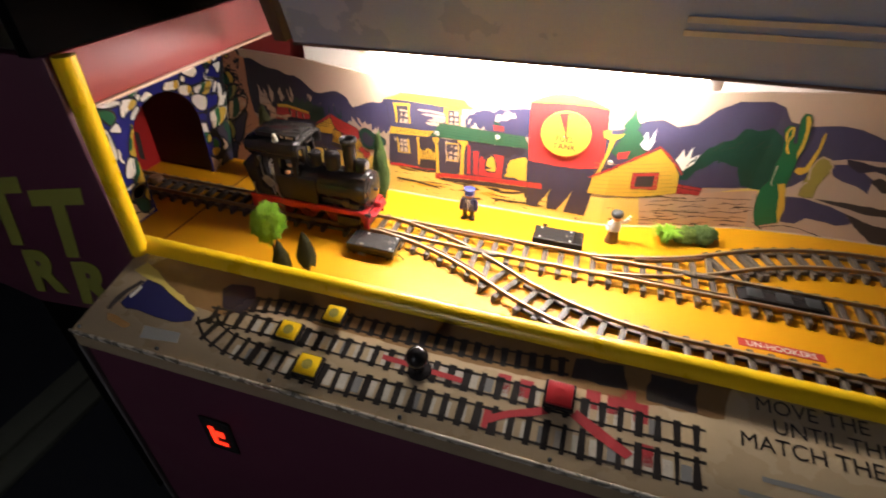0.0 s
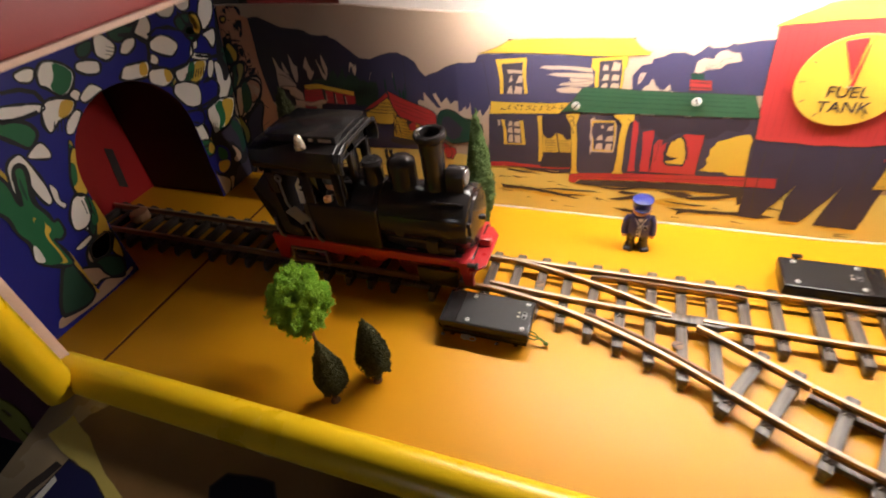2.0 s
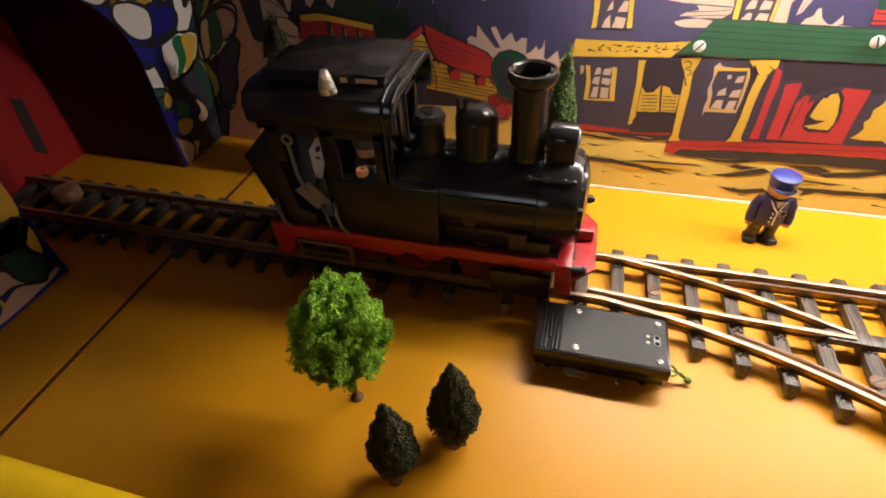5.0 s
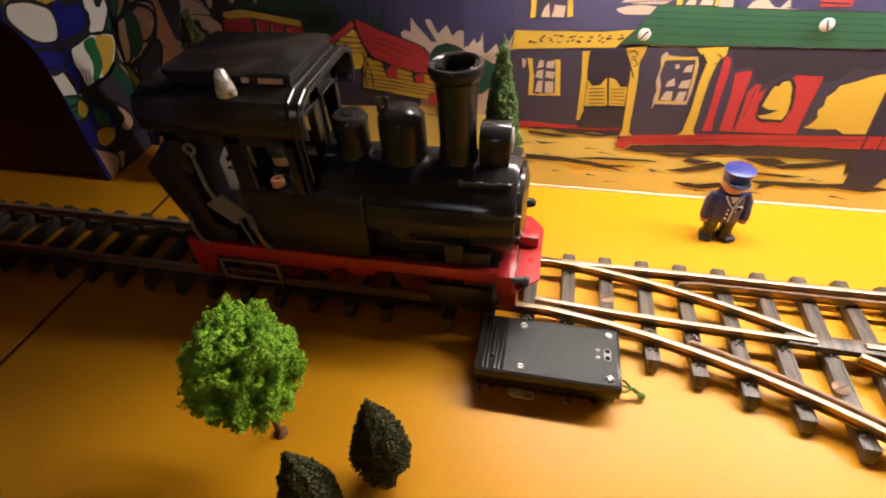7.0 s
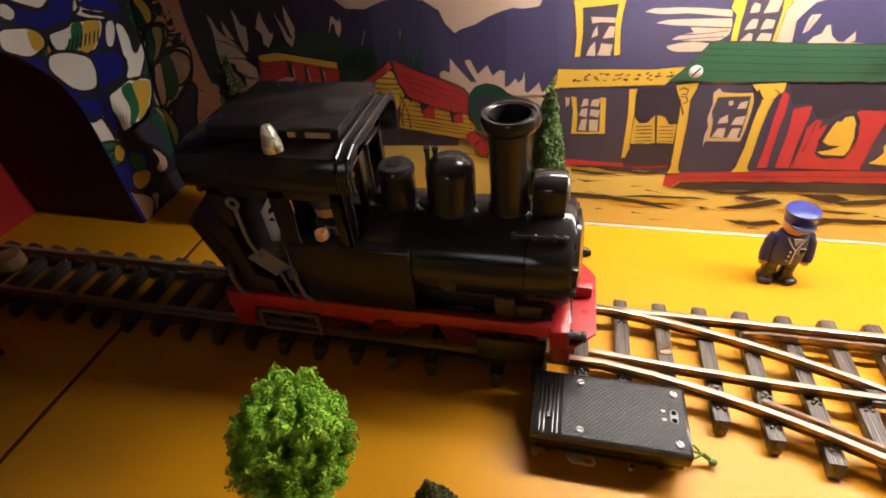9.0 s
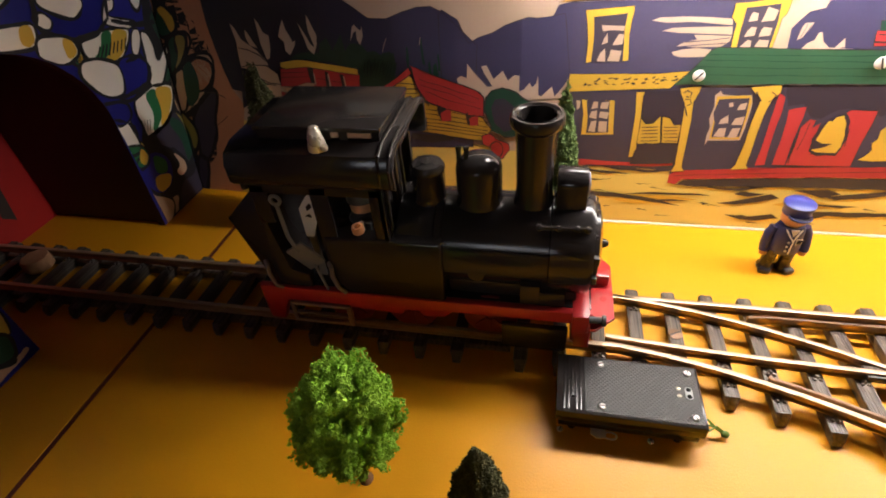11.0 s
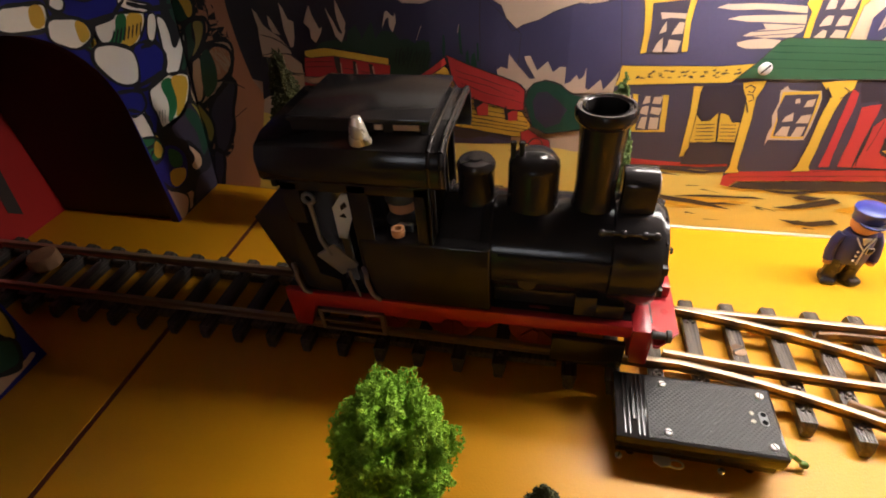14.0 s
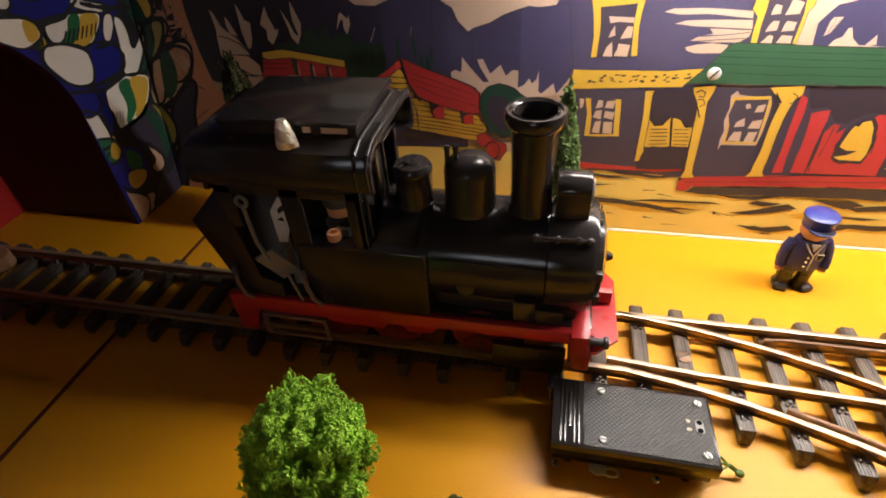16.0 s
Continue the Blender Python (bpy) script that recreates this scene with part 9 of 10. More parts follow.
paint("painted_stone", [(0.9448, 0.1937), (0.9542, 0.1928), (0.9515, 0.1825), (0.9400, 0.1707), (0.9328, 0.1752)], WHITE_P, 2, ink=0.0045, amp=0.0008, surf="board", parent=tunnel_board)
paint("painted_stone", [(0.9513, 0.2304), (0.9803, 0.2326), (0.9773, 0.2199), (0.9679, 0.2090), (0.9612, 0.2096), (0.9596, 0.2234)], WHITE_P, 2, ink=0.0045, amp=0.0008, surf="board", parent=tunnel_board)
paint("painted_stone", [(0.9299, 0.2281), (0.9418, 0.2293), (0.9352, 0.2168), (0.9264, 0.2165), (0.9254, 0.2129), (0.9575, 0.2006), (0.9422, 0.1964), (0.9160, 0.2086), (0.9183, 0.2152)], WHITE_P, 2, ink=0.0045, amp=0.0008, surf="board", parent=tunnel_board)
paint("painted_stone", [(0.9245, 0.2449), (0.9402, 0.2499), (0.9425, 0.2612), (0.9574, 0.2563), (0.9567, 0.2401), (0.9487, 0.2323), (0.9369, 0.2285), (0.9289, 0.2290), (0.9235, 0.2382)], GREEN, 2, ink=0.0062, amp=0.0008, surf="board", parent=tunnel_board)
paint("painted_band", [(0.9432, 0.2605), (0.9569, 0.2556), (0.9556, 0.2404), (0.9480, 0.2330), (0.9441, 0.2353), (0.9430, 0.2503)], YELLOW, 3, ink=0.0, amp=0.0008, surf="board", parent=tunnel_board)
paint("painted_stone", boulder([(-0.8337, 0.2430), (-0.8204, 0.2446), (-0.8261, 0.2359), (-0.8342, 0.2364)], 1.09), YELLOW, 2, ink=0.0062, amp=0.0005, ink_mat=BOARD_BLACK)
paint("painted_stone", [(0.9927, 0.2409), (0.9923, 0.2390), (0.9908, 0.2315), (0.9914, 0.2343)], YELLOW, 2, ink=0.0062, amp=0.0008, surf="board", parent=tunnel_board)
paint("painted_stone", boulder([(-0.8412, 0.1941), (-0.8362, 0.2034), (-0.8261, 0.2082), (-0.8146, 0.1964), (-0.8163, 0.1860), (-0.8253, 0.1795), (-0.8372, 0.1762), (-0.8412, 0.1820)], 1.09), GREEN_D, 2, ink=0.0062, amp=0.0005, ink_mat=BOARD_BLACK)
paint("painted_stone", [(0.9761, 0.1971), (0.9848, 0.2014), (0.9851, 0.2029), (0.9817, 0.1861), (0.9797, 0.1758), (0.9790, 0.1727), (0.9793, 0.1742), (0.9752, 0.1847)], GREEN_D, 2, ink=0.0062, amp=0.0008, surf="board", parent=tunnel_board)
paint("painted_band", boulder([(-0.8355, 0.2032), (-0.8265, 0.2073), (-0.8159, 0.1961), (-0.8174, 0.1863), (-0.8250, 0.1813), (-0.8286, 0.1944)], 1.05), YELLOW, 3, ink=0.0, amp=0.0005, ink_mat=BOARD_BLACK)
paint("painted_band", [(0.9847, 0.2009), (0.9849, 0.2021), (0.9818, 0.1863), (0.9798, 0.1765), (0.9794, 0.1745), (0.9824, 0.1895)], YELLOW, 3, ink=0.0, amp=0.0008, surf="board", parent=tunnel_board)
paint("painted_stone", boulder([(-0.8349, 0.1716), (-0.8219, 0.1789), (-0.8072, 0.1796), (-0.8083, 0.1695), (-0.8192, 0.1533), (-0.8339, 0.1416), (-0.8412, 0.1295), (-0.8412, 0.1326), (-0.8412, 0.1496), (-0.8336, 0.1595)], 1.09), GREEN_D, 2, ink=0.0062, amp=0.0005, ink_mat=BOARD_BLACK)
paint("painted_stone", [(0.9782, 0.1687), (0.9786, 0.1707), (0.9775, 0.1649), (0.9754, 0.1545), (0.9730, 0.1426), (0.9720, 0.1377), (0.9648, 0.1331), (0.9605, 0.1386), (0.9745, 0.1504), (0.9756, 0.1557)], GREEN_D, 2, ink=0.0062, amp=0.0008, surf="board", parent=tunnel_board)
paint("painted_band", boulder([(-0.8215, 0.1777), (-0.8088, 0.1786), (-0.8095, 0.1695), (-0.8202, 0.1539), (-0.8334, 0.1429), (-0.8208, 0.1598)], 1.05), OLIVE, 3, ink=0.0, amp=0.0005, ink_mat=BOARD_BLACK)
paint("painted_band", [(0.9784, 0.1693), (0.9774, 0.1646), (0.9755, 0.1551), (0.9732, 0.1437), (0.9723, 0.1388), (0.9745, 0.1502)], OLIVE, 3, ink=0.0, amp=0.0008, surf="board", parent=tunnel_board)
paint("painted_stone", boulder([(-0.8412, 0.1300), (-0.8361, 0.1369), (-0.8226, 0.1455), (-0.8062, 0.1568), (-0.7848, 0.1598), (-0.7797, 0.1518), (-0.7885, 0.1290), (-0.8064, 0.1112), (-0.8269, 0.1000), (-0.8364, 0.0960), (-0.8412, 0.0989), (-0.8412, 0.1130)], 1.09), TAN, 2, ink=0.0062, amp=0.0005, ink_mat=BOARD_BLACK)
paint("painted_stone", [(0.9693, 0.1315), (0.9713, 0.1340), (0.9717, 0.1361), (0.9725, 0.1398), (0.9708, 0.1315), (0.9684, 0.1194), (0.9642, 0.0987), (0.9626, 0.0905), (0.9627, 0.0912), (0.9631, 0.0928), (0.9599, 0.1025), (0.9629, 0.1163)], TAN, 2, ink=0.0062, amp=0.0008, surf="board", parent=tunnel_board)
paint("painted_band", boulder([(-0.8221, 0.1446), (-0.8087, 0.1533), (-0.8037, 0.1349), (-0.8088, 0.1148), (-0.8267, 0.1007), (-0.8269, 0.1174)], 1.05), GREEN_D, 3, ink=0.0, amp=0.0005, ink_mat=BOARD_BLACK)
paint("painted_band", [(0.9715, 0.1349), (0.9720, 0.1373), (0.9674, 0.1146), (0.9637, 0.0959), (0.9629, 0.0918), (0.9663, 0.1092)], GREEN_D, 3, ink=0.0, amp=0.0008, surf="board", parent=tunnel_board)
paint("painted_stone", [(0.9082, 0.1338), (0.9224, 0.1344), (0.9394, 0.1367), (0.9642, 0.1277), (0.9620, 0.1167), (0.9439, 0.0995), (0.9237, 0.0953), (0.9114, 0.0967), (0.9030, 0.0959), (0.9051, 0.1092), (0.9035, 0.1207)], WHITE_P, 2, ink=0.0045, amp=0.0008, surf="board", parent=tunnel_board)
paint("painted_band", [(0.9226, 0.1333), (0.9378, 0.1353), (0.9439, 0.1254), (0.9363, 0.1075), (0.9230, 0.0980), (0.9119, 0.0975), (0.9252, 0.1114)], GREEN, 3, ink=0.0, amp=0.0008, surf="board", parent=tunnel_board)
paint("painted_band", [(0.9394, 0.1353), (0.9628, 0.1272), (0.9608, 0.1173), (0.9431, 0.1006), (0.9249, 0.0962), (0.9383, 0.1102)], YELLOW, 3.4, ink=0.0, amp=0.0008, surf="board", parent=tunnel_board)
lines("painted_hatching", [[(0.9043, 0.1136), (0.8975, 0.1030)], [(0.9079, 0.1124), (0.9013, 0.1020)], [(0.9115, 0.1111), (0.9051, 0.1009)], [(0.9152, 0.1099), (0.9090, 0.0998)]], 0.0012, BOARD_BLACK, 4, amp=0.0006, surf="board", parent=tunnel_board)
paint("painted_stone", boulder([(-0.8412, 0.0655), (-0.8412, 0.0769), (-0.8412, 0.0947), (-0.8377, 0.0925), (-0.8276, 0.0792), (-0.8264, 0.0644), (-0.8388, 0.0473), (-0.8412, 0.0326), (-0.8412, 0.0400), (-0.8412, 0.0472), (-0.8412, 0.0506)], 1.09), NAVY_INK, 2, ink=0.0062, amp=0.0005, ink_mat=BOARD_BLACK)
paint("painted_stone", [(0.9142, 0.0932), (0.9356, 0.0926), (0.9526, 0.1021), (0.9625, 0.0899), (0.9585, 0.0702), (0.9553, 0.0541), (0.9535, 0.0451), (0.9410, 0.0414), (0.9382, 0.0515), (0.9278, 0.0660), (0.9140, 0.0781)], NAVY_INK, 2, ink=0.0062, amp=0.0008, surf="board", parent=tunnel_board)
paint("painted_band", boulder([(-0.8412, 0.0874), (-0.8412, 0.0831), (-0.8378, 0.0696), (-0.8403, 0.0491), (-0.8412, 0.0342), (-0.8412, 0.0483), (-0.8412, 0.0631), (-0.8412, 0.0773)], 1.05), GREEN_D, 3, ink=0.0, amp=0.0005, ink_mat=BOARD_BLACK)
paint("painted_band", [(0.9462, 0.0979), (0.9578, 0.0863), (0.9579, 0.0669), (0.9541, 0.0480), (0.9418, 0.0426), (0.9447, 0.0562), (0.9464, 0.0713), (0.9390, 0.0911)], GREEN_D, 3, ink=0.0, amp=0.0008, surf="board", parent=tunnel_board)
paint("painted_band", boulder([(-0.8412, 0.0941), (-0.8383, 0.0917), (-0.8286, 0.0788), (-0.8277, 0.0643), (-0.8378, 0.0500), (-0.8370, 0.0707), (-0.8412, 0.0832)], 1.05), OLIVE, 3.4, ink=0.0, amp=0.0005, ink_mat=BOARD_BLACK)
paint("painted_band", [(0.9539, 0.1006), (0.9624, 0.0896), (0.9586, 0.0704), (0.9555, 0.0549), (0.9539, 0.0472), (0.9580, 0.0675), (0.9600, 0.0852)], OLIVE, 3.4, ink=0.0, amp=0.0008, surf="board", parent=tunnel_board)
paint("painted_stone", [(0.8799, 0.1331), (0.8925, 0.1285), (0.8891, 0.1155), (0.8915, 0.1043), (0.8835, 0.0999), (0.8770, 0.1073), (0.8757, 0.1151)], WHITE_P, 2, ink=0.0045, amp=0.0008, surf="board", parent=tunnel_board)
paint("painted_band", [(0.8802, 0.1323), (0.8916, 0.1280), (0.8866, 0.1134), (0.8778, 0.1142)], BLUE_B, 3, ink=0.0, amp=0.0008, surf="board", parent=tunnel_board)
paint("painted_stone", [(0.8753, 0.1083), (0.8871, 0.0982), (0.8922, 0.0915), (0.8922, 0.0803), (0.8826, 0.0783), (0.8741, 0.0837), (0.8737, 0.0954)], GREEN, 2, ink=0.0062, amp=0.0008, surf="board", parent=tunnel_board)
paint("painted_band", [(0.8886, 0.0962), (0.8918, 0.0910), (0.8911, 0.0809), (0.8828, 0.0793), (0.8791, 0.0832)], YELLOW, 3, ink=0.0, amp=0.0008, surf="board", parent=tunnel_board)
paint("painted_stone", [(0.8849, 0.0829), (0.8986, 0.0790), (0.9087, 0.0670), (0.9172, 0.0487), (0.9061, 0.0350), (0.8910, 0.0308), (0.8777, 0.0279), (0.8737, 0.0427), (0.8749, 0.0607)], BLUE_B, 2, ink=0.0062, amp=0.0008, surf="board", parent=tunnel_board)
paint("painted_band", [(0.8970, 0.0769), (0.9061, 0.0748), (0.9087, 0.0662), (0.9007, 0.0473), (0.8904, 0.0530), (0.8894, 0.0628)], GREEN, 3, ink=0.0, amp=0.0008, surf="board", parent=tunnel_board)
paint("painted_band", [(0.9115, 0.0624), (0.9162, 0.0490), (0.9051, 0.0360), (0.8916, 0.0317), (0.8917, 0.0411), (0.8885, 0.0534), (0.9003, 0.0476)], YELLOW, 3.2, ink=0.0, amp=0.0008, surf="board", parent=tunnel_board)
paint("painted_stone", [(0.9270, 0.0688), (0.9368, 0.0528), (0.9370, 0.0359), (0.9218, 0.0328), (0.9177, 0.0438), (0.9281, 0.0458), (0.9240, 0.0607)], TAN, 2, ink=0.0062, amp=0.0008, surf="board", parent=tunnel_board)
paint("painted_stone", [(0.8748, 0.0216), (0.9029, 0.0215), (0.9039, 0.0112), (0.8956, 0.0015), (0.8737, 0.0015), (0.8737, 0.0019)], TAN, 2, ink=0.0062, amp=0.0008, surf="board", parent=tunnel_board)
paint("painted_stone", boulder([(-0.8412, -0.0300), (-0.8412, 0.0086), (-0.8412, 0.0176), (-0.8346, 0.0419), (-0.8219, 0.0390), (-0.8262, 0.0194), (-0.8359, -0.0036), (-0.8412, -0.0243), (-0.8412, -0.0325)], 1.09), NAVY_INK, 2.6, ink=0.0062, amp=0.0005, ink_mat=BOARD_BLACK)
paint("painted_stone", [(0.8993, 0.0048), (0.9199, 0.0302), (0.9411, 0.0246), (0.9518, 0.0367), (0.9494, 0.0243), (0.9460, 0.0073), (0.9448, 0.0015), (0.9196, 0.0015), (0.9005, 0.0015)], NAVY_INK, 2.6, ink=0.0062, amp=0.0008, surf="board", parent=tunnel_board)
paint("painted_stone", boulder([(-0.8276, 0.0863), (-0.8063, 0.1116), (-0.7904, 0.1224), (-0.7837, 0.1161), (-0.7972, 0.0880), (-0.7978, 0.0737), (-0.8171, 0.0431), (-0.8298, 0.0460), (-0.8246, 0.0685)], 1.09), NAVY_INK, 2.2, ink=0.0062, amp=0.0005, ink_mat=BOARD_BLACK)
paint("painted_stone", [(0.9600, 0.0775), (0.9627, 0.0908), (0.9630, 0.0924), (0.9606, 0.0807), (0.9562, 0.0587), (0.9532, 0.0433), (0.9495, 0.0250), (0.9520, 0.0375), (0.9559, 0.0571)], NAVY_INK, 2.2, ink=0.0062, amp=0.0008, surf="board", parent=tunnel_board)
paint("painted_band", boulder([(-0.8335, 0.2526), (-0.7895, 0.2523), (-0.7921, 0.2305), (-0.7957, 0.2135), (-0.8065, 0.2064), (-0.7952, 0.1900), (-0.7810, 0.1856), (-0.7874, 0.1769), (-0.7771, 0.1611), (-0.7769, 0.1433), (-0.7947, 0.1201), (-0.7901, 0.0997), (-0.8036, 0.0667), (-0.8064, 0.0478), (-0.8301, 0.0308), (-0.8283, 0.0151), (-0.8412, -0.0151), (-0.8412, -0.0372), (-0.8412, -0.0525), (-0.8412, -0.0299), (-0.8412, 0.0188), (-0.8412, 0.0506), (-0.8412, 0.1240), (-0.8412, 0.1764)], 1.05), BOARD_BLACK, 0.8, ink=0.0, amp=0.0005, ink_mat=BOARD_BLACK)
paint("painted_band", [(0.9946, 0.2506), (0.9922, 0.2386), (0.9875, 0.2149), (0.9840, 0.1973), (0.9832, 0.1936), (0.9787, 0.1709), (0.9763, 0.1591), (0.9750, 0.1524), (0.9702, 0.1287), (0.9661, 0.1078), (0.9630, 0.0927), (0.9578, 0.0667), (0.9525, 0.0400), (0.9488, 0.0216), (0.9489, 0.0221), (0.9454, 0.0046), (0.9373, 0.0015), (0.8935, 0.0020), (0.8746, 0.0024), (0.8737, 0.0260), (0.8834, 0.0666), (0.8902, 0.0930), (0.9371, 0.1405), (0.9615, 0.1840)], BOARD_BLACK, 0.8, ink=0.0, amp=0.0008, surf="board", parent=tunnel_board)
paint("painted_stone", boulder([(-0.8141, 0.1484), (-0.7997, 0.1565), (-0.7830, 0.1534), (-0.7819, 0.1405), (-0.7949, 0.1241), (-0.8161, 0.1205), (-0.8200, 0.1324)], 1.09), ROCK, 2, ink=0.0062, amp=0.0005, ink_mat=BOARD_BLACK)
paint("painted_stone", [(0.9715, 0.1348), (0.9717, 0.1361), (0.9691, 0.1231), (0.9660, 0.1077), (0.9640, 0.0973), (0.9657, 0.1062), (0.9687, 0.1210)], ROCK, 2, ink=0.0062, amp=0.0008, surf="board", parent=tunnel_board)
paint("painted_stone", boulder([(-0.8195, 0.1773), (-0.8045, 0.1825), (-0.8001, 0.1728), (-0.8135, 0.1587), (-0.8242, 0.1609)], 1.09), ROCK, 2, ink=0.0062, amp=0.0005, ink_mat=BOARD_BLACK)
paint("painted_stone", [(0.9781, 0.1680), (0.9779, 0.1669), (0.9753, 0.1542), (0.9736, 0.1455), (0.9751, 0.1529)], ROCK, 2, ink=0.0062, amp=0.0008, surf="board", parent=tunnel_board)
paint("painted_stone", boulder([(-0.8351, 0.1411), (-0.8218, 0.1455), (-0.8191, 0.1257), (-0.8317, 0.1004), (-0.8412, 0.0969), (-0.8412, 0.1150)], 1.09), TAN, 2, ink=0.0062, amp=0.0005, ink_mat=BOARD_BLACK)
paint("painted_stone", [(0.9721, 0.1378), (0.9716, 0.1357), (0.9672, 0.1135), (0.9634, 0.0945), (0.9629, 0.0986), (0.9646, 0.1175)], TAN, 2, ink=0.0062, amp=0.0008, surf="board", parent=tunnel_board)
lines("painted_joint", [[(0.8221, 0.2693), (0.8447, 0.2619), (0.8566, 0.2517), (0.8529, 0.2390), (0.8470, 0.2268), (0.8513, 0.2184), (0.8760, 0.2052), (0.9037, 0.2039), (0.9233, 0.2122), (0.9294, 0.2274), (0.9206, 0.2443), (0.8994, 0.2564), (0.8802, 0.2606), (0.8623, 0.2559)], [(0.9238, 0.2695), (0.9305, 0.2523), (0.9437, 0.2445)], [(0.9197, 0.1708), (0.9423, 0.1700), (0.9477, 0.1551), (0.9355, 0.1426), (0.9152, 0.1411), (0.8906, 0.1436)], [(0.8897, 0.1373), (0.8843, 0.1224), (0.8908, 0.1103)], [(0.9247, 0.2094), (0.9556, 0.1963), (0.9812, 0.1926)], [(0.8806, 0.0854), (0.8737, 0.0678), (0.8737, 0.0422), (0.8832, 0.0239)]], 0.007, BOARD_BLACK, 2.6, amp=0.001, surf="board", parent=tunnel_board)
lines("painted_joint", [[(0.6636, 0.2607), (0.6813, 0.2567), (0.6936, 0.2483), (0.6968, 0.2363)], [(0.6457, 0.2350), (0.6642, 0.2318), (0.6853, 0.2306)], [(0.6846, 0.2911), (0.6920, 0.2823), (0.7079, 0.2799), (0.7265, 0.2801), (0.7479, 0.2831), (0.7654, 0.2911)], [(0.7002, 0.3120), (0.7135, 0.3036), (0.7319, 0.3043), (0.7452, 0.3120), (0.7510, 0.3120)], [(0.7738, 0.3120), (0.7747, 0.3051), (0.7867, 0.2917), (0.7919, 0.2797)], [(0.8286, 0.3079), (0.8268, 0.2909), (0.8415, 0.2759), (0.8555, 0.2737)]], 0.007, BOARD_BLACK, 1.6, amp=0.0015, surf="board", parent=tunnel_board)
paint("painted_stone", [(0.8708, 0.1877), (0.8913, 0.1827), (0.9071, 0.1735), (0.9069, 0.1596), (0.8982, 0.1452), (0.8769, 0.1516), (0.8621, 0.1761)], WHITE_P, 3.6, ink=0.0045, amp=0.0008, surf="board", parent=tunnel_board)
paint("painted_stone", [(0.8651, 0.1471), (0.8960, 0.1385), (0.8953, 0.1234), (0.8785, 0.1197), (0.8590, 0.1316)], BLUE_B, 3.8, ink=0.0045, amp=0.0008, surf="board", parent=tunnel_board)
paint("painted_stone", [(0.8628, 0.1311), (0.8859, 0.1201), (0.8880, 0.1032), (0.8856, 0.0877), (0.8668, 0.0905), (0.8504, 0.1059)], WHITE_P, 3.6, ink=0.0045, amp=0.0008, surf="board", parent=tunnel_board)
paint("painted_stone", [(0.8603, 0.1011), (0.8888, 0.0927), (0.8927, 0.0790), (0.8819, 0.0698), (0.8580, 0.0769)], GREEN, 3.9, ink=0.0045, amp=0.0008, surf="board", parent=tunnel_board)
paint("painted_band", [(0.8861, 0.0914), (0.8917, 0.0789), (0.8818, 0.0712), (0.8764, 0.0792)], YELLOW, 4.6, ink=0.0, amp=0.0008, surf="board", parent=tunnel_board)
paint("painted_stone", [(0.8707, 0.0821), (0.9059, 0.0760), (0.9171, 0.0567), (0.9063, 0.0357), (0.8845, 0.0319), (0.8650, 0.0584)], BLUE_B, 3.6, ink=0.0045, amp=0.0008, surf="board", parent=tunnel_board)
paint("painted_band", [(0.8965, 0.0772), (0.9115, 0.0616), (0.9055, 0.0485), (0.8894, 0.0563)], GREEN, 4.4, ink=0.0, amp=0.0008, surf="board", parent=tunnel_board)
paint("painted_band", [(0.8866, 0.0550), (0.9092, 0.0458), (0.9017, 0.0354), (0.8859, 0.0340), (0.8808, 0.0427)], YELLOW, 4.4, ink=0.0, amp=0.0008, surf="board", parent=tunnel_board)
paint("painted_stone", [(0.8611, 0.0447), (0.8832, 0.0298), (0.8947, 0.0170), (0.8814, -0.0009), (0.8593, 0.0017), (0.8498, 0.0192)], TAN, 3.6, ink=0.0045, amp=0.0008, surf="board", parent=tunnel_board)
paint("painted_stone", [(0.8418, 0.2200), (0.8724, 0.2096), (0.8733, 0.1957), (0.8552, 0.1905), (0.8335, 0.2032)], WHITE_P, 3.6, ink=0.0045, amp=0.0008, surf="board", parent=tunnel_board)
paint("painted_band", [(0.8623, 0.2115), (0.8718, 0.2088), (0.8724, 0.1965), (0.8585, 0.1934)], YELLOW, 4.4, ink=0.0, amp=0.0008, surf="board", parent=tunnel_board)
paint("painted_stone", [(0.6641, 0.1323), (0.6780, 0.1284), (0.6748, 0.1085), (0.6619, 0.0936), (0.6457, 0.0961), (0.6476, 0.1130)], WHITE_P, 3.6, ink=0.0045, amp=0.0008, surf="board", parent=tunnel_board)
paint("painted_band", [(0.6769, 0.1281), (0.6819, 0.1155), (0.6760, 0.0910), (0.6656, 0.0885), (0.6703, 0.1052)], GREEN, 4.2, ink=0.0, amp=0.0008, surf="board", parent=tunnel_board)
paint("painted_band", [(0.6830, 0.1200), (0.6847, 0.0972), (0.6802, 0.0702), (0.6697, 0.0808), (0.6740, 0.1003)], YELLOW, 4.0, ink=0.0, amp=0.0008, surf="board", parent=tunnel_board)
paint("painted_stone", [(0.6931, 0.1812), (0.7015, 0.1745), (0.6902, 0.1545), (0.6841, 0.1271), (0.6709, 0.1319), (0.6730, 0.1501)], YELLOW, 3.6, ink=0.0045, amp=0.0008, surf="board", parent=tunnel_board)
paint("painted_band", [(0.6852, 0.1692), (0.6884, 0.1611), (0.6788, 0.1428), (0.6681, 0.1435)], GREEN, 4.4, ink=0.0, amp=0.0008, surf="board", parent=tunnel_board)
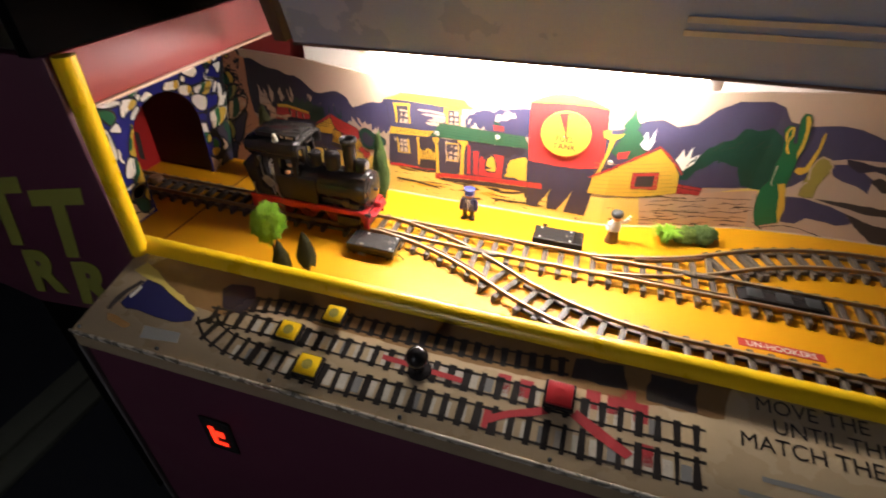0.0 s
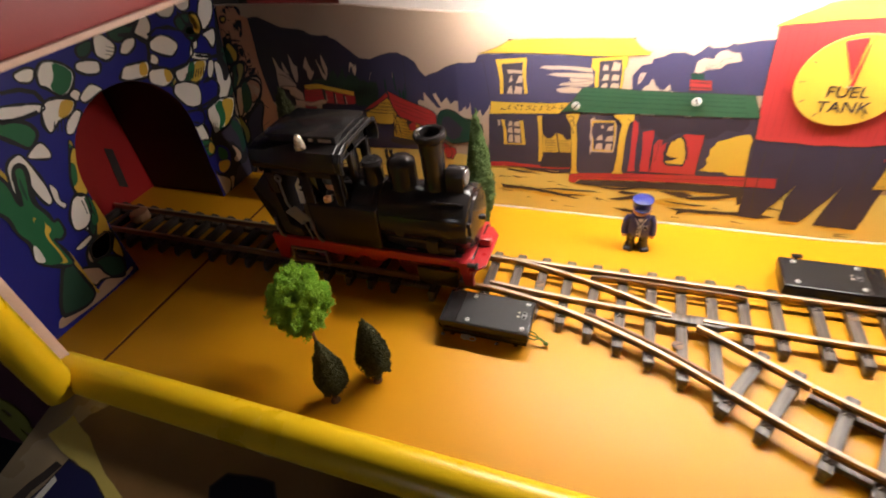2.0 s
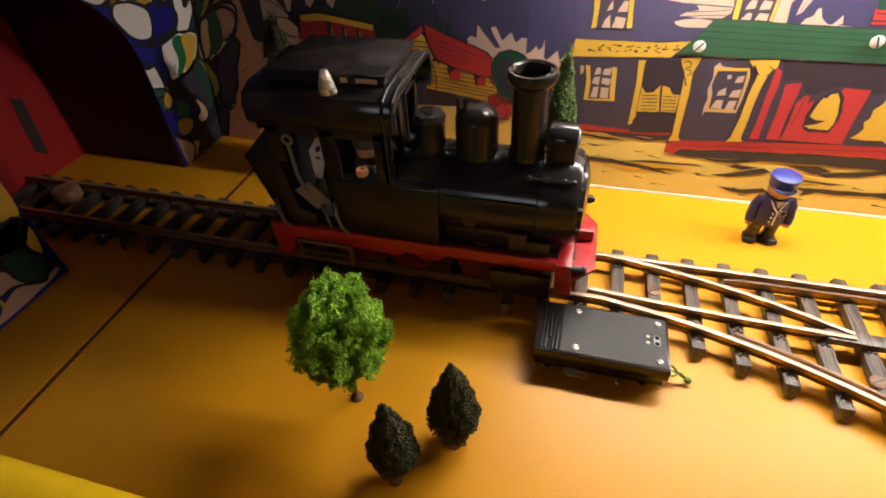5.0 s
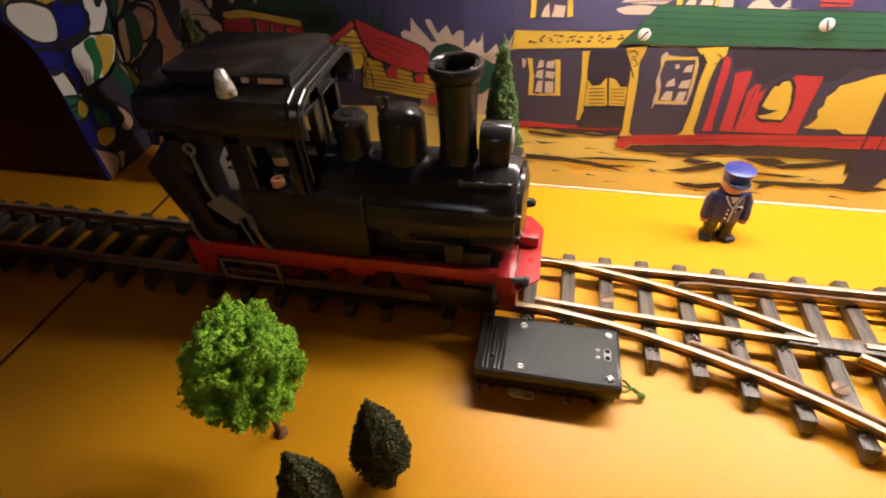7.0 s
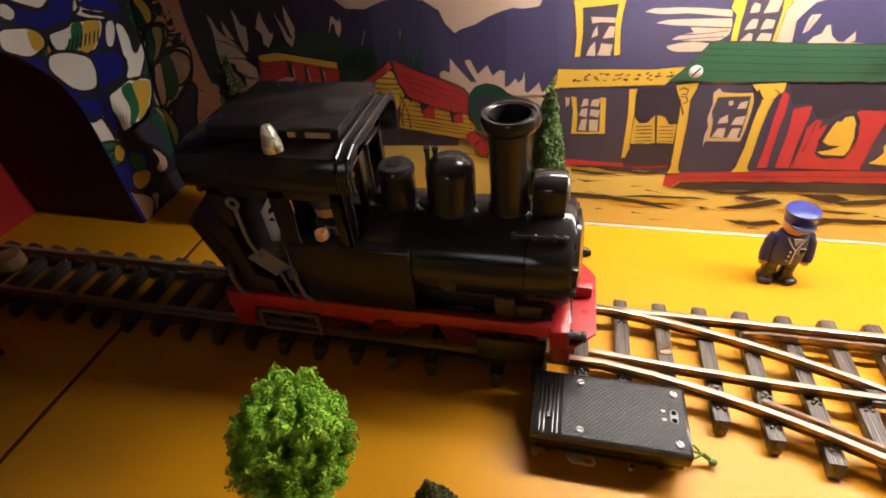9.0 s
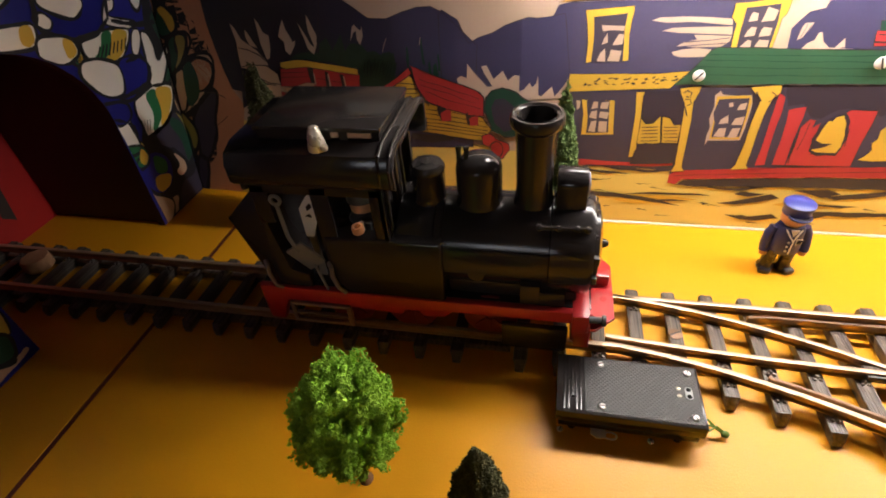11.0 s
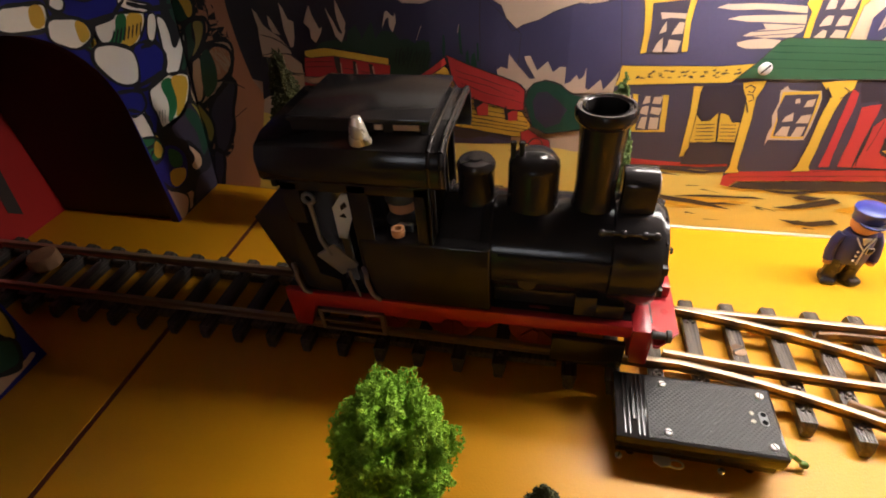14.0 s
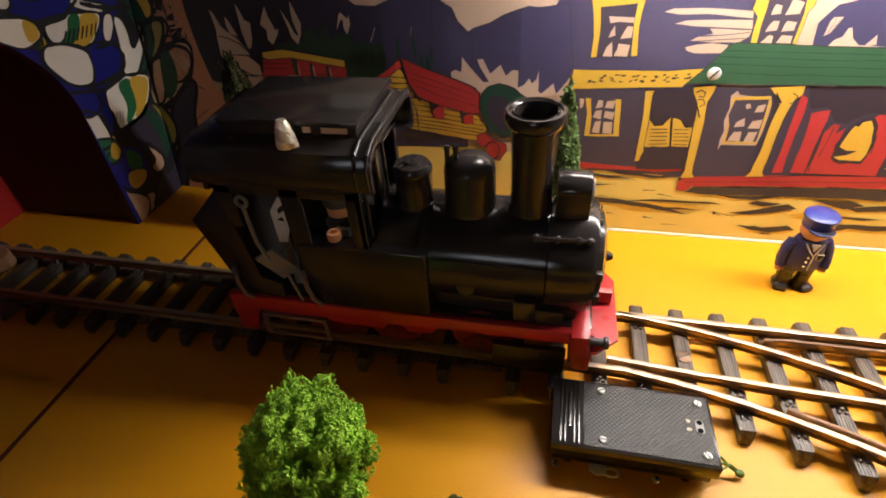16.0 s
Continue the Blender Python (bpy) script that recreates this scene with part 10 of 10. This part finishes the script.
for y, z, a, b, turn, mat in ((0.540, 0.150, 0.022, 0.018, 40, WHITE_P), (0.520, 0.060, 0.024, 0.018, 70, GREEN), (0.535, 0.240, 0.026, 0.018, 10, WHITE_P), (0.585, 0.262, 0.022, 0.016, -20, WHITE_P),
                              (0.510, 0.105, 0.014, 0.022, 10, YELLOW), (0.515, 0.195, 0.018, 0.014, 30, GREEN_D), (0.620, 0.292, 0.022, 0.013, 0, WHITE_P), (0.575, 0.215, 0.020, 0.014, 15, WHITE_P)):
    paint("painted_stone", painted_blob("stone", (y, z), (a, b), turn), mat, 1.4, ink=0.0062, amp=0.002, surf="board", parent=tunnel_board)

# ---------------------------------------------------------------- the control panel
PANEL_EDGE = surface("beige_panel_edge", (0.30, 0.22, 0.13), 0.5, grain=0.1, stain=0.25, stain_scale=15)
P0 = Vector((0, 0.325, 0.055))
SL = Vector((0, 0.970, 0.243)).normalized()
SN = Vector((0, -0.243, 0.970)).normalized()


def on_panel(x, s, h=0.0):
    return Vector((x, 0, 0)) + P0 + SL * s + SN * h


PM = Matrix(((1, 0, 0, 0), (0, SL.y, SN.y, P0.y), (0, SL.z, SN.z, P0.z), (0, 0, 0, 1)))   # panel plane: x, up the slope, off it
bm = bmesh.new()
box(bm, -0.650, 1.15, 0.0, 0.152, -0.014, 0.0, bevel=0.0015, m=PM)
panel = solid("control_panel", bm, PANEL, "sloping off-white control panel with printed tracks under a clear cover", "control panel")
bm = bmesh.new()
box(bm, -0.651, 1.15, 0.3235, 0.3295, 0.0225, 0.0515, bevel=0.002)
solid("panel_edge", bm, PANEL_EDGE, "brownish beige front edge of the control panel board", "trim")
bm = bmesh.new()
box(bm, -0.652, 1.15, -0.0035, 0.0, -0.016, 0.0016, bevel=0.0008, m=PM)
solid("panel_trim", bm, BELL, "thin bright metal strip along the front of the panel", "trim")
for x in (-0.640, -0.505, -0.330, -0.150, 0.030, 0.21, 0.39, 0.57):
    bm = bmesh.new()
    lathe(bm, [(0.0026, 0), (0.0026, 0.003), (0.0016, 0.0042), (0, 0.0044)], (0, 0, 0), seg=12)
    bmesh.ops.transform(bm, matrix=PM @ Matrix.Translation((x, 0.006, 0)), verts=bm.verts)
    part("panel_screw", bm, DARKGREY_PL, panel)


def flat(name, pts, mat, layer=0, ink=0.0, amp=0.0008):
    paint_count[0] += 1
    bm = bmesh.new()
    w = wobble(pts, amp, 0.008, paint_count[0])
    art_mesh(bm, w, 0)
    if ink:
        stroke(bm, w, ink, 1)
    for v in bm.verts:
        v.co.z = 0.00012 + 0.00010 * layer + v.co.z * 0.3
    bmesh.ops.transform(bm, matrix=PM, verts=bm.verts)
    return part(name, bm, [mat, INK], panel, smooth=0)


def printed_track(pts, w, n, mat, layer=1, tie=0.0042):
    """A printed track: two rails and a row of ties."""
    bm = bmesh.new()
    P = [Vector(p) for p in pts]
    seg = [(b - a).length for a, b in zip(P, P[1:])]
    total = sum(seg)

    def at(d):
        for a, b, s in zip(P, P[1:], seg):
            if d <= s:
                t = (b - a).normalized()
                return a + t * d, t
            d -= s
        t = (P[-1] - P[-2]).normalized()
        return P[-1], t
    for side in (-1, 1):
        row = []
        for k in range(40):
            p, t = at(total * k / 39)
            row.append((p.x - t.y * side * w * 0.36, p.y + t.x * side * w * 0.36))
        stroke(bm, row, 0.0046, 0, closed=False)
    for k in range(n):
        p, t = at(total * (k + 0.5) / n)
        a = (p.x - t.y * w * 0.5, p.y + t.x * w * 0.5)
        b = (p.x + t.y * w * 0.5, p.y - t.x * w * 0.5)
        stroke(bm, [a, b], tie * 3.0, 0, closed=False)
    for v in bm.verts:
        v.co.z = 0.00012 + 0.00010 * layer + v.co.z * 0.3
    bmesh.ops.transform(bm, matrix=PM, verts=bm.verts)
    return part("printed_track", bm, mat, panel, smooth=0)


PANEL_INK = surface("black_panel_print", (0.020, 0.015, 0.013), 0.35, stain=0.2)
PANEL_RED = surface("red_panel_print", (0.42, 0.045, 0.05), 0.35, stain=0.2)
PANEL_NAVY = surface("navy_panel_print", (0.020, 0.020, 0.085), 0.35, stain=0.2)
PANEL_TAN = surface("tan_print_and_rail_shade", (0.27, 0.145, 0.055), 0.35, grain=0.08, stain=0.3, stain_scale=30)
flat("printed_tan_patch", [(-0.6251, 0.1154), (-0.5928, 0.1480), (-0.4757, 0.1480), (-0.3427, 0.1480), (-0.3171, 0.1174), (-0.3866, 0.1110), (-0.4165, 0.0981), (-0.4408, 0.0769), (-0.4800, 0.0784), (-0.5228, 0.0834), (-0.5703, 0.0995)], PANEL_TAN, 0, amp=0.003)
flat("printed_yellow_streak", [(-0.6314, 0.1138), (-0.6197, 0.1318), (-0.5924, 0.1215), (-0.5574, 0.1029), (-0.5012, 0.0809), (-0.4859, 0.0729), (-0.5064, 0.0745), (-0.5592, 0.0917), (-0.5981, 0.1044)], OCHRE, 1, amp=0.004)
# Brown print along the top, with the front rail's shade put into its colour.
flat("printed_tan_band", [(-0.385, 0.148), (0.225, 0.148), (0.215, 0.106), (0.10, 0.100), (-0.10, 0.098), (-0.30, 0.098), (-0.385, 0.108)], PANEL_TAN, 0, amp=0.003)
PRINT_PALE = surface("pale_grey_panel_print", (0.50, 0.44, 0.36), 0.35, grain=0.3, grain_scale=500, stain=0.3, stain_scale=60)
PRINT_GREY = surface("grey_panel_print", (0.20, 0.19, 0.18), 0.35, stain=0.2)
printed_track([(-0.470, 0.074), (-0.452, 0.052), (-0.415, 0.040), (-0.36, 0.034), (-0.25, 0.029), (-0.10, 0.033), (0.05, 0.033), (0.195, 0.036)], 0.036, 33, PANEL_INK)
printed_track([(-0.470, 0.074), (-0.430, 0.076), (-0.36, 0.076), (-0.25, 0.075), (-0.10, 0.074), (0.05, 0.074), (0.195, 0.075)], 0.031, 32, PANEL_INK)
printed_track([(-0.452, 0.088), (-0.42, 0.104), (-0.37, 0.112), (-0.30, 0.115), (-0.20, 0.114), (-0.05, 0.117), (0.035, 0.124)], 0.027, 27, PANEL_INK)
for k in range(30):
    x = -0.400 + 0.0196 * k
    flat("printed_tie_field", [(x, 0.0205), (x + 0.0115, 0.0205), (x + 0.0115, 0.0415), (x, 0.0415)], PRINT_GREY if k % 4 == 1 else PRINT_PALE, 0)
    if k < 28:
        flat("printed_tie_field", [(x + 0.004, 0.0655), (x + 0.0155, 0.0655), (x + 0.0155, 0.0835), (x + 0.004, 0.0835)], PRINT_GREY if k % 5 == 2 else PRINT_PALE, 0)
flat("printed_red_line", [(-0.200, 0.080), (-0.090, 0.075), (-0.090, 0.068), (-0.200, 0.073)], PANEL_RED, 3)
flat("printed_red_line", [(-0.052, 0.036), (-0.030, 0.048), (0.010, 0.064), (0.020, 0.058), (-0.022, 0.042), (-0.050, 0.026)], PANEL_RED, 3)
flat("printed_red_line", [(0.045, 0.062), (0.075, 0.045), (0.110, 0.030), (0.118, 0.038), (0.085, 0.055), (0.052, 0.072)], PANEL_RED, 3)
for x, s in ((-0.048, 0.070), (-0.020, 0.070), (0.060, 0.078), (0.085, 0.078), (0.115, 0.076), (0.122, 0.028), (-0.054, 0.022), (0.10, 0.090)):
    flat("printed_red_field", [(x, s), (x + 0.017, s), (x + 0.017, s + 0.024), (x, s + 0.024)], PANEL_RED, 0)
flat("printed_blue_patch", [(-0.5974, 0.1035), (-0.5743, 0.1007), (-0.5473, 0.0895), (-0.5064, 0.0745), (-0.4876, 0.0685), (-0.4863, 0.0571), (-0.5072, 0.0487), (-0.5317, 0.0490), (-0.5689, 0.0520), (-0.5932, 0.0507), (-0.6095, 0.0566), (-0.6072, 0.0739), (-0.6007, 0.0917)], PANEL_NAVY, 2, ink=0.0016, amp=0.002)
flat("printed_white_streak", [(-0.6052, 0.0702), (-0.6000, 0.0908), (-0.5952, 0.0888), (-0.5998, 0.0674)], WHITE_P, 3)
flat("printed_black_streak", [(-0.6243, 0.0425), (-0.6252, 0.0629), (-0.6179, 0.0818), (-0.6072, 0.0998), (-0.5998, 0.0985), (-0.6101, 0.0774), (-0.6140, 0.0595), (-0.6161, 0.0426)], INK, 3, amp=0.002)
flat("printed_smoke", [(-0.6176, 0.0372), (-0.6015, 0.0374), (-0.5871, 0.0324), (-0.5682, 0.0277), (-0.5732, 0.0206), (-0.5929, 0.0250), (-0.6086, 0.0267)], PANEL_TAN, 2, amp=0.003)
flat("printed_engine", [(-0.4719, 0.1175), (-0.4645, 0.1291), (-0.4269, 0.1313), (-0.4137, 0.1140), (-0.4165, 0.0981), (-0.4228, 0.0856), (-0.4531, 0.0885)], NAVY_PL, 3, ink=0.002, amp=0.003)
flat("printed_loco", [(0.040, 0.112), (0.042, 0.140), (0.100, 0.145), (0.108, 0.112)], INK, 1, amp=0.004)
flat("printed_loco", [(0.128, 0.106), (0.132, 0.142), (0.188, 0.142), (0.186, 0.106)], INK, 1, amp=0.004)
flat("printed_label", [(-0.5479, 0.0331), (-0.4882, 0.0358), (-0.4828, 0.0207), (-0.5422, 0.0139)], PRINT_GREY, 1)
for text, x, s, size in (("MOVE THE", 0.249, 0.128, 0.0245), ("UNTIL THE", 0.266, 0.104, 0.0245), ("MATCH THE", 0.230, 0.080, 0.0255)):
    letters("lettering", text, size, PM @ Matrix.Translation((x, s, 0.0003)), PANEL_INK, panel, 0.00005, align="LEFT")
for x0, x1, s in ((0.250, 0.34, 0.046), (0.226, 0.30, 0.026), (0.345, 0.42, 0.046), (0.31, 0.40, 0.026)):
    flat("printed_text_bar", [(x0, s), (x1, s), (x1, s + 0.006), (x0, s + 0.006)], PRINT_GREY, 1)


def push_button(x, s, mat, label, w=0.0165):
    b = thing("push_button", on_panel(x, s, 0.0), label, "button", "panel buttons")
    for nm, r, h0, h1, mt in (("bezel", w, 0.0, 0.007, BLACK_PL), ("cap", w - 0.003, 0.0068, 0.012, mat)):
        bm = bmesh.new()
        box(bm, x - r, x + r, s - r * 0.95, s + r * 0.95, h0, h1, bevel=0.0015, m=PM)
        part(nm, bm, mt, b)
    bm = bmesh.new()
    lathe(bm, [(0.007, 0), (0.007, 0.0004), (0.0055, 0.0004), (0.0055, 0.0), (0.0045, 0.0), (0.0045, 0.0004), (0, 0.0004)], (0, 0, 0), seg=20)
    bmesh.ops.transform(bm, matrix=PM @ Matrix.Translation((x, s, 0.0121)), verts=bm.verts)
    part("printed_ring", bm, mat if mat is RED_PL else OLIVE, b)
    return b


push_button(-0.336, 0.076, YELLOW_TRIM, "square yellow push button in a black bezel on the panel")
push_button(-0.286, 0.116, YELLOW_TRIM, "square yellow push button in a black bezel on the panel", 0.0155)
push_button(-0.287, 0.036, YELLOW_TRIM, "square yellow push button in a black bezel on the panel", 0.0175)
push_button(0.029, 0.082, RED_PL, "square red push button in a black bezel on the panel", 0.0185)
stick = thing("joystick", on_panel(-0.147, 0.072), "black ball-topped joystick standing on the control panel", "joystick")
bm = bmesh.new()
lathe(bm, [(0.0, 0), (0.016, 0), (0.015, 0.002), (0.007, 0.004), (0.0065, 0.022), (0.0, 0.022)], (0, 0, 0), seg=20)
bmesh.ops.transform(bm, matrix=PM @ Matrix.Translation((-0.147, 0.072, 0)), verts=bm.verts)
part("shaft", bm, BLACK_PL, stick)
bm = bmesh.new()
bmesh.ops.create_uvsphere(bm, u_segments=24, v_segments=14, radius=0.0145)
bmesh.ops.transform(bm, matrix=PM @ Matrix.Translation((-0.147, 0.072, 0.034)), verts=bm.verts)
part("ball", bm, BLACK_PL, stick)

# cabinet front under the panel, with a red lit coin slot
bm = bmesh.new()
box(bm, -0.648, 1.15, 0.330, 0.346, -0.9, 0.041, bevel=0.002)
solid("cabinet_front", bm, PURPLE, "dark purple cabinet front under the control panel", "panel")
bm = bmesh.new()
box(bm, -0.6485, -0.632, 0.346, 0.462, -0.9, 0.04)
solid("cabinet_side", bm, PURPLE, "dark purple side of the projecting control panel", "panel")
bm = bmesh.new()
box(bm, -0.657, -0.6488, 0.3245, 0.336, -0.9, 0.022, bevel=0.002)
solid("corner_trim", bm, CORNER_TRIM, "dull grey corner strip down the cabinet front", "trim")
coin = thing("coin_slot", (-0.449, 0.330, -0.122), "black coin slot with a lit red window in the cabinet front", "coin slot")
bm = bmesh.new()
box(bm, -0.482, -0.428, 0.326, 0.3298, -0.160, -0.080, bevel=0.0015)
part("plate", bm, BLACK_PL, coin)
bm = bmesh.new()
box(bm, -0.468, -0.460, 0.3245, 0.3262, -0.142, -0.098)
box(bm, -0.460, -0.443, 0.3245, 0.3262, -0.142, -0.136)
box(bm, -0.458, -0.444, 0.3245, 0.3262, -0.120, -0.107)
part("lit_window", bm, LED, coin, "red lit window")

# ---------------------------------------------------------------- the dark room
bm = bmesh.new()
box(bm, -2.6, 2.6, -2.0, 1.1, -0.92, -0.90)
solid("room_floor", bm, CARPET, "dark carpet of the arcade", "floor")
bm = bmesh.new()
box(bm, -2.6, 2.6, -2.02, -2.0, -0.9, 1.6)
box(bm, -2.62, -2.6, -2.0, 1.1, -0.9, 1.6)
box(bm, 2.6, 2.62, -2.0, 1.1, -0.9, 1.6)
box(bm, -2.6, -1.3, 1.1, 1.12, -0.9, 1.6)
box(bm, 1.17, 2.6, 1.1, 1.12, -0.9, 1.6)
box(bm, -1.3, 1.17, 1.102, 1.12, 0.8, 1.6)
solid("wall_room", bm, ROOMWALL, "dark walls of the arcade", "wall")
bm = bmesh.new()
box(bm, -2.6, 2.6, -2.0, 1.1, 1.6, 1.62)
solid("ceiling_room", bm, ROOMWALL, "dark ceiling of the arcade", "ceiling")
for x0, x1 in ((-1.64, -1.545), (-1.53, -1.44)):
    bm = bmesh.new()
    box(bm, x0, x1, -0.6, 1.05, -0.8998, -0.876, bevel=0.004)
    solid("floor_strip", bm, FLOOR_STRIP, "grey-green wooden strip along the arcade floor", "trim")
# Added fill lamp, out of view: brightens the lettered wing, panel and hood.
fill_lamp = thing("fill_lamp", (-0.6, -2.0, 0.7), "unseen fill lamp added behind the camera to brighten the cabinet front", "lamp")
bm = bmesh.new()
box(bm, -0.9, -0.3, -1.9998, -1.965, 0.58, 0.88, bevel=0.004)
part("diffuser", bm, glow("fill_lamp_glow", (0.90, 0.92, 1.0), ROOM_FILL), fill_lamp)
